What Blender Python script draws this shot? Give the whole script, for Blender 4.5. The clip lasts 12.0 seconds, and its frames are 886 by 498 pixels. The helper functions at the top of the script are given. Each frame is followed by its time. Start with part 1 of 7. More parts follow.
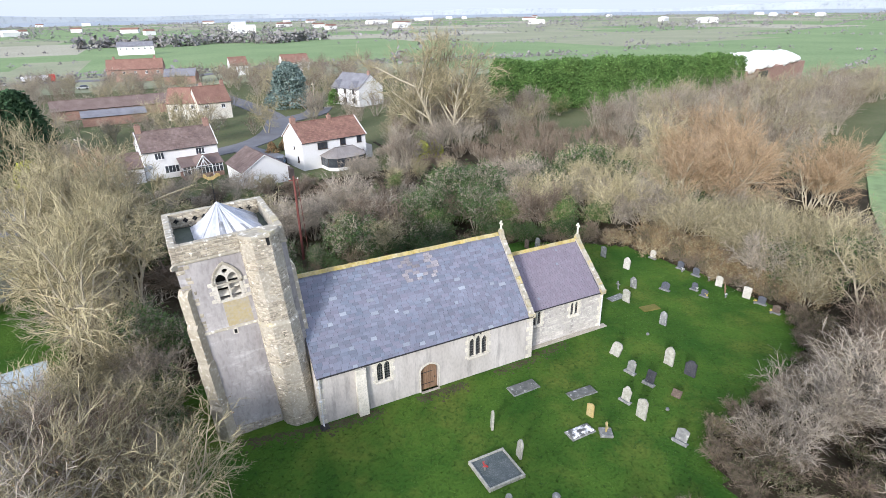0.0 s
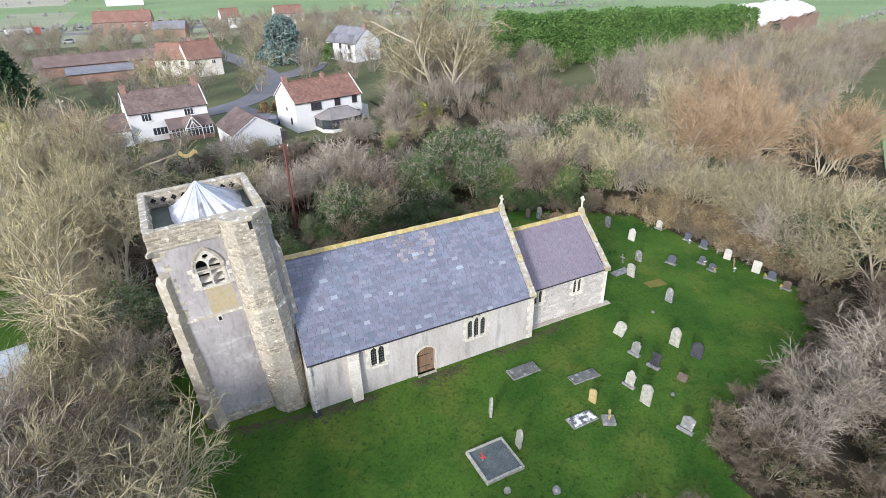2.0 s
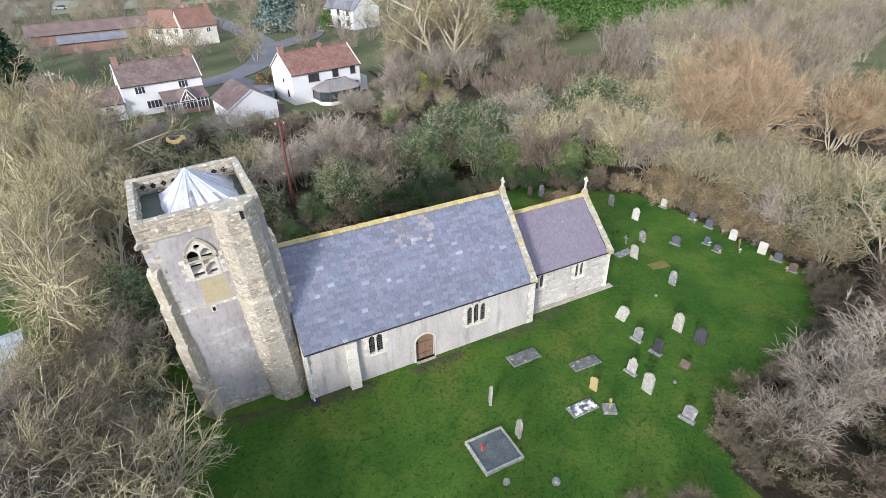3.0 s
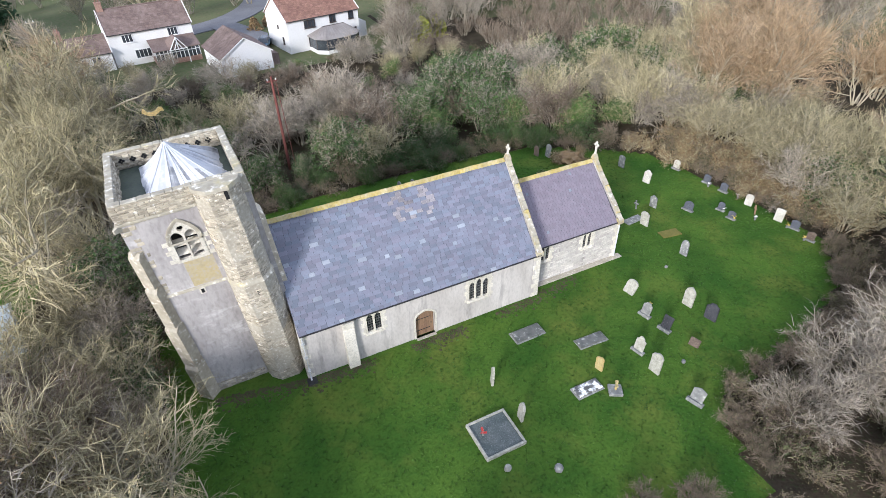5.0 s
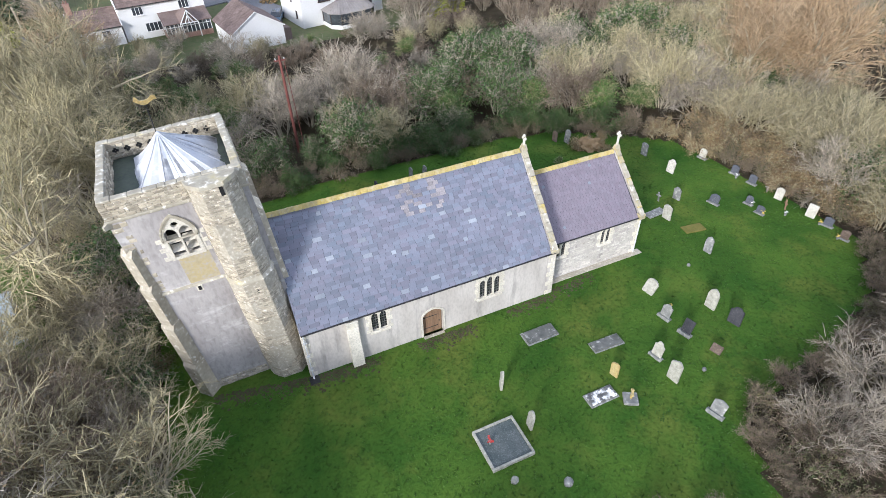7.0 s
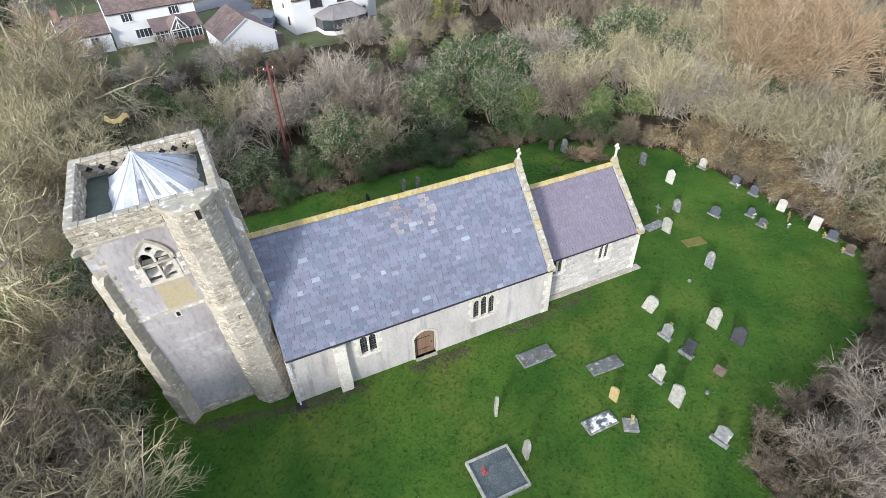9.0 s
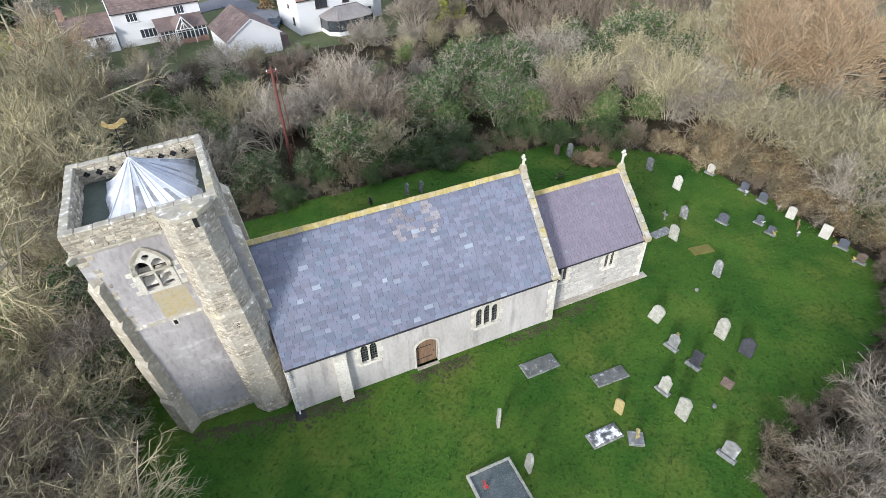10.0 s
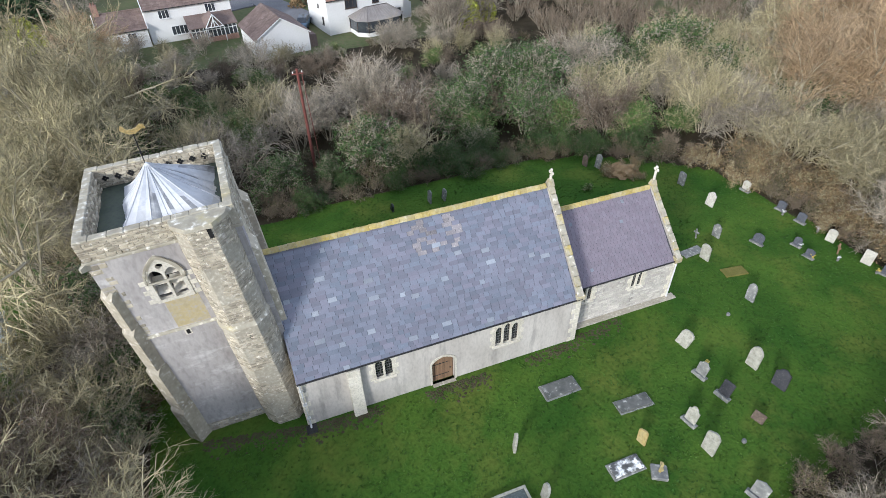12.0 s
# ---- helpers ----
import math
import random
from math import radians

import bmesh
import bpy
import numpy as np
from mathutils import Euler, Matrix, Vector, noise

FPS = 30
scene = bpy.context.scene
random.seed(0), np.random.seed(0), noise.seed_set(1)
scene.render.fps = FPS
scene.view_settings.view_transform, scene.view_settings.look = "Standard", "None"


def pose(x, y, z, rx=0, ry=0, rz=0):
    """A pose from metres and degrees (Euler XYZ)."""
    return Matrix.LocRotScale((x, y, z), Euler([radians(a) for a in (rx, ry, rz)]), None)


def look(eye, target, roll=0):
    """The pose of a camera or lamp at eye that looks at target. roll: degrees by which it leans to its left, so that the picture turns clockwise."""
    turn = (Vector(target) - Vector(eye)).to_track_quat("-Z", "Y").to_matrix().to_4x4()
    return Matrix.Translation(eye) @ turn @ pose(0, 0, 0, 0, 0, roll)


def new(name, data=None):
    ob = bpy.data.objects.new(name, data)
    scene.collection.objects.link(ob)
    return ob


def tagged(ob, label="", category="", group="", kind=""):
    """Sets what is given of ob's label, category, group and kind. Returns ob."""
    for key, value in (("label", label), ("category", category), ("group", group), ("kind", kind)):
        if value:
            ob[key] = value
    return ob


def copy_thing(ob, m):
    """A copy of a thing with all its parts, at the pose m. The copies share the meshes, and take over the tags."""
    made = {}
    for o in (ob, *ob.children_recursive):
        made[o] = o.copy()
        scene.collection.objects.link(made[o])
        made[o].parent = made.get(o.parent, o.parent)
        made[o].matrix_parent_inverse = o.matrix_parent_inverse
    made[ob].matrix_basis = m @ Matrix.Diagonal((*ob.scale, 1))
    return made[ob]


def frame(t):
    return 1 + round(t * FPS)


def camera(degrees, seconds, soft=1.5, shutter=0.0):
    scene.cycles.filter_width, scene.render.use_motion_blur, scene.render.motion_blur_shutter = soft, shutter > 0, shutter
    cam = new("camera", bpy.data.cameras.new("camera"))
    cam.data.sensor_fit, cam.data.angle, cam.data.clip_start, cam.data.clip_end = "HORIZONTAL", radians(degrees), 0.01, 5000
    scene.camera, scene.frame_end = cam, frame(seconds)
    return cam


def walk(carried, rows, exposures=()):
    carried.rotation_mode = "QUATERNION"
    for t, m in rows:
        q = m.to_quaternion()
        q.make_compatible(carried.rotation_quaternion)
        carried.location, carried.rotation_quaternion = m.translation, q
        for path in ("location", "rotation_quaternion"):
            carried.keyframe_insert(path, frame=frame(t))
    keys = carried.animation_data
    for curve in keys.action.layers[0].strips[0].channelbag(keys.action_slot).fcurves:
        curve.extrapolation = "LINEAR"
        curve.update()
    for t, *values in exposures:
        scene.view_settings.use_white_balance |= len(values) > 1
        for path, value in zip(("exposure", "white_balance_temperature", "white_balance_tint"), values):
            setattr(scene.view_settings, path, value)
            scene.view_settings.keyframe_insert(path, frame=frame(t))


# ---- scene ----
cam = camera(77.5, 12.0, soft=0.8)
PATH = [
    (0, (-5.695, -30.538, 25.861), (-4.877, -28.893, 25.07), -1.0),
    (0.5, (-5.368, -30.025, 25.798), (-4.555, -28.392, 24.978), -1.0),
    (1, (-5.001, -29.415, 25.831), (-4.197, -27.797, 24.973), -1.0),
    (1.5, (-4.651, -28.821, 26.036), (-3.854, -27.216, 25.146), -1.0),
    (2, (-4.251, -28.237, 26.354), (-3.467, -26.652, 25.42), -1.1),
    (2.5, (-3.847, -27.64, 26.688), (-3.077, -26.078, 25.706), -1.1),
    (3, (-3.453, -27.074, 26.918), (-2.702, -25.536, 25.885), -1.3),
    (5, (-2.08, -24.808, 27.445), (-1.394, -23.36, 26.249), -1.6),
    (5.5, (-1.74, -24.312, 27.459), (-1.109, -22.859, 26.237), -1.6),
    (6, (-1.394, -23.85, 27.458), (-0.782, -22.413, 26.209), -1.7),
    (6.5, (-1.085, -23.426, 27.446), (-0.477, -22.0, 26.182), -1.8),
    (7, (-0.788, -22.979, 27.419), (-0.178, -21.556, 26.153), -1.8),
    (9, (0.27, -21.592, 27.359), (0.888, -20.167, 26.098), -1.9),
    (9.5, (0.464, -21.281, 27.351), (1.082, -19.858, 26.09), -1.9),
    (10, (0.652, -20.967, 27.362), (1.255, -19.537, 26.102), -1.8),
    (10.5, (0.807, -20.657, 27.355), (1.392, -19.219, 26.095), -1.8),
    (11, (0.985, -20.364, 27.33), (1.544, -18.913, 26.073), -1.7),
    (11.5, (1.112, -20.079, 27.34), (1.654, -18.62, 26.083), -1.6),
    (12, (1.203, -19.745, 27.37), (1.734, -18.285, 26.111), -1.5),
]
walk(cam, [(t, look(eye, target, roll)) for t, eye, target, roll in PATH],
     exposures=[(0, 0.60, 5960, 13), (3, 0.57, 5940, 13), (6, 0.62, 5900, 12), (9, 0.62, 5900, 11), (12, 0.34, 5920, 9)])

# ---- light ----
world = bpy.data.worlds.new("world")
scene.world = world
world.use_nodes = True
wn = world.node_tree
sky = wn.nodes.new("ShaderNodeTexSky")
sky.sky_type, sky.sun_disc = "NISHITA", False
SUN_EL, SUN_AZ = 20.0, 231.0   # degrees; azimuth clockwise from +y
sky.sun_elevation, sky.sun_rotation = radians(SUN_EL), radians(SUN_AZ)
sky.dust_density, sky.air_density, sky.altitude = 4.0, 1.0, 50
veil = wn.nodes.new("ShaderNodeMixRGB")
veil.inputs[0].default_value = 0.72
veil.inputs[2].default_value = (8.3, 9.0, 10.7, 1)
wn.links.new(sky.outputs[0], veil.inputs[1])
wn.links.new(veil.outputs[0], wn.nodes["Background"].inputs[0])
wn.nodes["Background"].inputs[1].default_value = 0.090
sun_data = bpy.data.lights.new("sun", "SUN")
sun_data.energy, sun_data.angle, sun_data.color = 2.9, radians(10), (1.0, 0.95, 0.87)
sun = new("sun", sun_data)
az, el = radians(SUN_AZ), radians(SUN_EL)
sun.matrix_world = look((0, 0, 0), (-math.sin(az) * math.cos(el), -math.cos(az) * math.cos(el), -math.sin(el)))


# ---- materials ----
def mat(name, c1, c2, coarse=1.0, fine=8.0, c3=None, k3=0.5, lo3=0.5, rough=0.85, bump=0.3, vary=0.0, island=0.0,
        metal=0.0, spec=0.3, stretch=(1, 1, 1), fv=0.5, tint=None, patch=None):
    """A surface of two tones mottled at a coarse size, flecked with a third at a fine one, in world metres.
    tint: a second colour towards which single pieces lean; patch: stains of their own (colour, scales, threshold, strength)."""
    m = bpy.data.materials.new(name)
    m.use_nodes = True
    n, ln = m.node_tree.nodes, m.node_tree.links
    b = n["Principled BSDF"]
    b.inputs["Roughness"].default_value, b.inputs["Metallic"].default_value = rough, metal
    b.inputs["Specular IOR Level"].default_value = spec
    pos = n.new("ShaderNodeNewGeometry")
    mp = n.new("ShaderNodeMapping")
    mp.inputs["Scale"].default_value = stretch
    ln.new(pos.outputs["Position"], mp.inputs["Vector"])

    def noise_tex(scale, detail):
        t = n.new("ShaderNodeTexNoise")
        t.inputs["Scale"].default_value, t.inputs["Detail"].default_value = scale, detail
        ln.new(mp.outputs["Vector"], t.inputs["Vector"])
        return t

    def ramp(src, lo, hi):
        r = n.new("ShaderNodeMapRange")
        r.inputs["From Min"].default_value, r.inputs["From Max"].default_value = lo, hi
        ln.new(src, r.inputs["Value"])
        return r.outputs[0]

    def mix(fac, a, bb):
        x = n.new("ShaderNodeMixRGB")
        if isinstance(fac, float):
            x.inputs[0].default_value = fac
        else:
            ln.new(fac, x.inputs[0])
        for i, v in ((1, a), (2, bb)):
            if isinstance(v, tuple):
                x.inputs[i].default_value = (*v, 1)
            else:
                ln.new(v, x.inputs[i])
        return x.outputs[0]

    n1, n2 = noise_tex(coarse, 5), noise_tex(fine, 6)
    col = mix(ramp(n1.outputs["Fac"], 0.33, 0.67), c1, c2)
    if c3:
        f = ramp(n2.outputs["Fac"], lo3, lo3 + 0.14)
        s = n.new("ShaderNodeMath")
        s.operation = "MULTIPLY"
        s.inputs[1].default_value = k3
        ln.new(f, s.inputs[0])
        col = mix(s.outputs[0], col, c3)
    if tint:
        add = n.new("ShaderNodeMath")
        add.operation = "ADD"
        ln.new(n.new("ShaderNodeObjectInfo").outputs["Random"], add.inputs[0])
        ln.new(pos.outputs["Random Per Island"], add.inputs[1])
        mul = n.new("ShaderNodeMath")
        mul.operation = "MULTIPLY"
        mul.inputs[1].default_value = 7.31
        ln.new(add.outputs[0], mul.inputs[0])
        fr = n.new("ShaderNodeMath")
        fr.operation = "FRACT"
        ln.new(mul.outputs[0], fr.inputs[0])
        col = mix(fr.outputs[0], col, tint)
    if patch:
        mp2 = n.new("ShaderNodeMapping")
        mp2.inputs["Scale"].default_value = patch[1]
        ln.new(pos.outputs["Position"], mp2.inputs["Vector"])
        n4 = n.new("ShaderNodeTexNoise")
        n4.inputs["Scale"].default_value, n4.inputs["Detail"].default_value = 1.0, 6
        n4.inputs["Roughness"].default_value = 0.65
        ln.new(mp2.outputs["Vector"], n4.inputs["Vector"])
        s4 = n.new("ShaderNodeMath")
        s4.operation = "MULTIPLY"
        s4.inputs[1].default_value = patch[3]
        ln.new(ramp(n4.outputs["Fac"], patch[2], patch[2] + 0.16), s4.inputs[0])
        col = mix(s4.outputs[0], col, patch[0])
    for amount, src in ((vary, "obj"), (island, "isl"), (fv, "fine")):
        if not amount:
            continue
        hs = n.new("ShaderNodeHueSaturation")
        if src == "obj":
            v = n.new("ShaderNodeObjectInfo").outputs["Random"]
        elif src == "isl":
            v = pos.outputs["Random Per Island"]
        else:
            v = n2.outputs["Fac"]
        r = n.new("ShaderNodeMapRange")
        r.inputs["To Min"].default_value, r.inputs["To Max"].default_value = 1 - amount, 1 + amount
        ln.new(v, r.inputs["Value"])
        ln.new(r.outputs[0], hs.inputs["Value"])
        ln.new(col, hs.inputs["Color"])
        col = hs.outputs[0]
    ln.new(col, b.inputs["Base Color"])
    if bump:
        bp = n.new("ShaderNodeBump")
        bp.inputs["Strength"].default_value, bp.inputs["Distance"].default_value = bump, 0.25 / fine
        ln.new(n2.outputs["Fac"], bp.inputs["Height"])
        ln.new(bp.outputs[0], b.inputs["Normal"])
    return m


render_m = mat("lime_render", (0.46, 0.425, 0.39), (0.60, 0.565, 0.525), 0.6, 7, (0.34, 0.32, 0.30), 0.4, 0.58, bump=0.2, stretch=(1, 1, 0.45), fv=0.3, patch=((0.27, 0.25, 0.235), (1.6, 1.6, 0.22), 0.52, 0.6))
tower_m = mat("tower_render", (0.31, 0.288, 0.28), (0.47, 0.44, 0.42), 0.38, 6, (0.25, 0.235, 0.23), 0.45, 0.56, bump=0.35, stretch=(1, 1, 0.4), fv=0.45, patch=((0.64, 0.625, 0.61), (0.6, 0.6, 1.4), 0.53, 0.65))
rubble_m = mat("rubble_stone", (0.37, 0.325, 0.245), (0.51, 0.46, 0.36), 0.9, 4, (0.76, 0.73, 0.66), 0.85, 0.59, bump=0.5, island=0.32, fv=0.4, patch=((0.28, 0.26, 0.22), (0.9, 0.9, 0.9), 0.55, 0.55))
ashlar_m = mat("dressed_stone", (0.60, 0.56, 0.47), (0.70, 0.66, 0.57), 1.8, 10, (0.40, 0.38, 0.34), 0.45, 0.57, bump=0.3, vary=0.1)
towercap_m = mat("lichened_tower_stone", (0.37, 0.335, 0.26), (0.47, 0.435, 0.35), 1.6, 3.0, (0.78, 0.76, 0.69), 0.9, 0.57, bump=0.4, vary=0.06, fv=0.4, patch=((0.49, 0.41, 0.18), (0.8, 0.8, 0.8), 0.55, 0.6))
lichen_m = mat("lichened_coping", (0.40, 0.36, 0.26), (0.49, 0.44, 0.33), 1.4, 6, (0.26, 0.245, 0.20), 0.7, 0.56, bump=0.4, vary=0.12, patch=((0.50, 0.39, 0.11), (1.3, 1.3, 1.3), 0.48, 0.85))
ochre_m = mat("ochre_lichen_patch", (0.47, 0.39, 0.22), (0.43, 0.385, 0.29), 0.9, 6, (0.38, 0.35, 0.31), 0.8, 0.52, fv=0.25)
mortar_m = mat("mortar", (0.39, 0.352, 0.28), (0.48, 0.44, 0.36), 1.0, 6, (0.68, 0.65, 0.58), 0.7, 0.59, bump=0.4, fv=0.4, patch=((0.30, 0.275, 0.23), (1.1, 1.1, 0.7), 0.54, 0.5))
slate_m = mat("nave_slate", (0.152, 0.178, 0.225), (0.188, 0.203, 0.248), 0.35, 14, (0.27, 0.29, 0.32), 0.25, 0.62, rough=0.6, bump=0.1, vary=0.16, island=0.16, spec=0.35, fv=0.15, tint=(0.185, 0.183, 0.228))
ridge_m = mat("ochre_lichened_ridge", (0.50, 0.39, 0.12), (0.47, 0.40, 0.21), 1.1, 6, (0.36, 0.33, 0.25), 0.7, 0.55, bump=0.4, vary=0.14, patch=((0.62, 0.60, 0.52), (2.2, 2.2, 2.2), 0.60, 0.7))
slate_tan_m = mat("weathered_tan_slate", (0.205, 0.19, 0.20), (0.26, 0.24, 0.245), 1.5, 12, (0.45, 0.41, 0.37), 0.5, 0.57, rough=0.75, bump=0.2, vary=0.2, island=0.25, fv=0.3)
slate_pale_m = mat("pale_slate", (0.22, 0.245, 0.285), (0.28, 0.30, 0.335), 0.9, 14, rough=0.65, bump=0.1, vary=0.2, island=0.25, fv=0.2)
purple_m = mat("purple_slate", (0.215, 0.180, 0.218), (0.245, 0.212, 0.246), 0.4, 14, (0.30, 0.27, 0.29), 0.25, 0.64, rough=0.65, bump=0.1, island=0.08, spec=0.3, fv=0.15, tint=(0.225, 0.20, 0.235))
under_m = mat("roof_felt", (0.07, 0.07, 0.08), (0.10, 0.10, 0.11), 1, 8)
lead_m = mat("weathered_lead", (0.47, 0.49, 0.53), (0.64, 0.645, 0.66), 0.9, 4, (0.36, 0.39, 0.44), 0.6, 0.55, rough=0.55, bump=0.2, fv=0.25)
leadstain_m = mat("dark_streaked_lead", (0.22, 0.225, 0.24), (0.36, 0.37, 0.39), 1.5, 6, (0.45, 0.46, 0.48), 0.5, 0.58, rough=0.6, bump=0.2, fv=0.3)
leadgutter_m = mat("wet_lead_gutter", (0.05, 0.065, 0.055), (0.10, 0.115, 0.09), 0.8, 6, (0.06, 0.09, 0.04), 0.5, 0.52, rough=0.6)
glass_m = mat("leaded_glass", (0.015, 0.017, 0.02), (0.04, 0.042, 0.045), 4, 12, rough=0.12, bump=0.05, spec=0.6)
came_m = mat("lead_came", (0.10, 0.10, 0.10), (0.14, 0.14, 0.14), 4, 20, rough=0.5)
oak_m = mat("weathered_oak", (0.20, 0.12, 0.07), (0.29, 0.19, 0.12), 2, 14, (0.11, 0.07, 0.05), 0.5, 0.55, vary=0.15, stretch=(1, 1, 0.2))
iron_m = mat("black_iron", (0.02, 0.02, 0.022), (0.04, 0.04, 0.04), 3, 20, rough=0.5)
pipe_m = mat("grey_painted_pipe", (0.60, 0.61, 0.62), (0.68, 0.68, 0.68), 3, 20, rough=0.5, bump=0.05)
gold_m = mat("gilded_copper", (0.75, 0.55, 0.22), (0.80, 0.62, 0.30), 4, 12, rough=0.35, metal=0.7, bump=0.05)
# near-black that paints the shade inside openings
dark_m = mat("opening_shade_black", (0.012, 0.012, 0.012), (0.02, 0.02, 0.02), 1, 8, bump=0)
grass_m = mat("churchyard_grass", (0.033, 0.088, 0.012), (0.074, 0.140, 0.020), 0.25, 4.2, (0.016, 0.046, 0.008), 0.6, 0.53, rough=0.95, bump=1.0, spec=0.1, fv=0.7, patch=((0.130, 0.155, 0.030), (0.16, 0.16, 0.16), 0.51, 0.65))
# litter colour darkened to hold the shade in gaps under the shrubs
scrub_m = mat("shade_dark_litter", (0.038, 0.030, 0.020), (0.070, 0.054, 0.036), 0.5, 5, (0.025, 0.042, 0.014), 0.6, 0.52, rough=0.95, bump=0.8, spec=0.1)
soil_m = mat("bare_earth", (0.060, 0.048, 0.030), (0.095, 0.080, 0.052), 1.2, 9, (0.035, 0.085, 0.016), 0.8, 0.52, rough=0.95, bump=0.8, spec=0.1)
# far field tones paled and greyed: distance haze is mixed into the colour
field_m = mat("hazed_winter_wheat", (0.20, 0.28, 0.13), (0.25, 0.33, 0.16), 0.02, 0.6, (0.15, 0.25, 0.08), 0.4, 0.55, rough=0.95, bump=0.2, spec=0.1)
pasture_m = mat("hazed_rough_pasture", (0.29, 0.31, 0.20), (0.35, 0.35, 0.24), 0.02, 0.5, (0.20, 0.24, 0.10), 0.5, 0.52, rough=0.95, bump=0.2, spec=0.1)
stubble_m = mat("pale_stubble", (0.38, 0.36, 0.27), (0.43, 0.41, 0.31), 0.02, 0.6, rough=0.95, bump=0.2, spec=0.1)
# pale blue-grey is haze painted onto the farthest plain and hills
farland_m = mat("hazed_distant_land", (0.36, 0.40, 0.43), (0.44, 0.48, 0.51), 0.004, 0.05, (0.30, 0.34, 0.37), 0.6, 0.5, rough=1, bump=0, spec=0.0)
garden_m = mat("rough_garden_grass", (0.10, 0.125, 0.055), (0.15, 0.16, 0.08), 0.08, 1.5, (0.12, 0.095, 0.06), 0.6, 0.5, rough=0.95, bump=0.4, spec=0.1)
asphalt_m = mat("asphalt", (0.155, 0.155, 0.165), (0.20, 0.20, 0.21), 0.3, 6, (0.13, 0.13, 0.13), 0.4, 0.55, bump=0.3)
white_m = mat("white_painted_wall", (0.78, 0.775, 0.755), (0.83, 0.825, 0.81), 0.3, 6, (0.70, 0.685, 0.65), 0.35, 0.62, bump=0.05, fv=0.1)
cream_m = mat("cream_wall", (0.66, 0.61, 0.52), (0.72, 0.69, 0.61), 0.5, 5, bump=0.15)
tile_m = mat("red_clay_tile", (0.23, 0.125, 0.095), (0.29, 0.165, 0.125), 0.5, 5, (0.30, 0.22, 0.12), 0.4, 0.58, bump=0.4, island=0.18, vary=0.1)
brown_tile_m = mat("brown_roof_tile", (0.17, 0.122, 0.105), (0.225, 0.168, 0.148), 0.5, 5, (0.16, 0.14, 0.12), 0.4, 0.56, bump=0.4, island=0.18, vary=0.1)
grey_tile_m = mat("grey_slate_roof", (0.20, 0.20, 0.22), (0.27, 0.27, 0.29), 0.5, 5, bump=0.3, island=0.15)
brick_m = mat("red_brick", (0.29, 0.175, 0.135), (0.36, 0.23, 0.18), 1.5, 9, (0.48, 0.40, 0.34), 0.3, 0.6)
upvc_m = mat("white_window_frame", (0.80, 0.80, 0.80), (0.84, 0.84, 0.84), 2, 10, rough=0.4, bump=0)
pane_m = mat("dark_window_pane", (0.03, 0.035, 0.045), (0.07, 0.08, 0.09), 0.7, 5, rough=0.08, bump=0, spec=0.8)
polycarb_m = mat("brown_polycarbonate", (0.24, 0.215, 0.20), (0.31, 0.285, 0.265), 0.6, 5, rough=0.35, bump=0.05, fv=0.2)
bluetarp_m = mat("pale_blue_sheet", (0.50, 0.58, 0.62), (0.60, 0.66, 0.68), 0.6, 5, rough=0.5)
bark_m = mat("grey_brown_bark", (0.27, 0.235, 0.18), (0.38, 0.34, 0.265), 1.0, 9, (0.17, 0.18, 0.09), 0.4, 0.55, vary=0.15, bump=0.3)
pale_bark_m = mat("pale_ash_bark", (0.36, 0.315, 0.225), (0.46, 0.415, 0.305), 1.0, 9, (0.27, 0.26, 0.14), 0.4, 0.55, vary=0.12, bump=0.3)
twig_m = mat("grey_twigs", (0.30, 0.255, 0.20), (0.43, 0.375, 0.305), 0.3, 4, (0.19, 0.19, 0.09), 0.5, 0.52, vary=0.2, island=0.45, bump=0)
mauve_m = mat("mauve_twigs", (0.165, 0.125, 0.092), (0.255, 0.200, 0.150), 0.3, 4, (0.17, 0.155, 0.09), 0.5, 0.52, vary=0.15, island=0.45, bump=0)
olive_m = mat("olive_lichened_twigs", (0.310, 0.270, 0.155), (0.440, 0.385, 0.245), 0.3, 4, (0.18, 0.185, 0.07), 0.5, 0.54, vary=0.2, island=0.45, bump=0)
orange_m = mat("orange_willow_twigs", (0.355, 0.245, 0.140), (0.44, 0.325, 0.205), 0.3, 4, (0.29, 0.25, 0.14), 0.5, 0.52, vary=0.12, island=0.4, bump=0)
brownleaf_m = mat("dead_brown_leaf", (0.225, 0.150, 0.080), (0.325, 0.230, 0.120), 0.5, 5, (0.17, 0.15, 0.07), 0.5, 0.55, vary=0.15, island=0.45, bump=0)
ivy_m = mat("ivy_leaf", (0.040, 0.080, 0.022), (0.075, 0.125, 0.035), 0.5, 5, (0.14, 0.17, 0.08), 0.4, 0.56, rough=0.5, vary=0.2, island=0.35, bump=0)
bright_ivy_m = mat("bright_ivy_leaf", (0.07, 0.13, 0.03), (0.11, 0.18, 0.045), 0.5, 5, rough=0.5, vary=0.15, island=0.35, bump=0)
bramble_m = mat("bramble_leaf", (0.085, 0.105, 0.045), (0.15, 0.125, 0.065), 0.35, 5, (0.17, 0.105, 0.055), 0.5, 0.52, vary=0.2, island=0.45, bump=0)
conifer_m = mat("leylandii_foliage", (0.085, 0.170, 0.042), (0.135, 0.235, 0.062), 0.3, 3, (0.17, 0.28, 0.085), 0.5, 0.55, island=0.4, vary=0.1, bump=0)
dark_conifer_m = mat("dark_conifer_foliage", (0.030, 0.070, 0.032), (0.055, 0.105, 0.045), 0.3, 3, (0.08, 0.13, 0.06), 0.4, 0.56, island=0.4, vary=0.1, bump=0)
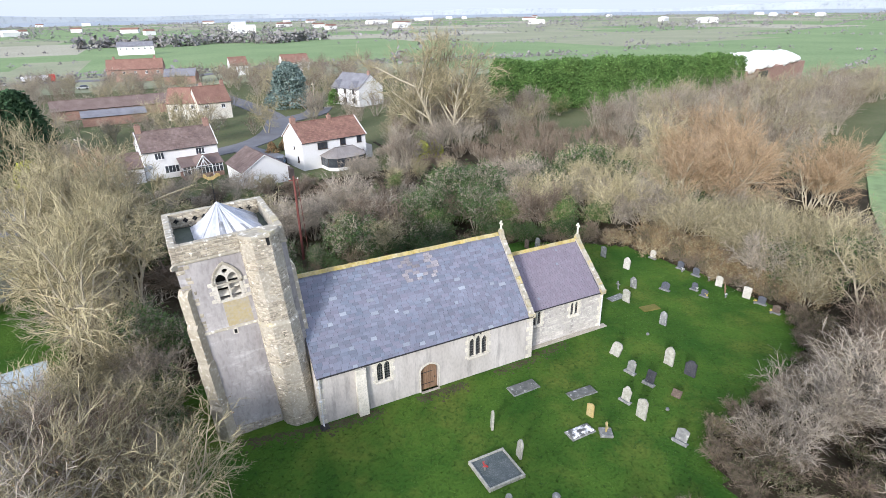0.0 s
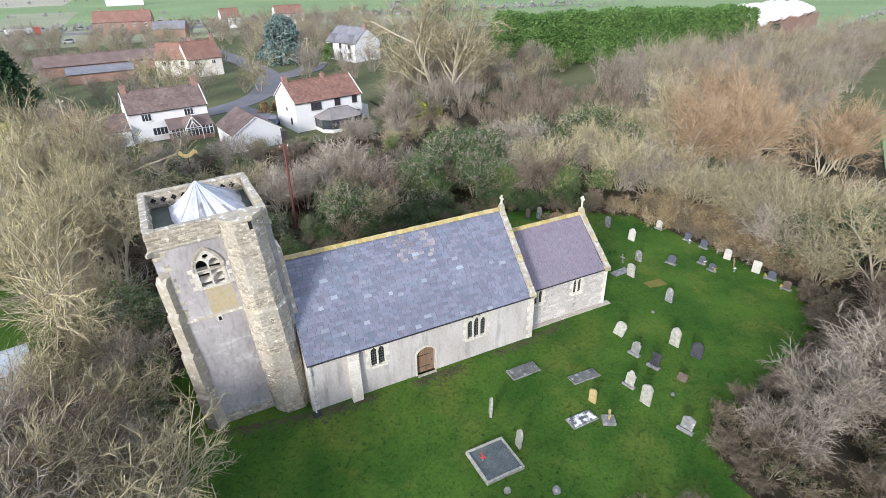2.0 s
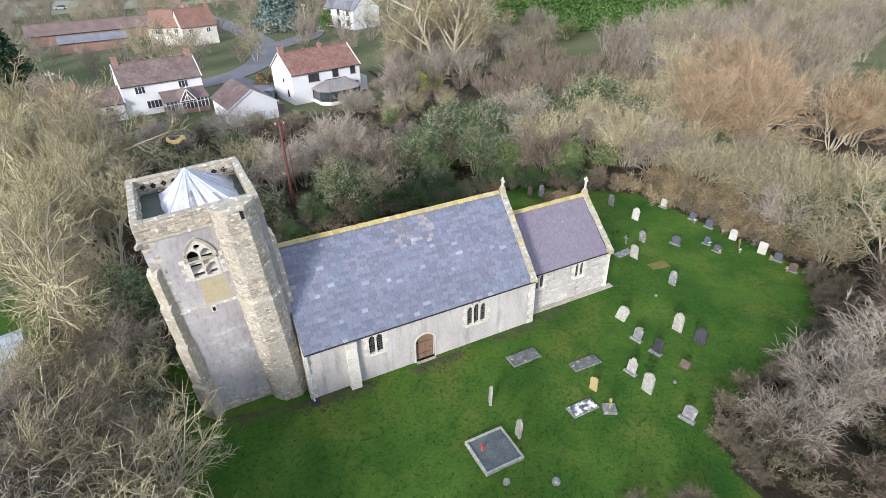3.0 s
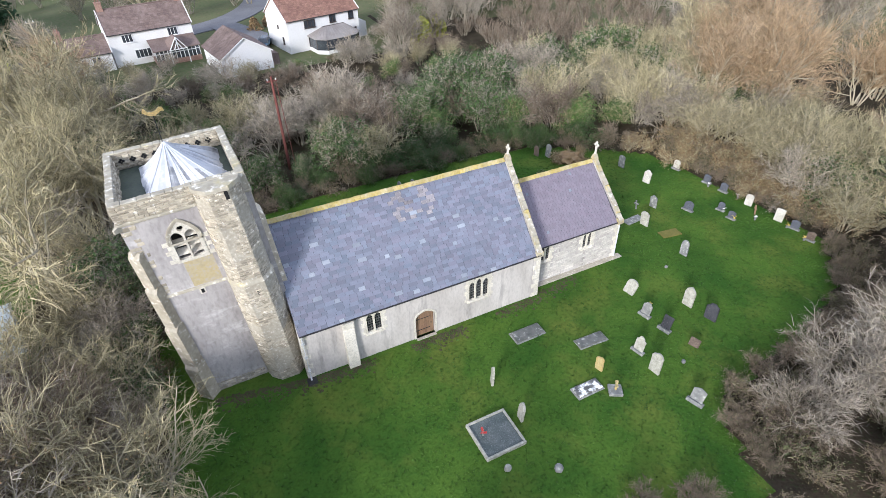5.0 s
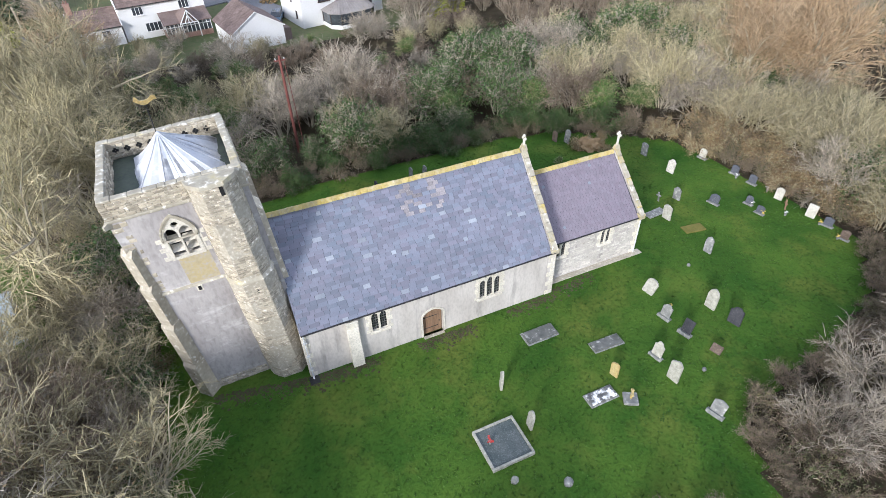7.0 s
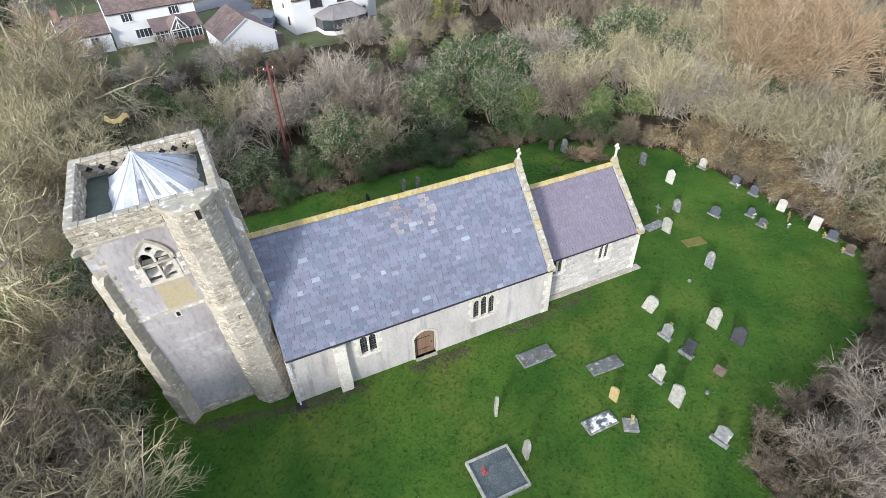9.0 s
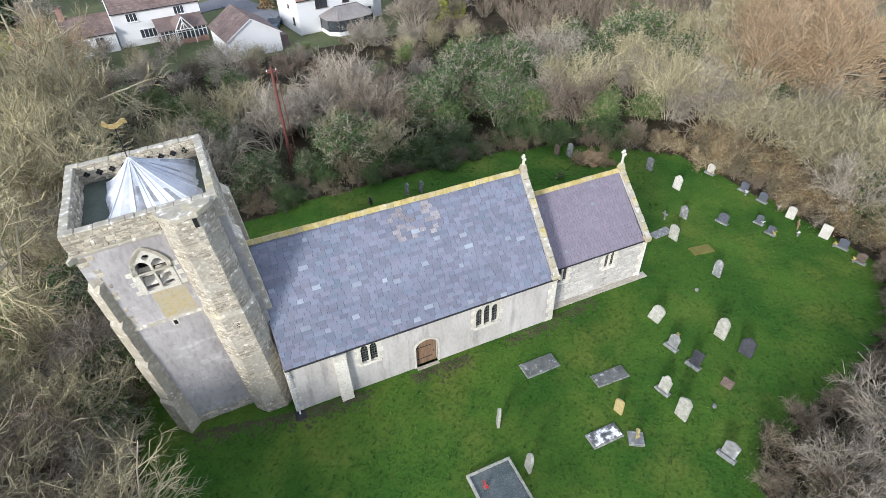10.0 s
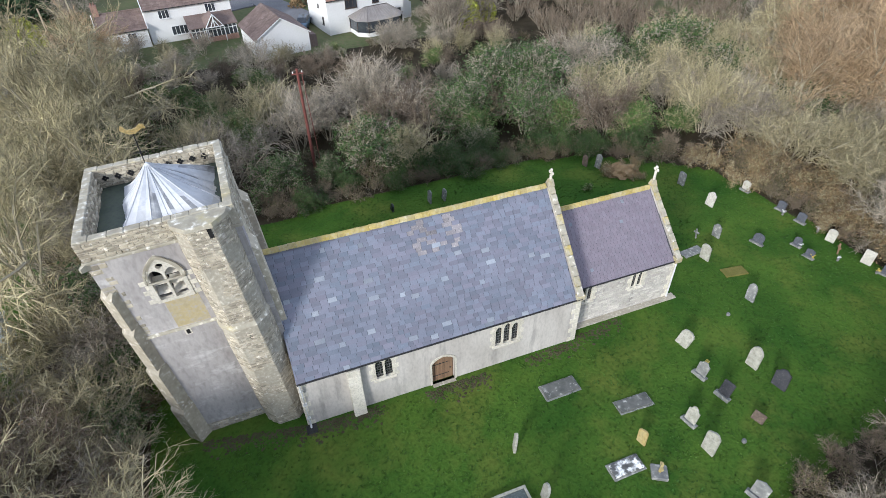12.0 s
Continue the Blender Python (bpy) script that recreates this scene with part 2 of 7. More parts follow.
cedar_m = mat("blue_cedar_needles", (0.14, 0.20, 0.18), (0.20, 0.26, 0.23), 0.4, 4, island=0.3, bump=0)
yellow_m = mat("golden_shrub_leaf", (0.40, 0.42, 0.05), (0.50, 0.52, 0.09), 0.6, 5, (0.25, 0.30, 0.04), 0.5, 0.52, island=0.3, bump=0)
# far wood lightened the same way, haze included in its colour
farwood_m = mat("hazed_far_bare_wood", (0.30, 0.285, 0.28), (0.37, 0.355, 0.345), 0.05, 1.0, (0.25, 0.26, 0.23), 0.5, 0.52, vary=0.2, island=0.2, bump=0)


# ---- tools ----
def mesh_of(name, verts, faces, *materials):
    me = bpy.data.meshes.new(name)
    me.from_pydata([tuple(v) for v in verts], [], faces)
    for m in materials:
        me.materials.append(m)
    me.update()
    return me


def part(name, data, material, parent, label=""):
    """One mesh object from a bmesh or a mesh, under a thing or a part."""
    if isinstance(data, bmesh.types.BMesh):
        bmesh.ops.recalc_face_normals(data, faces=data.faces[:])
        me = bpy.data.meshes.new(name)
        data.to_mesh(me)
        data.free()
    else:
        me = data
    if material and not me.materials:
        me.materials.append(material)
    ob = new(name, me)
    ob.parent = parent
    if label:
        ob["label"] = label
    return ob


def thing(name, label, category, m=None, group="", kind=""):
    ob = new(name)
    ob.empty_display_size = 0.2
    if m is not None:
        ob.matrix_basis = m
    return tagged(ob, label, category, group, kind)


def solid(name, data, material, label, category, m=None, group="", kind=""):
    """A top-level thing of one mesh."""
    ob = part(name, data, material, None)
    if m is not None:
        ob.matrix_basis = m
    return tagged(ob, label, category, group, kind)


def box(x0, x1, y0, y1, z0, z1, bm=None, bevel=0.0, m=None):
    bm = bm or bmesh.new()
    r = bmesh.ops.create_cube(bm, size=1, matrix=Matrix.LocRotScale(((x0 + x1) / 2, (y0 + y1) / 2, (z0 + z1) / 2), None, (x1 - x0, y1 - y0, z1 - z0)))
    vs = r["verts"]
    if bevel:
        es = list({e for v in vs for e in v.link_edges})
        g = bmesh.ops.bevel(bm, geom=es, offset=bevel, segments=1, affect="EDGES", profile=0.5)
        vs = list({v for f in g["faces"] for v in f.verts} | {v for v in vs if v.is_valid})
    if m is not None:
        bmesh.ops.transform(bm, matrix=m, verts=[v for v in vs if v.is_valid])
    return bm


def hull(points, bm=None):
    """The convex solid round some points."""
    bm = bm or bmesh.new()
    vs = [bm.verts.new(p) for p in points]
    r = bmesh.ops.convex_hull(bm, input=vs)
    junk = [g for g in r["geom_interior"] if isinstance(g, bmesh.types.BMVert)]
    if junk:
        bmesh.ops.delete(bm, geom=junk, context="VERTS")
    return bm


def extrude(poly, vec, bm=None):
    """A prism: a polygon of 3D points moved along vec."""
    bm = bm or bmesh.new()
    a = [bm.verts.new(p) for p in poly]
    b = [bm.verts.new(Vector(p) + Vector(vec)) for p in poly]
    bm.faces.new(a)
    bm.faces.new(b[::-1])
    for i in range(len(a)):
        j = (i + 1) % len(a)
        bm.faces.new((a[j], a[i], b[i], b[j]))
    return bm


def tube(points, radii, sides=6, bm=None):
    bm = bm or bmesh.new()
    rings = []
    for i, p in enumerate(points):
        p = Vector(p)
        d = Vector(points[min(i + 1, len(points) - 1)]) - Vector(points[max(i - 1, 0)])
        q = d.to_track_quat("Z", "Y")
        r = radii[i] if isinstance(radii, (list, tuple)) else radii
        rings.append([bm.verts.new(p + q @ Vector((r * math.cos(2 * math.pi * k / sides), r * math.sin(2 * math.pi * k / sides), 0))) for k in range(sides)])
    for a, b in zip(rings, rings[1:]):
        for k in range(sides):
            bm.faces.new((a[k], a[(k + 1) % sides], b[(k + 1) % sides], b[k]))
    bm.faces.new(rings[0][::-1])
    bm.faces.new(rings[-1])
    return bm


def sheet(outer, holes, thick, m):
    """A flat panel of that thickness with openings through it, outlined in its own plane, set at m."""
    cu = bpy.data.curves.new("outline", "CURVE")
    cu.dimensions, cu.fill_mode, cu.extrude = "2D", "BOTH", thick / 2
    for ring in (outer, *holes):
        s = cu.splines.new("POLY")
        s.points.add(len(ring) - 1)
        for p, (x, y) in zip(s.points, ring):
            p.co = (x, y, 0, 1)
        s.use_cyclic_u = True
    ob = bpy.data.objects.new("outline", cu)
    scene.collection.objects.link(ob)
    dg = bpy.context.evaluated_depsgraph_get()
    me = bpy.data.meshes.new_from_object(ob.evaluated_get(dg))
    bpy.data.objects.remove(ob)
    bpy.data.curves.remove(cu)
    me.materials.clear()
    me.transform(m)
    return me


FACE_S = Matrix(((1, 0, 0, 0), (0, 0, -1, 0), (0, 1, 0, 0), (0, 0, 0, 1)))   # panel x, y -> world x, z; its front to -y


def arch(x0, x1, z0, z1, rise, point=1.0, n=10):
    """The outline of an opening with an arched head; point > 1 makes it more pointed."""
    zs, c, h = z1 - rise, (x0 + x1) / 2, (x1 - x0) / 2
    pts = [(x0, z0), (x1, z0)]
    for i in range(n + 1):
        a = i / n * math.pi
        s = math.sin(a) ** (1 / point) if point <= 1 else math.sin(a) * (1 + (point - 1) * (1 - abs(math.cos(a))) ** 1) / point
        pts.append((c + h * math.cos(a), zs + rise * s))
    return pts


def lattice(x0, x1, z0, z1, y, nx, nz, r=0.012):
    bm = bmesh.new()
    for i in range(1, nx):
        x = x0 + (x1 - x0) * i / nx
        box(x - r, x + r, y - r, y + r, z0, z1, bm)
    for i in range(1, nz):
        z = z0 + (z1 - z0) * i / nz
        box(x0, x1, y - r, y + r, z - r, z + r, bm)
    return bm


def rough_stone(rng, w, h, d, bm, m, chip=0.3):
    """A stone with uneven corners, its back on the wall, its front d proud."""
    j = lambda s: rng.uniform(-chip, chip) * s
    back = [(-w / 2, 0, -h / 2), (w / 2, 0, -h / 2), (w / 2, 0, h / 2), (-w / 2, 0, h / 2)]
    e = min(w, h) * 0.16
    front = [(sx * (w / 2 - e) + j(w * 0.4), -d * rng.uniform(0.7, 1.2), sz * (h / 2 - e) + j(h * 0.4)) for sx, sz in ((-1, -1), (1, -1), (1, 1), (-1, 1))]
    vs = [bm.verts.new(m @ Vector(p)) for p in back + front]
    for f in ((4, 5, 6, 7), (0, 1, 5, 4), (1, 2, 6, 5), (2, 3, 7, 6), (3, 0, 4, 7)):
        bm.faces.new([vs[i] for i in f])


def rubble_face(rng, p0, p1, z0, z1, sizes, proud=0.03, gap=0.02, keep=None, warp=None):
    """Coursed rubble over the upright strip from p0 to p1 (plan points; outside lies to the right of the way), as joined stones."""
    bm = bmesh.new()
    a, b = Vector((*p0, 0)), Vector((*p1, 0))
    u = (b - a).normalized()
    out = Vector((u.y, -u.x, 0))
    length, z = (b - a).length, z0
    while z < z1 - 0.03:
        h = min(rng.uniform(*sizes[1]), z1 - z)
        s = 0
        while s < length - 0.03:
            w = min(rng.uniform(*sizes[0]), length - s)
            hh = h - gap
            c = a + u * (s + w / 2) + Vector((0, 0, z + h / 2))
            if (keep is None or keep(c)) and w > 0.06:
                m = Matrix.Translation(c) @ Matrix(((u.x, -out.x, 0, 0), (u.y, -out.y, 0, 0), (0, 0, 1, 0), (0, 0, 0, 1)))
                rough_stone(rng, w - gap, hh * rng.uniform(0.85, 1.0), proud * rng.uniform(0.4, 1.3), bm, m)
            s += w
        z += h
    if warp:
        for v in bm.verts:
            v.co = warp(v.co)
    return bm


# ---- ground: one sheet to the horizon ----
def inside(x, y, poly):
    c = False
    for (x0, y0), (x1, y1) in zip(poly, poly[1:] + poly[:1]):
        if (y0 > y) != (y1 > y) and x < (x1 - x0) * (y - y0) / (y1 - y0) + x0:
            c = not c
    return c


# lawn stops short in the west; dark litter stands in for shaded grass
LAWN = [(-8.2, 8), (-8.4, 0), (-8.2, -7), (-6, -20), (8, -21), (19.5, -18.5), (20.3, -14.7), (23, -12.6), (30.5, -12), (37, -9.8), (42.4, -5.4), (42, 0), (41.4, 7),
        (40.5, 13.2), (36, 17.2), (30.4, 20.6), (25, 21.6), (14.5, 21.8), (7, 21.8), (0, 20.8), (-2, 15), (-5, 11)]
EAST_FIELD = [(62, -60), (61, -12), (66, -1), (80, 8), (103, 21), (150, 40), (260, 60), (300, -100), (120, -120)]
GARDENS = [(-30, 8), (-15.5, 8), (-16.5, 20), (-18, 30), (-19.5, 36), (-31, 34)]


def ground_kind(x, y):
    if inside(x, y, LAWN):
        return 0
    if inside(x, y, GARDENS):
        return 0
    r = math.hypot(x, y)
    if r < 88:
        return 7 if y > 60 and -24 < x < 34 else 1
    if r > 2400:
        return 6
    if r < 235 and y < 240:
        return 7
    if -40 < x < 150 and 290 < y < 560:
        return 3
    # patchwork of fields in bent strips
    u = x * 0.93 + y * 0.36 + 30 * noise.noise((x * 0.002, y * 0.002, 0))
    v = -x * 0.36 + y * 0.93 + 30 * noise.noise((x * 0.002, y * 0.002, 7))
    cell = (math.floor(u / 210), math.floor(v / 130))
    k = (cell[0] * 7 + cell[1] * 13 + cell[0] * cell[1]) % 7
    return (3, 4, 4, 5, 3, 4, 4)[k]


def axis(lo, fine_lo, fine_hi, hi, step):
    a = [fine_lo + step * i for i in range(int((fine_hi - fine_lo) / step) + 1)]
    s, x = step, a[-1]
    while x < hi:
        s *= 1.22
        x += min(s, 220)
        a.append(x)
    s, x = step, a[0]
    while x > lo:
        s *= 1.22
        x -= min(s, 220)
        a.insert(0, x)
    return a


def ground_z(x, y):
    z = 0.12 * noise.noise((x * 0.15, y * 0.15, 1)) + 0.03 * noise.noise((x * 0.7, y * 0.7, 5))
    d = max(-x - 1, x - 26, -y, y - 9.5, 0)
    return z * min(1, d / 2.0) + (0.10 if d == 0 else 0.10 * max(0, 1 - d / 8))


gx, gy = axis(-1500, -46, 70, 4200, 0.8), axis(-400, -28, 66, 4600, 0.8)
verts = [(x, y, ground_z(x, y)) for y in gy for x in gx]
nx = len(gx)
faces, kinds = [], []
for j in range(len(gy) - 1):
    for i in range(nx - 1):
        faces.append((j * nx + i, j * nx + i + 1, (j + 1) * nx + i + 1, (j + 1) * nx + i))
        kinds.append(ground_kind((gx[i] + gx[i + 1]) / 2, (gy[j] + gy[j + 1]) / 2))
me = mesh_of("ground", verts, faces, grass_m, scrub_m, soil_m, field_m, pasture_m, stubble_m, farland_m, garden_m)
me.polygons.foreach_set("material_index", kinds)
me.polygons.foreach_set("use_smooth", [True] * len(faces))
ground = tagged(new("ground", me), "churchyard lawn, shade-dark leaf litter and haze-paled farmland running to the horizon", "ground", kind="structure")


def ribbon(name, pts, width, z, material, label, category, kind="structure"):
    vs, fs = [], []
    for i, p in enumerate(pts):
        d = Vector(pts[min(i + 1, len(pts) - 1)]) - Vector(pts[max(i - 1, 0)])
        n = Vector((-d.y, d.x)).normalized() * width / 2
        vs += [(p[0] + n.x, p[1] + n.y, z), (p[0] - n.x, p[1] - n.y, z), (p[0] + n.x, p[1] + n.y, z - 0.3), (p[0] - n.x, p[1] - n.y, z - 0.3)]
    for i in range(len(pts) - 1):
        a, b = 4 * i, 4 * i + 4
        fs += [(a, a + 1, b + 1, b), (a + 2, a, b, b + 2), (a + 1, a + 3, b + 3, b + 1)]
    return tagged(part(name, mesh_of(name, vs, fs), material, None), label, category, kind=kind)


def smooth_path(pts, n=6):
    out = []
    for i in range(len(pts) - 1):
        p0, p1, p2, p3 = (Vector(pts[max(0, min(len(pts) - 1, i + k))]) for k in (-1, 0, 1, 2))
        for s in range(n):
            t = s / n
            out.append(0.5 * ((2 * p1) + (p2 - p0) * t + (2 * p0 - 5 * p1 + 4 * p2 - p3) * t * t + (3 * p1 - p0 - 3 * p2 + p3) * t ** 3))
    out.append(Vector(pts[-1]))
    return out


LANE = [(-46, 60), (-33, 72), (-27, 79), (-14, 85.5), (4, 90.5), (14, 99), (20, 114), (21.5, 128), (19, 151), (12, 190), (2, 240), (-30, 300)]
ribbon("road", smooth_path(LANE), 6.0, 0.17, asphalt_m, "grey asphalt village lane between the houses", "road")
ribbon("road", smooth_path([(-34, 74), (-27.5, 62), (-27, 44), (-30, 20)]), 5.0, 0.165, asphalt_m, "grey asphalt side lane beyond the trees", "road")
ribbon("road", smooth_path([(-120, 268), (-50, 270), (10, 262), (70, 300)]), 8.0, 0.20, asphalt_m, "grey main road far across the fields", "road")
ribbon("pavement", smooth_path([(21, 119), (27, 122), (33, 127), (37, 136)]), 7.0, 0.22, asphalt_m, "asphalt drive with a parked car", "drive")
ribbon("pavement", [Vector((10.5, 72)), Vector((12, 80)), Vector((8, 91))], 5.0, 0.22, asphalt_m, "asphalt drive beside the garage", "drive")
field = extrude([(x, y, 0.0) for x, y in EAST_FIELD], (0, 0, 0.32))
tagged(part("field", field, field_m, None), "haze-paled green winter wheat field beyond the willows", "field", kind="structure")
# distant land in a haze-pale colour, so far that it does not shift
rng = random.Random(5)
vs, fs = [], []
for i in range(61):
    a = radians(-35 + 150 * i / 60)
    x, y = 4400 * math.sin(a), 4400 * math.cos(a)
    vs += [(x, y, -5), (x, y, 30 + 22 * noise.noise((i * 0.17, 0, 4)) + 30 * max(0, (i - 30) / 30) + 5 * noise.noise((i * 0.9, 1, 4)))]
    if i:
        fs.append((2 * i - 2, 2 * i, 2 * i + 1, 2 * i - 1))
tagged(part("backdrop", mesh_of("backdrop", vs, fs), farland_m, None), "low hills on the horizon, haze painted into their pale colour", "hills", kind="structure")


# ---- the church ----
church = thing("church", "medieval stone church with slate roofs and a leaning tower", "church")
NW_, NL, EAVE, RIDGE, RY = 9.2, 17.25, 4.04, 9.28, 4.6


def panel_s(name, outer, holes, y, thick, material, parent, label=""):
    """An upright panel facing south with its front at y."""
    return part(name, sheet(outer, holes, thick, Matrix.Translation((0, y + thick / 2, 0)) @ FACE_S), material, parent, label)


def gothic_window(name, x0, x1, z0, z1, lights, y, parent, label, foils=0, head=0.35):
    """A stone frame with arched lights, leaded panes behind it and a sill."""
    w = (x1 - x0 - 0.1 * (lights + 1)) / lights
    holes, panes = [], []
    zt = z1 - 0.12 - (0.42 if foils else 0)
    for i in range(lights):
        a = x0 + 0.1 + i * (w + 0.1)
        rise = head * (1.25 if lights == 3 and i == 1 else 1)
        top = zt + (0.14 if lights == 3 and i == 1 else 0)
        holes.append(arch(a, a + w, z0 + 0.08, top, rise, 1.25))
        panes.append((a, a + w, top))
    for i in range(foils):
        c = x0 + (x1 - x0) * (i + 1) / (foils + 1)
        holes.append([(c + 0.15 * math.cos(k * math.pi / 6) * (1 + 0.18 * math.cos(2 * k * math.pi / 3)), z1 - 0.26 + 0.15 * math.sin(k * math.pi / 6)) for k in range(12)])
    fr = panel_s(name, [(x0, z0), (x1, z0), (x1, z1), (x0, z1)], holes, y - 0.025, 0.22, ashlar_m, parent, label)
    part("glazing", box(x0 + 0.05, x1 - 0.05, y + 0.12, y + 0.15, z0 + 0.05, z1 - 0.05), glass_m, fr, "dark leaded glass")
    for a, b, t in panes:
        part("lead_cames", lattice(a, b, z0 + 0.08, t, y + 0.11, 3, 7), came_m, fr)
    part("sill", extrude([(x0 - 0.08, y - 0.10, z0 - 0.10), (x0 - 0.08, y + 0.15, z0 - 0.10), (x0 - 0.08, y + 0.15, z0 + 0.04), (x0 - 0.08, y - 0.10, z0 - 0.03)], (x1 - x0 + 0.16, 0, 0)), ashlar_m, fr)
    # quoin blocks round the opening
    for sgn, xe in ((-1, x0), (1, x1)):
        z, k = z0, 0
        while z < z1 - 0.1:
            h = 0.27 + 0.06 * ((k * 7) % 3)
            ww = (0.26, 0.14)[k % 2]
            part("jamb_stone", box(min(xe, xe + sgn * ww), max(xe, xe + sgn * ww), y - 0.018, y + 0.05, z, min(z + h - 0.015, z1), bevel=0.01), ashlar_m, fr)
            z, k = z + h, k + 1
    return fr


W1, W2 = (4.12, 5.3, 2.12, 3.80), (11.45, 13.15, 1.78, 3.95)
DOOR = (7.5, 8.92, 0.05, 2.36)
rect = lambda w: [(w[0], w[2]), (w[1], w[2]), (w[1], w[3]), (w[0], w[3])]
nave_wall = panel_s("nave_south_wall", [(0, -0.4), (NL, -0.4), (NL, EAVE), (0, EAVE)], [rect(W1), rect(W2), arch(*DOOR, 0.55, 1.15)], 0, 0.8, render_m, church, "patchy pale lime-rendered wall")
part("nave_north_wall", box(0, NL, NW_ - 0.8, NW_, -0.4, EAVE), render_m, church)
part("nave_west_wall", extrude([(0.05, 0.8, -0.4), (0.05, NW_ - 0.8, -0.4), (0.05, NW_ - 0.8, EAVE), (0.05, RY, RIDGE - 0.4), (0.05, 0.8, EAVE)], (0.6, 0, 0)), rubble_m, church)
part("nave_east_gable", extrude([(NL - 0.45, -0.02, -0.4), (NL - 0.45, NW_ + 0.02, -0.4), (NL - 0.45, NW_ + 0.02, EAVE + 0.05), (NL - 0.45, RY, RIDGE - 0.08), (NL - 0.45, -0.02, EAVE + 0.05)], (0.48, 0, 0)), render_m, church)
gothic_window("two_light_window", *W1, 2, 0, church, "two-light stone window with cusped heads")
gothic_window("three_light_window", *W2, 3, 0, church, "three-light stone window with small tracery holes above", foils=2)
# south door
door = panel_s("south_door", arch(DOOR[0] + 0.03, DOOR[1] - 0.03, DOOR[2], DOOR[3] - 0.03, 0.53, 1.15), [], 0.22, 0.07, oak_m, church, "arched brown plank door with iron straps")
for i in range(8):
    w = (DOOR[1] - DOOR[0] - 0.12) / 8
    x = DOOR[0] + 0.06 + i * w
    top = DOOR[3] - 0.10 - 0.55 * (abs(x + w / 2 - 8.21) / 0.71) ** 2.2
    part("plank", box(x + 0.008, x + w - 0.008, 0.195, 0.24, DOOR[2] + 0.02, top, bevel=0.008), oak_m, door)
for z in (0.55, 1.55):
    part("strap_hinge", box(DOOR[0] + 0.08, DOOR[1] - 0.3, 0.18, 0.21, z, z + 0.05, bevel=0.005), iron_m, door)
part("door_ring", tube([(8.7, 0.17, 1.05), (8.7, 0.17, 0.93)], 0.03), iron_m, door)
hood = sheet(arch(DOOR[0] - 0.13, DOOR[1] + 0.13, 0.06, DOOR[3] + 0.15, 0.66, 1.15), [arch(*DOOR, 0.55, 1.15)], 0.10, Matrix.Translation((0, 0.012, 0)) @ FACE_S)
part("door_surround", hood, ashlar_m, church, "pale stone arched door surround")
part("doorstep", box(DOOR[0] - 0.05, DOOR[1] + 0.05, -0.28, 0.2, -0.1, 0.10, bevel=0.03), mortar_m, church, "worn stone doorstep")
# wall buttress
but = part("buttress", hull([(2.62, 0, -0.4), (3.34, 0, -0.4), (2.62, -0.5, -0.4), (3.34, -0.5, -0.4), (2.62, -0.45, 1.0), (3.34, -0.45, 1.0), (2.62, -0.32, 1.3), (3.34, -0.32, 1.3),
                            (2.66, -0.28, 3.55), (3.30, -0.28, 3.55), (2.66, 0, 3.95), (3.30, 0, 3.95)]), ashlar_m, church, "stepped stone buttress with white lichen")
rng = random.Random(11)
for k in range(5):
    z = 1.4 + 0.5 * k
    part("quoin", box(2.60 + 0.02 * (k % 2), 3.36 - 0.02 * (k % 2), -0.345, -0.2, z, z + 0.42, bevel=0.02), ashlar_m, but)
# corner quoins of the nave
for k in range(9):
    w = (0.55, 0.32)[k % 2]
    part("quoin", box(NL - w, NL + 0.045, -0.04, 0.3, 0.05 + k * 0.42, 0.44 + k * 0.42, bevel=0.02), ashlar_m, church)
    part("quoin", box(-0.02, w * 0.8, -0.03, 0.3, 0.05 + k * 0.42, 0.44 + k * 0.42, bevel=0.02), ashlar_m, church)
# roof bodies
nave_roof = part("nave_roof", extrude([(0.0, -0.16, EAVE - 0.07), (0.0, RY, RIDGE - 0.08), (0.0, NW_ + 0.16, EAVE - 0.07), (0.0, NW_ + 0.16, EAVE - 0.17), (0.0, RY, RIDGE - 0.22), (0.0, -0.16, EAVE - 0.17)], (NL - 0.45, 0, 0)),
                 under_m, church, "blue-grey slate roof with pale replacement slates")
part("gutter", tube([(0.02, -0.24, EAVE - 0.09), (NL - 0.1, -0.24, EAVE - 0.09)], 0.055, 8), iron_m, church, "black eaves gutter")
part("fascia", box(0.02, NL - 0.05, -0.12, -0.003, EAVE - 0.2, EAVE - 0.085), iron_m, church)
pipe = part("downpipe", tube([(0.12, -0.24, EAVE - 0.1), (0.14, -0.16, EAVE - 0.4), (0.14, -0.12, 0.25), (0.14, -0.28, 0.1)], 0.055, 8), pipe_m, church, "pale grey downpipe")
for z in (0.8, 2.0, 3.2):
    part("bracket", box(0.04, 0.24, -0.17, 0.0, z, z + 0.07), pipe_m, pipe)
part("drain", box(-0.15, 0.45, -0.65, -0.05, -0.05, 0.14, bevel=0.02), iron_m, church, "dark gully grating")


def coping(x0, x1, ya, za, yb, zb, n, parent, material, lift=0.0):
    """Coping stones up a gable's slope."""
    d = Vector((0, yb - ya, zb - za))
    L, ang = d.length, math.atan2(zb - za, yb - ya)
    for i in range(n):
        s = L * i / n
        m = Matrix.Translation((0, ya, za + lift)) @ Matrix.Rotation(ang, 4, "X")
        part("coping_stone", box(x0, x1, s + 0.01, s + L / n - 0.01, -0.05, 0.09 + 0.014 * (i % 3), bevel=0.025, m=m), material if i % 3 == 1 else towercap_m, parent)


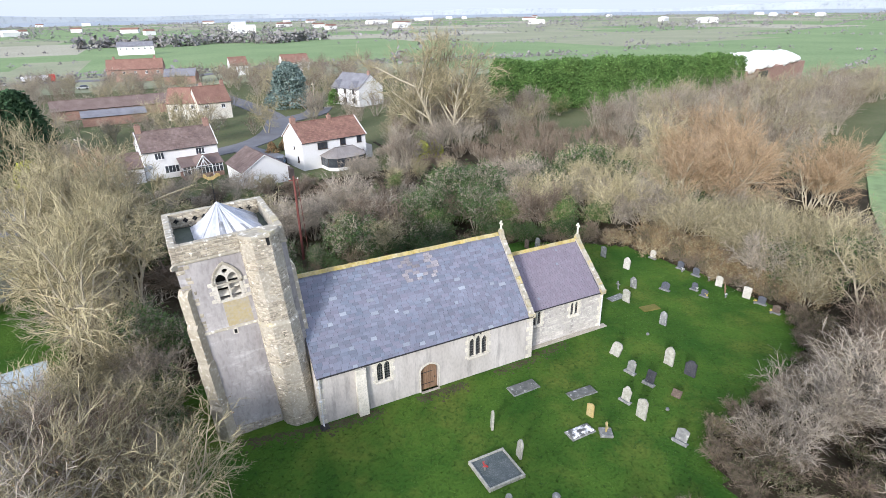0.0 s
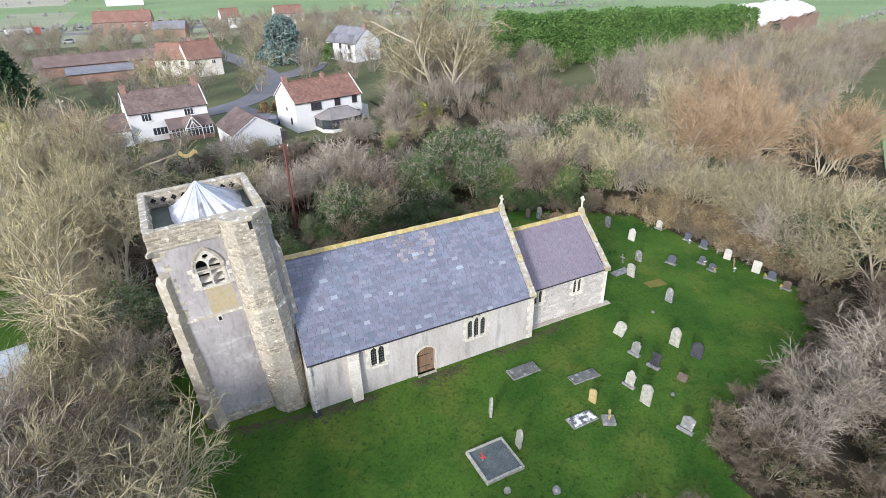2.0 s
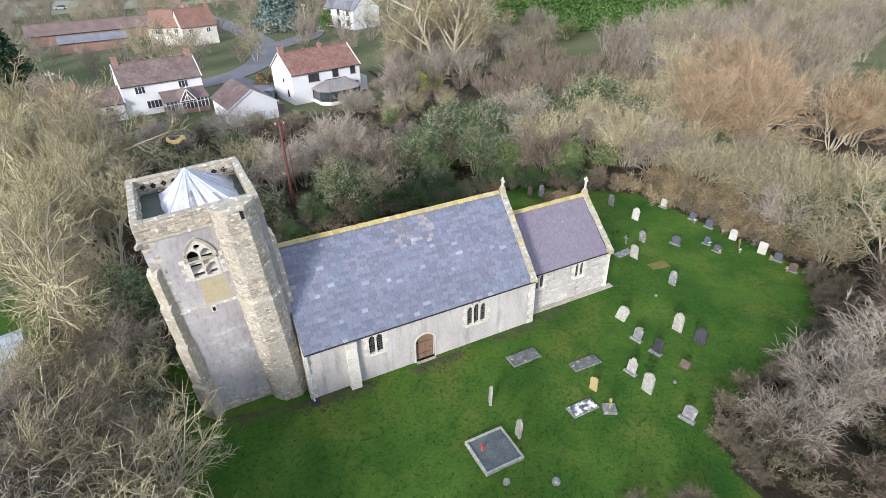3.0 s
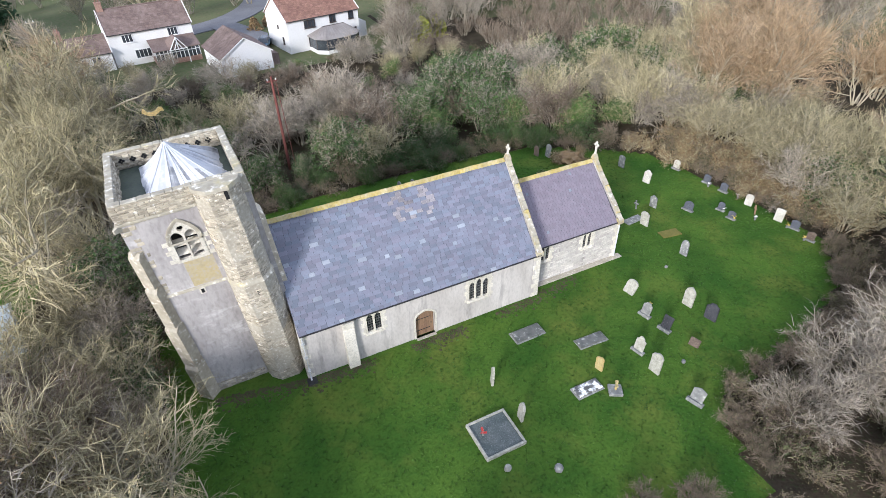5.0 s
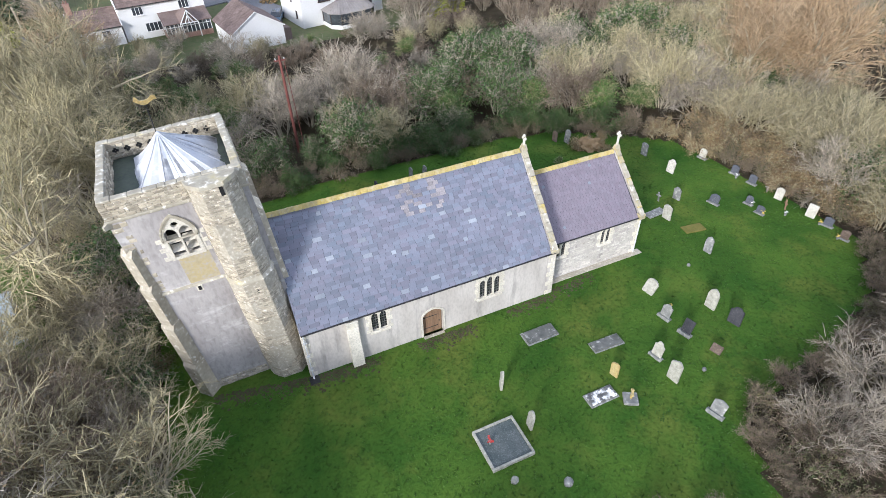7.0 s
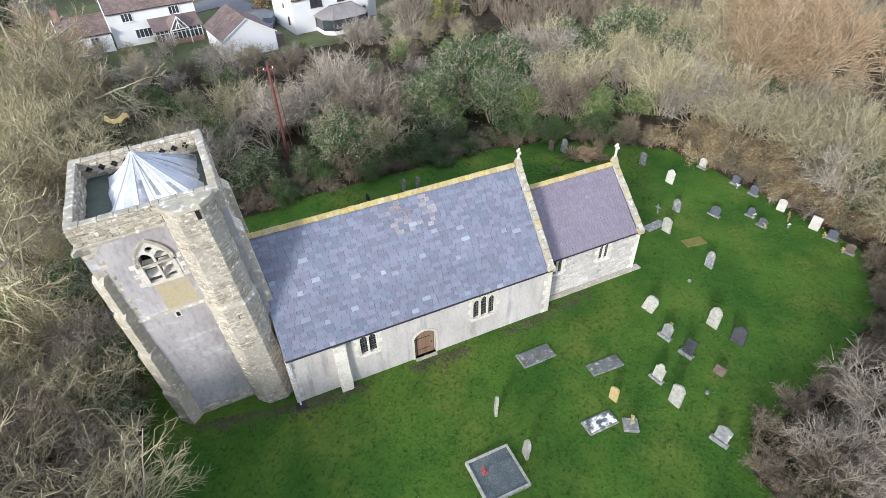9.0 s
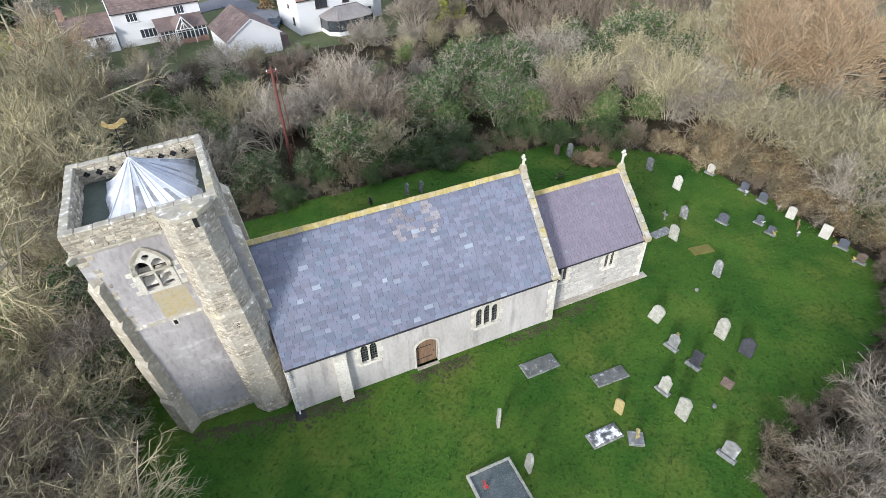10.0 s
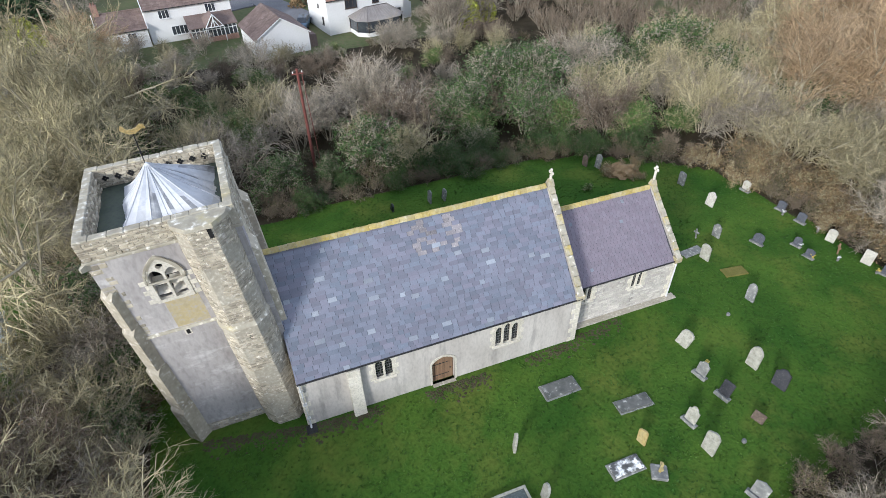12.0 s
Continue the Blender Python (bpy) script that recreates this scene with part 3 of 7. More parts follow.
def finial(x, y, z, top, parent):
    """A stone cross on a moulded base."""
    bm = hull([(x + a, y + b, z - 0.1) for a in (-0.2, 0.2) for b in (-0.24, 0.24)] + [(x + a, y + b, z + 0.3) for a in (-0.12, 0.12) for b in (-0.12, 0.12)])
    ob = part("finial", bm, lichen_m, parent, "weathered stone cross finial")
    part("shaft", tube([(x, y, z + 0.28), (x, y, top - 0.42)], [0.09, 0.075], 8), ashlar_m, ob)
    arms = bmesh.new()
    for k in range(4):
        a = k * math.pi / 2
        c = Vector((x, y + 0.14 * math.cos(a), top - 0.28 + 0.17 * math.sin(a)))
        bmesh.ops.create_icosphere(arms, subdivisions=1, radius=0.125, matrix=Matrix.Translation(c) @ Matrix.Diagonal((0.7, 1, 1, 1)))
    part("cross_head", arms, ashlar_m, ob)


gable = part("gable_coping", box(NL - 0.52, NL + 0.10, -0.28, 0.12, EAVE - 0.22, EAVE + 0.16, bevel=0.04), lichen_m, church, "lichened stone gable coping")
coping(NL - 0.40, NL + 0.0, -0.2, EAVE + 0.08, RY, RIDGE - 0.01, 11, gable, lichen_m)
coping(NL - 0.40, NL + 0.0, NW_ + 0.2, EAVE + 0.08, RY, RIDGE - 0.01, 11, gable, lichen_m, 0.0)
finial(NL - 0.2, RY, RIDGE + 0.07, 10.36, church)

# chancel, a little out of line
CX0, CX1, CY, CW, CE, CR = NL + 0.03, 24.95, 1.08, 7.3, 3.66, 7.12
CRY = CY + CW / 2
C1, C2 = (17.95, 18.98, 2.02, 3.42), (21.82, 22.82, 1.95, 3.40)
panel_s("chancel_south_wall", [(CX0, -0.4), (CX1, -0.4), (CX1, CE), (CX0, CE)], [rect(C1), rect(C2)], CY, 0.7, render_m, church, "whitewashed rubble wall")
part("chancel_north_wall", box(CX0, CX1, CY + CW - 0.7, CY + CW, -0.4, CE), render_m, church)
part("chancel_east_gable", extrude([(CX1 - 0.02, CY, -0.4), (CX1 - 0.02, CY + CW, -0.4), (CX1 - 0.02, CY + CW, CE), (CX1 - 0.02, CRY, CR), (CX1 - 0.02, CY, CE)], (0.42, 0, 0)), render_m, church)
gothic_window("lancet_window", *C1, 2, CY, church, "pair of narrow lancet lights", head=0.30)
gothic_window("lancet_window", *C2, 2, CY, church, "pair of narrow lancet lights", head=0.30)
chancel_roof = part("chancel_roof", extrude([(CX0, CY - 0.2, CE - 0.09), (CX0, CRY, CR - 0.06), (CX0, CY + CW + 0.2, CE - 0.09), (CX0, CY + CW + 0.2, CE - 0.2), (CX0, CRY, CR - 0.2), (CX0, CY - 0.2, CE - 0.2)], (CX1 - CX0, 0, 0)),
                    under_m, church, "even purple slate roof")
cg = part("gable_coping", box(CX1 - 0.08, CX1 + 0.48, CY - 0.34, CY + 0.1, CE - 0.28, CE + 0.14, bevel=0.04), lichen_m, church, "lichened stone gable coping")
coping(CX1 + 0.04, CX1 + 0.40, CY - 0.26, CE + 0.06, CRY, CR + 0.08, 9, cg, lichen_m)
coping(CX1 + 0.04, CX1 + 0.40, CY + CW + 0.26, CE + 0.06, CRY, CR + 0.08, 9, cg, lichen_m)
finial(CX1 + 0.2, CRY, CR + 0.16, 8.62, church)
part("gutter", tube([(CX0, CY - 0.26, CE - 0.1), (CX1, CY - 0.26, CE - 0.1)], 0.05, 8), iron_m, church, "black eaves gutter")
part("downpipe", tube([(CX1 + 0.30, CY - 0.1, CE - 0.2), (CX1 + 0.30, CY - 0.1, 0.1)], 0.055, 8), pipe_m, church, "white downpipe")
part("plinth_path", box(CX0 + 0.1, CX1 + 0.9, CY - 0.45, CY + 0.1, -0.1, 0.15, bevel=0.02), mortar_m, church, "mossy paved drain along the chancel foot")
for k in range(8):
    w = (0.5, 0.3)[k % 2]
    part("quoin", box(CX1 + 0.42 - w, CX1 + 0.43, CY - 0.03, CY + 0.3, 0.05 + k * 0.42, 0.44 + k * 0.42, bevel=0.02), ashlar_m, church)


# tower: leans to the west, its top tilted with it, and stands a little askew
LEAN = -0.072
def lean(p):
    h = p[2] / 14
    return Vector((p[0] + LEAN * p[2] - 0.03 * (p[1] - 1.72), p[1], p[2] + 0.05 * (p[0] + 2.6) * h + 0.2 * h ** 3))


def leaning(bm):
    for v in bm.verts:
        v.co = lean(v.co)
    return bm


TX0, TX1, TY0, TY1, TZ = -5.78, 0.55, 1.72, 8.1, 13.95
BW = (-3.92, -2.62, 10.02, 12.22)     # belfry opening, before the lean
me = sheet([(TX0, -0.4), (TX1, -0.4), (TX1, 12.9), (TX0, 12.9)], [arch(*BW, 0.95, 1.5)], 0.9, Matrix.Translation((0, TY0 + 0.45, 0)) @ FACE_S)
for v in me.vertices:
    v.co = lean(v.co)
tower = part("tower", me, tower_m, church, "grey rendered tower with rubble dressings")
part("north_wall", leaning(box(TX0, TX1, TY1 - 0.9, TY1, -0.4, 12.9)), rubble_m, tower)
part("west_wall", leaning(box(TX0, TX0 + 0.9, TY0 + 0.9, TY1 - 0.9, -0.4, 12.9)), rubble_m, tower)
part("east_wall", leaning(box(TX1 - 0.9, TX1, TY0 + 0.9, TY1 - 0.9, -0.4, 12.9)), rubble_m, tower)
# black panel stands in for the unlit belfry behind the opening
part("belfry_dark", leaning(box(BW[0] - 0.2, BW[1] + 0.2, TY0 + 0.93, TY0 + 0.98, 9.9, 12.4)), dark_m, tower)
bw = part("belfry_window", sheet(arch(BW[0] - 0.16, BW[1] + 0.16, BW[2] - 0.1, BW[3] + 0.16, 1.1, 1.5),
          [arch(BW[0] + 0.02, -3.32, BW[2] + 0.06, 11.72, 0.34, 1.2), arch(-3.22, BW[1] - 0.02, BW[2] + 0.06, 11.72, 0.34, 1.2),
           [(-3.27 + 0.17 * math.cos(k * math.pi / 5), 11.88 + 0.15 * math.sin(k * math.pi / 5)) for k in range(10)]],
          0.22, Matrix.Translation((0, TY0 + 0.06, 0)) @ FACE_S), ashlar_m, tower, "two-light belfry window with stone louvres")
for v in bw.data.vertices:
    v.co = lean(v.co)
for grow, deep in ((0.20, 0.07), (0.12, 0.045)):
    hm = sheet(arch(BW[0] - grow, BW[1] + grow, 11.15, BW[3] + grow + 0.06, 1.15, 1.5), [arch(BW[0] - grow + 0.08, BW[1] + grow - 0.08, 11.05, BW[3] + grow - 0.04, 1.08, 1.5)], 0.1, Matrix.Translation((0, TY0 - deep + 0.02, 0)) @ FACE_S)
    for v in hm.vertices:
        v.co = lean(v.co)
    part("hood_mould", hm, towercap_m, bw)
for sgn, xe in ((-1, BW[0] - 0.14), (1, BW[1] + 0.14)):
    for k in range(5):
        ww = (0.34, 0.16)[k % 2]
        part("jamb_stone", leaning(box(min(xe, xe + sgn * ww), max(xe, xe + sgn * ww), TY0 - 0.02, TY0 + 0.1, 9.95 + 0.27 * k, 10.2 + 0.27 * k, bevel=0.015)), ashlar_m, bw)
for x0, x1 in ((BW[0] + 0.02, -3.32), (-3.22, BW[1] - 0.02)):
    for z in ((10.3, 10.85) if x0 < -3.5 else (10.3, 10.75, 11.3)):
        part("louvre", leaning(hull([(x0, TY0 + 0.2, z - 0.10), (x1, TY0 + 0.2, z - 0.10), (x0, TY0 + 0.5, z + 0.14), (x1, TY0 + 0.5, z + 0.14), (x0, TY0 + 0.12, z - 0.04), (x1, TY0 + 0.12, z - 0.04), (x0, TY0 + 0.5, z + 0.2), (x1, TY0 + 0.5, z + 0.2)])), ashlar_m, bw)
part("ochre_patch", leaning(box(-3.85, -2.35, TY0 - 0.006, TY0 + 0.1, 8.25, 9.95)), ochre_m, tower, "yellow lichen stain under the belfry window")
part("string_course", leaning(extrude([(TX0 - 0.05, TY0 - 0.10, 8.08), (TX0 - 0.05, TY0 + 0.1, 8.0), (TX0 - 0.05, TY0 + 0.1, 8.26), (TX0 - 0.05, TY0 - 0.06, 8.2)], (4.0, 0, 0))), towercap_m, tower)
for b in ((TX0 - 0.08, TX1 + 0.08, TY0 - 0.08, TY0 + 0.34), (TX0 - 0.08, TX1 + 0.08, TY1 - 0.34, TY1 + 0.08), (TX0 - 0.08, TX0 + 0.34, TY0 + 0.34, TY1 - 0.34), (TX1 - 0.34, TX1 + 0.08, TY0 + 0.34, TY1 - 0.34)):
    part("parapet_string", leaning(box(*b, 12.80, 12.95, bevel=0.03)), towercap_m, tower)
slit = part("slit_window", leaning(box(-3.72, -3.40, TY0 - 0.02, TY0 + 0.2, 7.62, 8.02, bevel=0.02)), ashlar_m, tower)
# solid dark block painted as the shade of the slit
part("slit_opening", leaning(box(-3.64, -3.48, TY0 - 0.026, TY0 + 0.1, 7.68, 7.96)), dark_m, slit)
part("water_spout", leaning(hull([(TX0 - 0.24, TY0 - 0.16, 12.62), (TX0 - 0.16, TY0 - 0.24, 12.62), (TX0 - 0.24, TY0 - 0.16, 12.80), (TX0 - 0.16, TY0 - 0.24, 12.80), (TX0 + 0.02, TY0 + 0.2, 12.55), (TX0 + 0.2, TY0 + 0.02, 12.55), (TX0 + 0.02, TY0 + 0.2, 12.95), (TX0 + 0.2, TY0 + 0.02, 12.95)])), towercap_m, tower, "worn stone water spout at the corner")
# parapet with coping
for nm, b in (("south", (TX0, TX1, TY0, TY0 + 0.36)), ("north", (TX0, TX1, TY1 - 0.36, TY1)), ("west", (TX0, TX0 + 0.36, TY0 + 0.36, TY1 - 0.36)), ("east", (TX1 - 0.36, TX1, TY0 + 0.36, TY1 - 0.36))):
    p = part("parapet", leaning(box(*b, 12.95, TZ - 0.12)), mortar_m, tower, "rubble parapet with lichened coping")
    horizontal = nm in ("south", "north")
    L = (b[1] - b[0]) if horizontal else (b[3] - b[2])
    crg, at = random.Random(int(L * 100) + len(nm)), 0.0
    while at < L - 0.05:
        w = min(crg.uniform(0.32, 0.75), L - at)
        w = L - at if L - at - w < 0.2 else w
        o, i_, zt = crg.uniform(0.0, 0.04), crg.uniform(0.0, 0.03), TZ + crg.uniform(-0.045, 0.0)
        if horizontal:
            c = box(b[0] + at + 0.002, b[0] + at + w - 0.002, b[2] - o, b[3] + i_, TZ - 0.12, zt, bevel=0.03)
        else:
            c = box(b[0] - o, b[1] + i_, b[2] + at + 0.002, b[2] + at + w - 0.002, TZ - 0.12, zt, bevel=0.03)
        part("coping_stone", leaning(c), towercap_m, p)
        at += w
part("gutter_floor", leaning(box(TX0 + 0.35, TX1 - 0.35, TY0 + 0.35, TY1 - 0.35, 12.4, 12.935)), leadgutter_m, tower, "dark lead gutter behind the parapet")
# pyramid roof of folded lead sheets
ax, ay, az_ = -3.62 - LEAN * 15.35, 5.05, 14.95
ring = []
nseg = 48
rx0, rx1, ry0, ry1 = TX0 + 1.45, TX1 - 0.65, TY0 + 0.8, TY1 - 0.95
vs, fs = [], []
rows = 7
for r in range(rows + 1):
    t = r / rows
    for k in range(nseg):
        a = 2 * math.pi * k / nseg
        cx, cy = math.cos(a), math.sin(a)
        s = 1 / max(abs(cx), abs(cy))
        ex = (rx0 + rx1) / 2 + cx * s * (rx1 - rx0) / 2
        ey = (ry0 + ry1) / 2 + cy * s * (ry1 - ry0) / 2
        fold = 0.06 * math.sin(k * 2 * math.pi / 3) * t + 0.36 * noise.noise((cx * 2.4, cy * 2.4, t * 1.2)) * t
        z = az_ + (12.90 - az_) * (t ** 0.95) + fold * (1 - 0.3 * t)
        vs.append(lean((ax + (ex - ax) * t * (1 + 0.06 * math.sin(k * 1.3)) if r < rows else ex, ay + (ey - ay) * t if r < rows else ey, z)))
for r in range(rows):
    for k in range(nseg):
        fs.append((r * nseg + k, r * nseg + (k + 1) % nseg, (r + 1) * nseg + (k + 1) % nseg, (r + 1) * nseg + k))
STREAKS = {29: (3, 6), 33: (0, 6), 34: (3, 6), 37: (1, 4), 40: (4, 6), 45: (2, 5), 2: (2, 4), 5: (3, 6), 20: (1, 6), 14: (2, 6)}
me = mesh_of("pyramid_roof", vs, fs, lead_m, leadstain_m)
me.polygons.foreach_set("material_index", [1 if k in STREAKS and STREAKS[k][0] <= r <= STREAKS[k][1] else 0 for r in range(rows) for k in range(nseg)])
pyr = part("pyramid_roof", me, None, tower, "pale lead pyramid roof streaked with dark stains")
for k in range(0, nseg, 3):
    a = 2 * math.pi * k / nseg
    cx, cy = math.cos(a), math.sin(a)
    s = 1 / max(abs(cx), abs(cy))
    ex, ey = (rx0 + rx1) / 2 + cx * s * (rx1 - rx0) / 2, (ry0 + ry1) / 2 + cy * s * (ry1 - ry0) / 2
    pts = [Vector(vs[r * nseg + k]) + Vector((0, 0, 0.015)) for r in range(0, rows + 1)]
    part("lead_roll", tube(pts, 0.028, 5), lead_m, pyr)
rod_x = ax + LEAN * 15.35 - 0.10
vane = part("weathervane", tube([(rod_x, ay, 14.95), (rod_x, ay, 16.65)], 0.022, 6), iron_m, tower, "gilded cock on an iron rod")
cock = bmesh.new()
prof = [(-0.46, 0.14), (-0.36, 0.05), (-0.15, -0.09), (0.1, -0.1), (0.25, 0.0), (0.42, 0.10), (0.55, 0.06), (0.52, 0.26), (0.36, 0.30), (0.18, 0.16), (0.0, 0.10), (-0.2, 0.12), (-0.30, 0.28), (-0.38, 0.34), (-0.42, 0.24)]
part("cock", extrude([(rod_x + x, ay - 0.03, 16.72 + z) for x, z in prof], (0, 0.06, 0)), gold_m, vane, "gilded weathercock")
for k, (dx, dy) in enumerate(((0.3, 0), (-0.3, 0), (0, 0.3), (0, -0.3))):
    part("vane_arm", tube([(rod_x, ay, 15.75), (rod_x + dx, ay + dy, 15.75)], 0.012, 5), iron_m, vane)
# stair turret
TUR = [(-2.15, 1.9), (-2.0, 1.25), (-1.5, 0.72), (-0.45, 0.72), (0.12, 1.25), (0.3, 1.9)]
def ring_at(poly, z, grow=0.0):
    c = Vector((sum(p[0] for p in poly) / len(poly), 1.9))
    return [((p[0] - c.x) * (1 + grow) + c.x, (p[1] - c.y) * (1 + grow) + c.y, z) for p in poly]
stages = [(-0.4, 8.0, 0.05), (8.0, 12.9, 0.0), (12.9, 13.72, -0.02)]
turret = None
for z0, z1, g in stages:
    bm = leaning(extrude(ring_at(TUR, z0, g + 0.0), (0, 0, z1 - z0)))
    if turret is None:
        turret = part("stair_turret", bm, mortar_m, tower, "half-octagonal rubble stair turret")
    else:
        part("stage", bm, mortar_m, turret)
part("string_course", leaning(hull(ring_at(TUR, 7.98, 0.09) + ring_at(TUR, 8.22, 0.0))), towercap_m, turret)
part("turret_cap", leaning(hull(ring_at(TUR, 13.72, 0.06) + ring_at(TUR, 13.90, 0.02) + [(TX1, 1.9, 13.72), (TX1, 2.3, 13.72), (-2.2, 2.3, 13.72)])), towercap_m, turret, "flat lichen-yellow turret cap")
# turret slits are dark blocks too, shade as colour
for x, z in ((-0.9, 7.1), (-0.62, 13.2)):
    part("slit_opening", leaning(box(x - 0.09, x + 0.09, 0.66 if z < 8 else 0.70, 0.9, z, z + 0.45)), dark_m, turret)
# diagonal buttress at the outer corner, in set-offs
db = None
for (z0, z1, out, w) in ((-0.4, 3.0, 0.36, 0.62), (3.0, 6.2, 0.26, 0.58), (6.2, 9.0, 0.16, 0.52), (9.0, 11.2, 0.08, 0.48)):
    u, v = Vector((-0.707, -0.707, 0)), Vector((0.707, -0.707, 0))
    c = Vector((TX0 + 0.35, TY0 + 0.35, 0))
    L = 0.5 + out
    lowr = [c + v * w / 1.4, c - v * w / 1.4, c - v * w / 1.4 + u * L, c + v * w / 1.4 + u * L]
    topr = [c + v * w / 1.4, c - v * w / 1.4, c - v * w / 1.4 + u * (L - 0.22), c + v * w / 1.4 + u * (L - 0.22)]
    bm = hull([(p.x, p.y, z) for p in lowr for z in (z0, z1 - 0.3)] + [(p.x, p.y, z1) for p in topr])
    if db is None:
        db = part("corner_buttress", leaning(bm), rubble_m, tower, "stepped diagonal corner buttress")
    else:
        part("set_off", leaning(bm), rubble_m, db)
# clasping strips on the east face
for y0, y1, d, zt in ((2.1, 3.3, 0.30, 11.5), (7.2, 8.3, 0.35, 11.0)):
    part("clasping_strip", leaning(hull([(TX1 - 0.1, y0, 4), (TX1 - 0.1, y1, 4), (TX1 + d, y0, 4), (TX1 + d, y1, 4), (TX1 + d, y0, zt - 0.5), (TX1 + d, y1, zt - 0.5), (TX1 - 0.1, y0, zt), (TX1 - 0.1, y1, zt)])), rubble_m, tower)


# ---- churchyard ----
grave_m = [mat("pale_lichened_headstone", (0.31, 0.305, 0.25), (0.50, 0.485, 0.42), 4, 7, (0.22, 0.225, 0.19), 0.75, 0.52, bump=0.4),
           mat("grey_headstone", (0.17, 0.175, 0.17), (0.27, 0.27, 0.25), 2, 5, (0.45, 0.45, 0.40), 0.7, 0.57, bump=0.3),
           mat("dark_granite", (0.025, 0.027, 0.032), (0.055, 0.055, 0.062), 2, 12, (0.25, 0.24, 0.20), 0.4, 0.62, rough=0.55, bump=0.1, spec=0.3),
           mat("ochre_lichened_stone", (0.42, 0.30, 0.09), (0.45, 0.38, 0.20), 2, 9, (0.34, 0.28, 0.16), 0.5, 0.55, bump=0.4),
           mat("brown_stone", (0.095, 0.07, 0.055), (0.15, 0.115, 0.09), 2, 9, (0.32, 0.28, 0.2), 0.4, 0.6, bump=0.4),
           mat("white_lichened_slab", (0.10, 0.10, 0.10), (0.18, 0.18, 0.17), 2, 3.2, (0.85, 0.85, 0.83), 1.0, 0.47, bump=0.3),
           mat("clean_white_stone", (0.48, 0.455, 0.39), (0.60, 0.575, 0.51), 2, 9, (0.58, 0.56, 0.50), 0.4, 0.58, bump=0.2),
           mat("blue_grey_granite", (0.075, 0.082, 0.10), (0.115, 0.12, 0.14), 2, 14, (0.26, 0.26, 0.27), 0.4, 0.6, rough=0.5, bump=0.1),
           mat("blotched_slab", (0.10, 0.105, 0.095), (0.17, 0.17, 0.155), 1.6, 3.5, (0.50, 0.49, 0.46), 0.8, 0.58, bump=0.3)]
gravel_m = mat("grey_grave_gravel", (0.085, 0.105, 0.10), (0.13, 0.145, 0.14), 1.5, 14, (0.22, 0.23, 0.22), 0.5, 0.56, bump=0.8)
flower_m = [mat("red_flowers", (0.55, 0.03, 0.03), (0.65, 0.08, 0.06), 5, 20, bump=0), mat("yellow_flowers", (0.7, 0.5, 0.08), (0.75, 0.62, 0.2), 5, 20, bump=0), mat("white_flowers", (0.8, 0.78, 0.75), (0.85, 0.83, 0.8), 5, 20, bump=0)]


def headstone(x, y, w, h, t, style, mi, yaw=0, tip=0, side=0, plinth=False, label="", bars=0):
    """A headstone: rounded, shouldered, pointed or square top; tip leans it back, side to one side."""
    st = thing("headstone", label, "headstone", pose(x, y, 0.02, tip, side, 90 + yaw), "headstones in the churchyard")
    hw = w / 2
    if style == "round":
        top = [(hw * math.cos(a), h - hw * 0.7 + hw * 0.7 * math.sin(a)) for a in [i * math.pi / 10 for i in range(11)]]
    elif style == "shoulder":
        top = [(hw, h * 0.80), (hw * 0.72, h * 0.84)] + [(hw * 0.62 * math.cos(a), h * 0.86 + h * 0.14 * math.sin(a)) for a in [i * math.pi / 8 for i in range(9)]] + [(-hw * 0.72, h * 0.84), (-hw, h * 0.80)]
    elif style == "point":
        top = [(hw, h * 0.72), (hw * 0.75, h * 0.88), (hw * 0.3, h * 0.98), (0, h), (-hw * 0.3, h * 0.98), (-hw * 0.75, h * 0.88), (-hw, h * 0.72)]
    elif style == "ogee":
        top = [(hw, h * 0.86), (hw * 0.6, h * 0.93), (0, h), (-hw * 0.6, h * 0.93), (-hw, h * 0.86)]
    else:
        top = [(hw, h - 0.04), (hw - 0.04, h), (-hw + 0.04, h), (-hw, h - 0.04)]
    base = 0.1 if plinth else -0.3
    worn = 0.0 if mi in (2, 6, 7) else 0.07      # old stones are chipped and uneven
    jog = lambda a, z: (a * (1 + worn * noise.noise((x + a * 4, y, z * 3))), z * (1 + worn * noise.noise((x, y + a * 4, z * 3 + 5))))
    top = [jog(a, z) for a, z in top]
    bm = extrude([(a, -t / 2, z) for a, z in [(-hw * 0.97, base), (hw * 0.97, base)] + top], (0, t, 0))
    bmesh.ops.recalc_face_normals(bm, faces=bm.faces[:])
    es = [e for e in bm.edges if e.calc_face_angle(0) > 1.2]
    bmesh.ops.bevel(bm, geom=es, offset=0.015, segments=1, affect="EDGES")
    part("stone", bm, grave_m[mi], st)
    if plinth:
        part("plinth", box(-hw - 0.12, hw + 0.12, -0.18, 0.2, -0.15, 0.1, bevel=0.02), grave_m[1 if mi != 2 else 1], st, "grey stone plinth")
    for k in range(bars):
        part("inscription_line", box(-hw * 0.6, hw * 0.6, -t / 2 - 0.006, -t / 2 + 0.01, h * 0.72 - k * 0.11, h * 0.72 - k * 0.11 + 0.035), grave_m[0 if mi == 2 else 2], st)
    return st


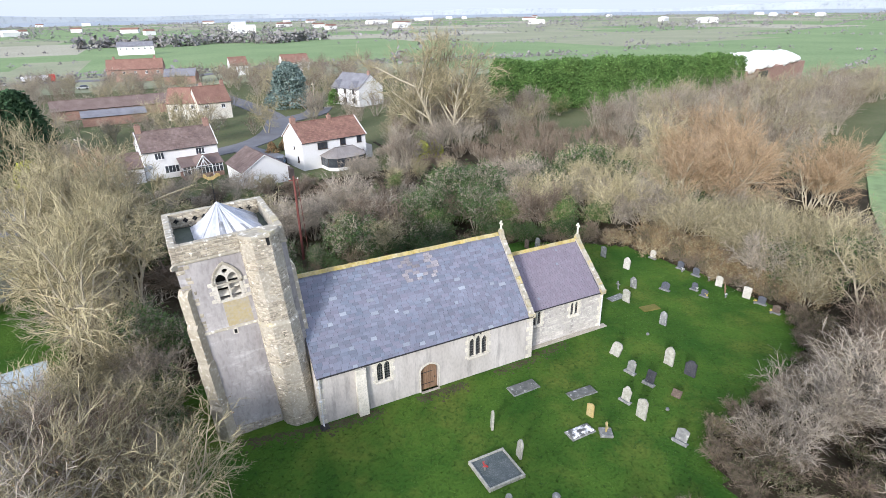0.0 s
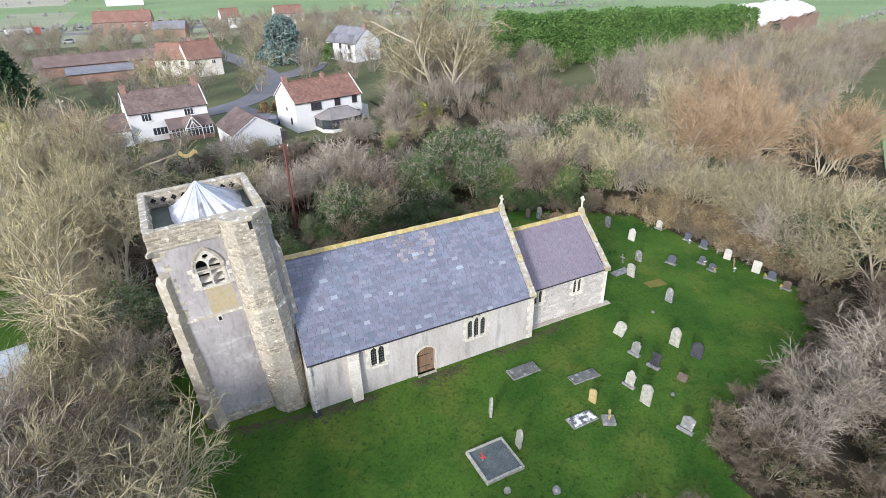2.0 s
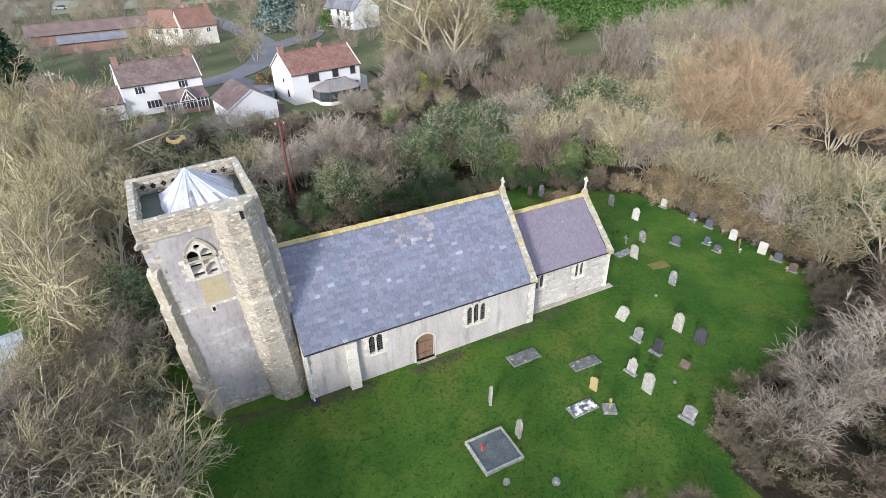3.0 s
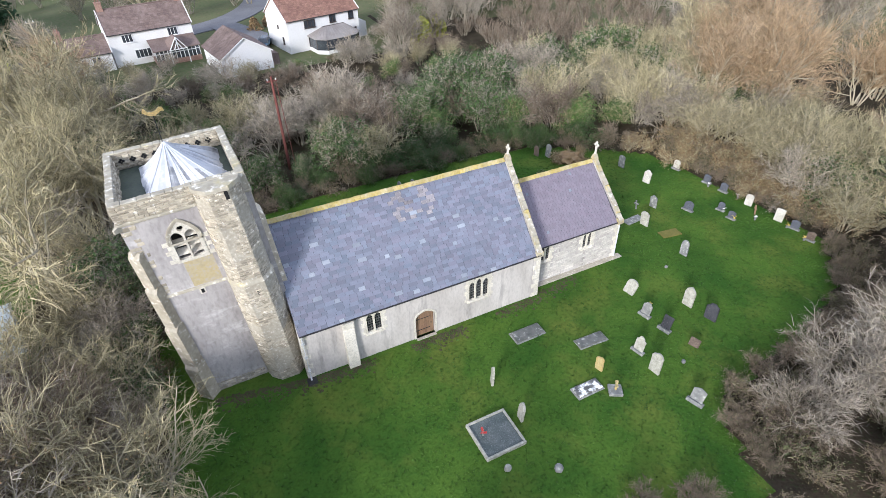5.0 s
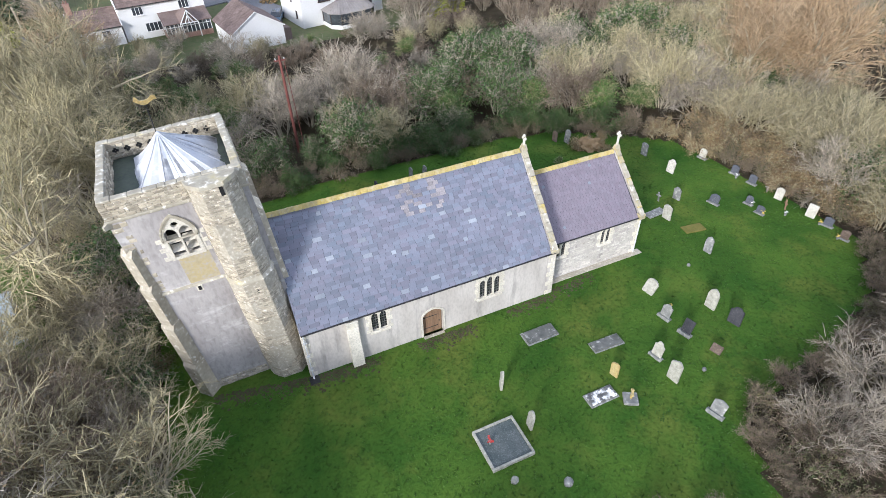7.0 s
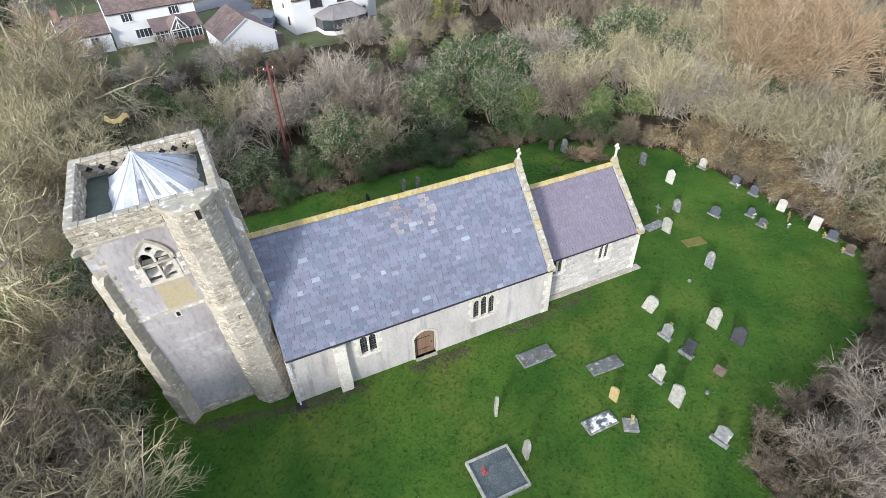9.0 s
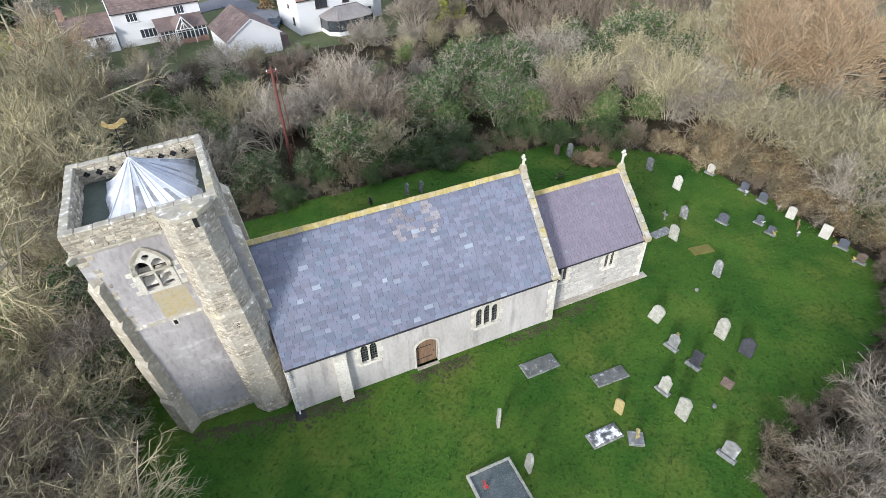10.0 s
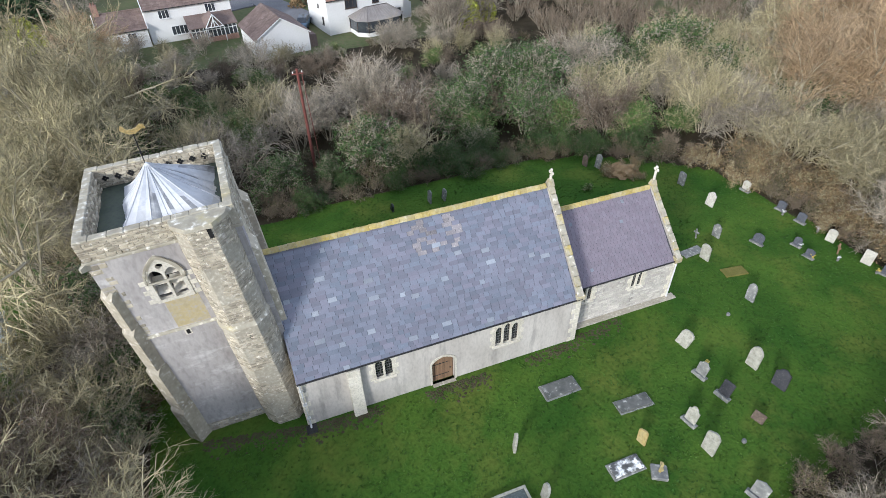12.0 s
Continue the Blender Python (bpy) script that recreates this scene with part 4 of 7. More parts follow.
H = [
    (36.0, 12.5, 0.75, 1.2, 0.14, "round", 1, -20, -6, 4, False, "grey round-topped headstone by the hedge"),
    (36.0, 8.9, 0.85, 1.25, 0.14, "shoulder", 6, -15, -8, 0, False, "clean white shouldered headstone in the grass"),
    (40.5, 9.5, 0.75, 0.95, 0.12, "round", 6, -20, -4, 0, True, "small white headstone on a plinth"),
    (40.9, 6.0, 0.75, 0.9, 0.12, "ogee", 7, -25, -6, 0, True, "polished grey headstone on a plinth"),
    (41.0, 4.1, 0.75, 0.9, 0.12, "ogee", 7, -25, -6, 0, True, "polished grey headstone on a plinth"),
    (41.1, 1.4, 0.74, 1.05, 0.12, "round", 6, -30, -6, 0, False, "cream round-topped headstone under the hedge"),
    (41.2, -1.6, 0.8, 1.15, 0.12, "square", 6, -30, -6, 0, False, "cream square headstone under the hedge"),
    (41.3, -3.1, 0.75, 0.85, 0.12, "ogee", 7, -30, -6, 0, True, "grey headstone with flowers in front"),
    (40.9, -4.8, 0.7, 0.85, 0.12, "ogee", 4, -30, -6, 0, True, "reddish headstone with flowers in front"),
    (30.6, 3.3, 0.85, 1.25, 0.15, "round", 0, -20, -10, 8, False, "lichened round-topped headstone beside the chancel"),
    (33.4, 5.2, 0.75, 1.1, 0.14, "shoulder", 1, -20, -6, 6, False, "weathered grey headstone beside the chancel"),
    (35.7, 3.3, 0.9, 0.85, 0.14, "round", 7, -25, -18, 0, True, "low dark polished headstone with flowers"),
    (30.4, -1.4, 0.7, 1.2, 0.16, "point", 1, -35, -45, 14, False, "dark grey headstone leaning far back"),
    (23.4, -2.9, 0.95, 1.15, 0.16, "point", 0, -20, -28, -6, False, "broad pale headstone leaning back"),
    (22.8, -5.3, 0.75, 1.05, 0.10, "shoulder", 1, -25, -20, 0, True, "grey shouldered headstone on a plinth"),
    (26.2, -5.9, 0.85, 1.45, 0.15, "point", 0, -20, -14, 4, False, "tall pale headstone with grey lichen"),
    (23.0, -7.0, 0.75, 1.05, 0.10, "square", 2, -25, -26, 0, True, "black polished headstone on a plinth"),
    (26.5, -7.7, 0.95, 1.15, 0.15, "shoulder", 2, -35, -35, 8, False, "dark shouldered headstone leaning back"),
    (20.0, -7.7, 0.75, 1.15, 0.10, "shoulder", 0, -25, -16, 0, True, "pale shouldered headstone on a plinth"),
    (23.6, -9.0, 0.75, 0.5, 0.10, "square", 4, -30, -40, 0, False, "low dark red stone tablet"),
    (19.7, -9.5, 0.85, 1.45, 0.15, "round", 0, -15, -10, 3, False, "tall headstone blotched with white lichen"),
    (16.7, -7.8, 0.6, 1.05, 0.13, "round", 3, -30, -10, 5, False, "small headstone orange with lichen"),
    (10.15, -5.6, 0.5, 1.35, 0.16, "point", 0, 40, -4, 4, False, "narrow pale pointed headstone"),
    (10.3, -8.6, 0.62, 1.2, 0.16, "point", 0, 10, -10, 3, False, "pale pointed headstone beside the grave plot"),
    (20.2, -12.4, 0.85, 0.95, 0.10, "ogee", 1, -35, -40, 0, True, "grey headstone tipped back on its plinth"),
    (38.2, 1.9, 0.62, 0.8, 0.12, "round", 7, -25, -10, 0, True, "small grey headstone with flowers on its plinth"),
    (37.9, 0.5, 0.68, 0.75, 0.12, "ogee", 7, -25, -10, 0, True, "small dark headstone with flowers on its plinth"),
    (30.8, 18.0, 0.75, 1.3, 0.13, "round", 1, -20, -8, 0, False, "grey round-topped headstone north of the church"),
    (29.9, 18.8, 0.7, 1.0, 0.13, "point", 4, -20, -10, 6, False, "dark headstone at the edge of the scrub"),
    (14.0, 18.6, 0.7, 1.1, 0.13, "round", 1, -10, -8, 4, False, "mossy headstone north of the nave"),
    (15.3, 18.5, 0.7, 1.1, 0.13, "round", 1, -10, -8, -4, False, "mossy headstone north of the nave"),
    (10.6, 18.7, 0.6, 0.6, 0.13, "round", 2, -10, -8, -4, False, "low dark headstone north of the nave"),
]
for x, y, w, hh, t, style, mi, yaw, tip, side, plinth, label in H:
    headstone(x, y, w * 0.92, hh, t, style, mi, -0.5 * yaw, -0.7 * tip, side, plinth, label, 3 if mi in (1, 2) and plinth else 0)


def ledger(x, y, lx, ly, yaw, mi, label, hgt=0.14):
    lg = thing("ledger_slab", label, "grave slab", pose(x, y, 0.0, 0, 0, yaw), "ledger slabs")
    part("slab", box(-lx / 2, lx / 2, -ly / 2, ly / 2, 0.02, hgt + 0.06, bevel=0.025), grave_m[mi], lg)
    part("kerb", box(-lx / 2 - 0.10, lx / 2 + 0.10, -ly / 2 - 0.10, ly / 2 + 0.10, -0.2, hgt - 0.04, bevel=0.03), grave_m[1], lg)


ledger(14.45, -3.05, 2.15, 0.95, 0, 8, "flat grey ledger slab in the grass")
ledger(30.3, 4.3, 1.9, 0.8, 5, 1, "dark mossy ledger slab beside the chancel", 0.06)
ledger(17.85, -5.55, 2.05, 0.75, -2, 8, "grey mottled ledger slab in the grass")
ledger(15.1, -8.70, 1.75, 0.75, 0, 5, "ledger slab covered in white lichen")
plot = thing("grave_plot", "double grave plot with stone kerb and grey gravel", "grave", pose(8.42, -8.95, 0, 0, 0, 0))
for a, b, c, d in ((-1.27, 1.27, -1.27, -1.14), (-1.27, 1.27, 1.14, 1.27), (-1.27, -1.14, -1.14, 1.14), (1.14, 1.27, -1.14, 1.14)):
    part("kerbstone", box(a, b, c, d, -0.2, 0.27, bevel=0.02), grave_m[0], plot)
part("gravel_bed", box(-1.14, 1.14, -1.14, 1.14, -0.1, 0.17), gravel_m, plot, "grey-green gravel")


def posy(x, y, mi, n=9, r=0.13, z=0.12, seed=0):
    rg = random.Random(seed)
    vs, fs = [], []
    ob = thing("flower_pot", ("pot of red flowers on a grave", "pot of yellow flowers on a grave", "pot of white flowers on a grave")[mi], "flowers", pose(x, y, z, 0, 0, 0), "grave flowers")
    part("pot", tube([(0, 0, -0.12), (0, 0, 0.12)], [0.07, 0.10], 8), grave_m[1], ob)
    for k in range(n):
        c = Vector((rg.gauss(0, r * 0.6), rg.gauss(0, r * 0.6), 0.16 + rg.random() * 0.16))
        for d in ((0.07, 0, 0.03), (0, 0.07, 0.03), (-0.07, 0, 0.03), (0, -0.07, 0.03)):
            i = len(vs)
            e = Vector(d)
            s = Vector((-e.y, e.x, 0)) * 0.5
            vs += [c, c + e + s, c + e - s]
            fs.append((i, i + 1, i + 2))
    part("blooms", mesh_of("blooms", vs, fs), flower_m[mi], ob)


for i, (x, y, m_) in enumerate([(7.75, -8.7, 0), (23.6, -4.9, 1), (20.6, -7.3, 1), (41.2, 2.6, 2), (38.2, 1.6, 2), (37.9, 0.2, 1), (40.9, -2.7, 1), (40.5, -4.6, 1), (36.2, 3.5, 1), (39.6, -0.6, 2), (40.5, 5.4, 2)]):
    posy(x, y, m_, seed=i, z=0.3 if i == 0 else 0.12)
cross = thing("grave_cross", "small stone cross on a mossy block, yellow with lichen", "cross", pose(16.5, -9.6, 0, 0, 0, 60))
part("block", box(-0.42, 0.42, -0.42, 0.42, -0.2, 0.22, bevel=0.04), grave_m[1], cross)
part("shaft", box(-0.07, 0.07, -0.06, 0.06, 0.22, 1.0, bevel=0.02), grave_m[3], cross)
part("arm", box(-0.25, 0.25, -0.055, 0.055, 0.62, 0.78, bevel=0.02), grave_m[3], cross)
for x, y, yaw in ((31.8, 5.6, 10), (40.3, 0.0, -30)):
    gc = thing("grave_cross", "small weathered grave cross", "cross", pose(x, y, 0, -6, 5, 90 + yaw))
    part("shaft", box(-0.06, 0.06, -0.05, 0.05, -0.2, 0.95, bevel=0.015), grave_m[1] if yaw > 0 else oak_m, gc)
    part("arm", box(-0.24, 0.24, -0.045, 0.045, 0.55, 0.68, bevel=0.015), grave_m[1] if yaw > 0 else oak_m, gc)
for x, y, s, lb in ((7.95, -11.05, 0.2, "small white marker stone in the grass"), (10.4, -12.3, 0.24, "broken mossy footstone in the grass"), (21.9, -9.8, 0.14, "small pale stone in the grass"), (28.0, -2.0, 0.14, "small dark vase in the grass")):
    bm = bmesh.new()
    bmesh.ops.create_icosphere(bm, subdivisions=2, radius=s)
    for v in bm.verts:
        v.co = Vector((v.co.x * 1.3, v.co.y, max(v.co.z * 0.9, -0.1))) * (1 + 0.25 * noise.noise(v.co * 5))
    solid("marker_stone", bm, grave_m[0 if x < 9 else 1], lb, "stone", pose(x, y, 0.1, 10, 0, 30), "marker stones")
# sunken old plot and the mound of cut brambles
old = mat("dead_yellow_grass", (0.13, 0.125, 0.025), (0.20, 0.17, 0.05), 1.5, 9, (0.07, 0.09, 0.02), 0.6, 0.52, rough=0.95, bump=0.8)
solid("old_grave_kerb", box(-0.9, 0.9, -0.45, 0.45, -0.2, 0.09, bevel=0.02), old, "sunken grave outline with dead yellow grass", "grave", pose(31.6, 1.3, 0.03, 0, 0, -8))
bm = bmesh.new()
bmesh.ops.create_icosphere(bm, subdivisions=3, radius=1)
for v in bm.verts:
    v.co = Vector((v.co.x * 1.35, v.co.y * 1.0, max(v.co.z, -0.1) * 0.85)) * (1 + 0.5 * noise.noise(v.co * 2.5) + 0.2 * noise.noise(v.co * 7))
solid("earth_mound", bm, brownleaf_m, "rusty mound of cut brambles and earth behind the chancel", "mound", pose(32.2, 16.0, 0.05, 0, 0, -20))
# crumbs of bare earth and dead leaves at the foot of the walls
rg = random.Random(17)
vs, fs = [], []
for x0, y0, x1, y1, n in ((-5.6, 0.9, 0.2, -0.3, 420), (0.3, -0.35, 4.2, -0.45, 380), (6.9, -0.6, 10.8, -0.6, 340), (13.5, -0.45, 17.4, -0.35, 220), (17.4, -0.1, 21, 0.3, 160)):
    for _ in range(n):
        t = rg.random()
        x, y = x0 + (x1 - x0) * t + rg.gauss(0, 0.1), y0 + (y1 - y0) * t - abs(rg.gauss(0, 0.45)) + 0.25
        r, z, i = rg.uniform(0.05, 0.16), ground_z(x, y), len(vs)
        k = rg.randint(5, 7)
        vs += [(x + r * rg.uniform(0.6, 1.2) * math.cos(6.283 * q / k), y + r * rg.uniform(0.6, 1.2) * math.sin(6.283 * q / k), z - 0.01) for q in range(k)] + [(x, y, z + r * 0.22)]
        fs += [(i + q, i + (q + 1) % k, i + k) for q in range(k)]
tagged(part("soil_crumbs", mesh_of("soil_crumbs", vs, fs), soil_m, None), "bare weedy earth along the church wall", "soil", kind="stuff")


# ---- trees and scrub ----
class Wood:
    """Gathers tapering three-sided twigs and limbs."""
    def __init__(self, seed):
        self.rg, self.v, self.f, self.tw_v, self.tw_f = random.Random(seed), [], [], [], []
        self.tips = []

    def limb(self, p, d, length, r0, r1, segs, wander, lift, fine):
        vs, fs = (self.tw_v, self.tw_f) if fine else (self.v, self.f)
        rg, pts = self.rg, [p.copy()]
        d = d.normalized()
        sides = 3 if fine else 4
        rings = []
        for s in range(segs + 1):
            t = s / segs
            r = r0 + (r1 - r0) * t
            a = Vector((0, 0, 1)) if abs(d.z) < 0.9 else Vector((1, 0, 0))
            e1 = d.cross(a).normalized()
            e2 = d.cross(e1)
            if s == segs and fine:
                rings.append([len(vs)])
                vs.append(p.copy())
            else:
                rings.append(list(range(len(vs), len(vs) + sides)))
                for k in range(sides):
                    q = 2 * math.pi * k / sides
                    vs.append(p + (e1 * math.cos(q) + e2 * math.sin(q)) * r)
            if s < segs:
                d = (d + Vector((rg.gauss(0, wander), rg.gauss(0, wander), rg.gauss(0, wander) + lift))).normalized()
                p = p + d * (length / segs)
                pts.append(p.copy())
        for a, b in zip(rings, rings[1:]):
            for k in range(len(a)):
                if len(b) == 1:
                    fs.append((a[k], a[(k + 1) % sides], b[0]))
                else:
                    fs.append((a[k], a[(k + 1) % sides], b[(k + 1) % sides], b[k]))
        return pts, d

    def spread(self, d, ang):
        rg = self.rg
        a = Vector((rg.gauss(0, 1), rg.gauss(0, 1), rg.gauss(0, 1)))
        side = (a - d * a.dot(d)).normalized()
        return (d * math.cos(ang) + side * math.sin(ang)).normalized()

    def grow(self, p, d, length, r, level, plan):
        n, ang, ratio, segs, wander, lift = plan[level]
        last = level == len(plan) - 1
        if last:
            # the finest twigs are bent, flat slivers
            rg, i = self.rg, len(self.tw_v)
            w = d.cross(Vector((rg.gauss(0, 1), rg.gauss(0, 1), rg.gauss(0, 1)))).normalized() * 0.0145
            bend = Vector((rg.gauss(0, 1), rg.gauss(0, 1), rg.gauss(0.3, 1))) * length * 0.14
            mid, q = p + d * length * 0.55 + bend, p + d * length * 1.15 - bend * 0.5
            self.tw_v += [p - w, p + w, mid + w * 0.8, mid - w * 0.8, q]
            self.tw_f += [(i, i + 1, i + 2, i + 3), (i + 3, i + 2, i + 4)]
            self.tips.append(q)
            return
        pts, _ = self.limb(p, d, length, r, r * 0.5, segs, wander, lift, level >= 2 or last)
        k = self.rg.randint(max(1, n - 1), n + 1)
        for i in range(k):
            t = 0.25 + 0.75 * (i + self.rg.random()) / k
            x = min(t * segs, segs - 0.001)
            q = pts[int(x)].lerp(pts[int(x) + 1], x - int(x))
            dd = (pts[int(x) + 1] - pts[int(x)]).normalized()
            self.grow(q, self.spread(dd, self.rg.gauss(ang, 0.16)), length * ratio * self.rg.uniform(0.7, 1.2), max(r * 0.5, 0.021), level + 1, plan)


def leaf_mesh(name, pts, rg, size, per, scatter, material):
    vs, fs = [], []
    for p in pts:
        for _ in range(per):
            c = p + Vector((rg.gauss(0, scatter), rg.gauss(0, scatter), rg.gauss(0, scatter * 0.8)))
            a = Vector((rg.gauss(0, 1), rg.gauss(0, 1), rg.gauss(0, 0.6))).normalized()
            b = a.cross(Vector((rg.gauss(0, 1), rg.gauss(0, 1), rg.gauss(0, 1)))).normalized()
            s = size * rg.uniform(0.6, 1.4)
            i = len(vs)
            vs += [c - a * s, c + b * s * 0.55, c + a * s, c - b * s * 0.55]
            fs.append((i, i + 1, i + 2, i + 3))
    return mesh_of(name, vs, fs, material)


def bare_tree(name, seed, height, stems, plan, wood_m, twigs_m, label, category, spread=0.5, r=0.16, leaves=None):
    w = Wood(seed)
    for s in range(stems):
        a = 2 * math.pi * (s + w.rg.random() * 0.7) / stems
        tilt = 0.06 if stems == 1 else spread * w.rg.uniform(0.2, 1.2)
        d = Vector((math.cos(a) * math.sin(tilt), math.sin(a) * math.sin(tilt), math.cos(tilt)))
        w.grow(Vector((math.cos(a) * 0.3 * (stems > 1), math.sin(a) * 0.3 * (stems > 1), -0.2)), d, height * w.rg.uniform(0.5, 0.62), r, 0, plan)
    ob = thing(name, label, category, pose(0, 0, -60))
    part("trunk", mesh_of("trunk", w.v, w.f), wood_m, ob)
    part("crown", mesh_of("crown", w.tw_v, w.tw_f), twigs_m, ob, "crown of fine bare twigs")
    if leaves:
        size, per, scatter, m_, share = leaves
        tips = w.tips[:]
        w.rg.shuffle(tips)
        part("leaves", leaf_mesh("leaves", tips[:int(len(tips) * share)], w.rg, size, per, scatter, m_), m_, ob)
    return ob


TREE_PLAN = [(8, 0.75, 0.64, 5, 0.08, 0.04), (6, 0.7, 0.56, 3, 0.13, 0.05), (6, 0.7, 0.55, 2, 0.18, 0.05), (7, 0.6, 0.55, 1, 0.2, 0.05), (0, 0, 0, 1, 0, 0)]
SHRUB_PLAN = [(7, 0.6, 0.58, 4, 0.12, 0.02), (6, 0.68, 0.55, 2, 0.2, 0.03), (8, 0.65, 0.6, 2, 0.2, 0.04), (0, 0, 0, 1, 0, 0)]
BUSH_PLAN = [(5, 0.7, 0.58, 3, 0.15, 0.01), (5, 0.75, 0.58, 1, 0.2, 0.03), (8, 0.75, 0.6, 1, 0.22, 0.04), (0, 0, 0, 1, 0, 0)]
WILLOW_PLAN = [(8, 0.6, 0.62, 5, 0.09, 0.03), (7, 0.6, 0.55, 3, 0.14, 0.05), (13, 0.6, 0.52, 1, 0.16, 0.06), (0, 0, 0, 1, 0, 0)]
protos = {
    "ash": [bare_tree("bare_tree", 10 + i, 9.5, 2, TREE_PLAN, pale_bark_m, olive_m, "leafless ash tree with pale lichened limbs", "tree", 0.5, 0.15) for i in range(2)],
    "scrub": [bare_tree("bare_shrub", 20 + i, 6.2, 9, SHRUB_PLAN, bark_m, twig_m, "leafless grey-brown thicket shrub", "shrub", 0.62, 0.06) for i in range(3)],
    "olive": [bare_tree("bare_shrub", 30 + i, 6.4, 9, SHRUB_PLAN, pale_bark_m, olive_m, "leafless olive-lichened hawthorn thicket", "shrub", 0.62, 0.06) for i in range(2)],
    "mauve": [bare_tree("bare_shrub", 40 + i, 5.5, 10, SHRUB_PLAN, bark_m, mauve_m, "leafless mauve-brown blackthorn thicket", "shrub", 0.6, 0.05) for i in range(2)],
    "willow": [bare_tree("willow_tree", 50 + i, 9.0, 7, WILLOW_PLAN, pale_bark_m, orange_m, "bare willow with dense orange twigs", "tree", 0.62, 0.11) for i in range(2)],
    "ivy": [bare_tree("ivy_shrub", 60 + i, 5.0, 8, SHRUB_PLAN, bark_m, twig_m, "shrub smothered in dark green ivy", "shrub", 0.5, 0.06, (0.10, 3, 0.25, ivy_m, 0.6)) for i in range(2)],
    "brightivy": [bare_tree("ivy_shrub", 70, 4.6, 7, SHRUB_PLAN, bark_m, olive_m, "shrub hung with bright green ivy", "shrub", 0.4, 0.06, (0.10, 3, 0.24, bright_ivy_m, 0.6))],
    "bramble": [bare_tree("bramble_bush", 80 + i, 2.6, 8, BUSH_PLAN, bark_m, mauve_m, "low bramble bush with dull winter leaves", "bush", 0.95, 0.03, (0.065, 2, 0.2, bramble_m, 0.5)) for i in range(2)],
    "bracken": [bare_tree("bramble_bush", 84, 2.7, 9, BUSH_PLAN, bark_m, olive_m, "rusty dead bracken and bramble bush", "bush", 0.7, 0.03, (0.06, 4, 0.24, brownleaf_m, 0.6))],
    "ivybush": [bare_tree("ivy_bush", 86, 3.2, 9, BUSH_PLAN, bark_m, mauve_m, "dense rounded bush covered in dark ivy leaves", "bush", 0.85, 0.03, (0.085, 5, 0.24, ivy_m, 0.7))],
    "brownbush": [bare_tree("bare_shrub", 90, 4.0, 10, SHRUB_PLAN, mauve_m, mauve_m, "dense brown thicket with a few dead leaves", "bush", 0.75, 0.045, (0.07, 1, 0.16, bramble_m, 0.3))],
    "beech": [bare_tree("bare_tree", 95, 8.5, 4, SHRUB_PLAN, bark_m, twig_m, "tree with clusters of dead brown leaves", "tree", 0.5, 0.10, (0.06, 1, 0.12, brownleaf_m, 0.25))],
    "budding": [bare_tree("bare_tree", 96 + i, 8.0, 6, SHRUB_PLAN, pale_bark_m, olive_m, "bare tree with pale stems and clusters of rusty seed heads", "tree", 0.6, 0.08, (0.055, 2, 0.07, brownleaf_m, 0.10)) for i in range(2)],
    "reed": [bare_tree("bare_shrub", 99, 3.4, 16, [(5, 0.35, 0.7, 2, 0.06, 0.05), (9, 0.4, 0.6, 1, 0.1, 0.08), (0, 0, 0, 1, 0, 0)], bark_m, mauve_m, "stand of tall dead reeds and brambles", "reeds", 0.6, 0.03)],
}
protos["far"] = [bare_tree("bare_tree", 110 + i, 7.5, 6, [(6, 0.65, 0.62, 3, 0.12, 0.03), (14, 0.7, 0.6, 1, 0.16, 0.04), (0, 0, 0, 1, 0, 0)], bark_m, mm_, "leafless grey-brown tree beyond the churchyard", "tree", 0.6, 0.10) for i, mm_ in enumerate((twig_m, olive_m, mauve_m))]
used = set()


def plant(kind, x, y, s=1.0, seed=0, sz=None):
    rg = random.Random(seed * 7919 + int(x * 13) + int(y * 131))
    src = protos[kind][rg.randrange(len(protos[kind]))]
    m = pose(x, y, -0.05, 0, 0, rg.uniform(0, 360)) @ Matrix.Diagonal((s, s, (sz or s) * rg.uniform(0.9, 1.1), 1))
    if src.name not in used:
        used.add(src.name)
        src.matrix_basis = m
        return src
    c = copy_thing(src, m)
    return c


def thicket(poly, step, kinds, smin, smax, seed, avoid=lambda x, y: False):
    """Plants a thicket over a plan polygon, on a jittered grid."""
    rg = random.Random(seed)
    xs, ys = [p[0] for p in poly], [p[1] for p in poly]
    y = min(ys)
    while y < max(ys):
        x = min(xs)
        while x < max(xs):
            px, py = x + rg.uniform(-0.45, 0.45) * step, y + rg.uniform(-0.45, 0.45) * step
            if inside(px, py, poly) and not avoid(px, py):
                plant(rg.choice(kinds), px, py, rg.uniform(smin, smax), seed)
            x += step
        y += step


far_v, far_f, far_k = [], [], []


def far_wood(poly, step, smin, smax, seed, avoid=lambda x, y: False):
    """Trees too far off to count, gathered into one mesh."""
    rg = random.Random(seed)
    xs, ys = [p[0] for p in poly], [p[1] for p in poly]
    y = min(ys)
    while y < max(ys):
        x = min(xs)
        while x < max(xs):
            px, py = x + rg.uniform(-0.45, 0.45) * step, y + rg.uniform(-0.45, 0.45) * step
            if inside(px, py, poly) and not avoid(px, py):
                src, s = rg.randrange(3), rg.uniform(smin, smax)
                m = pose(px, py, -0.05, 0, 0, rg.uniform(0, 360)) @ Matrix.Scale(s, 4)
                for ob in protos["far"][src].children:
                    i, k = len(far_v), 3 if ob.name.startswith("trunk") else src
                    far_v.extend([m @ v.co for v in ob.data.vertices])
                    for p in ob.data.polygons:
                        far_f.append([i + q for q in p.vertices])
                        far_k.append(k)
            x += step
        y += step


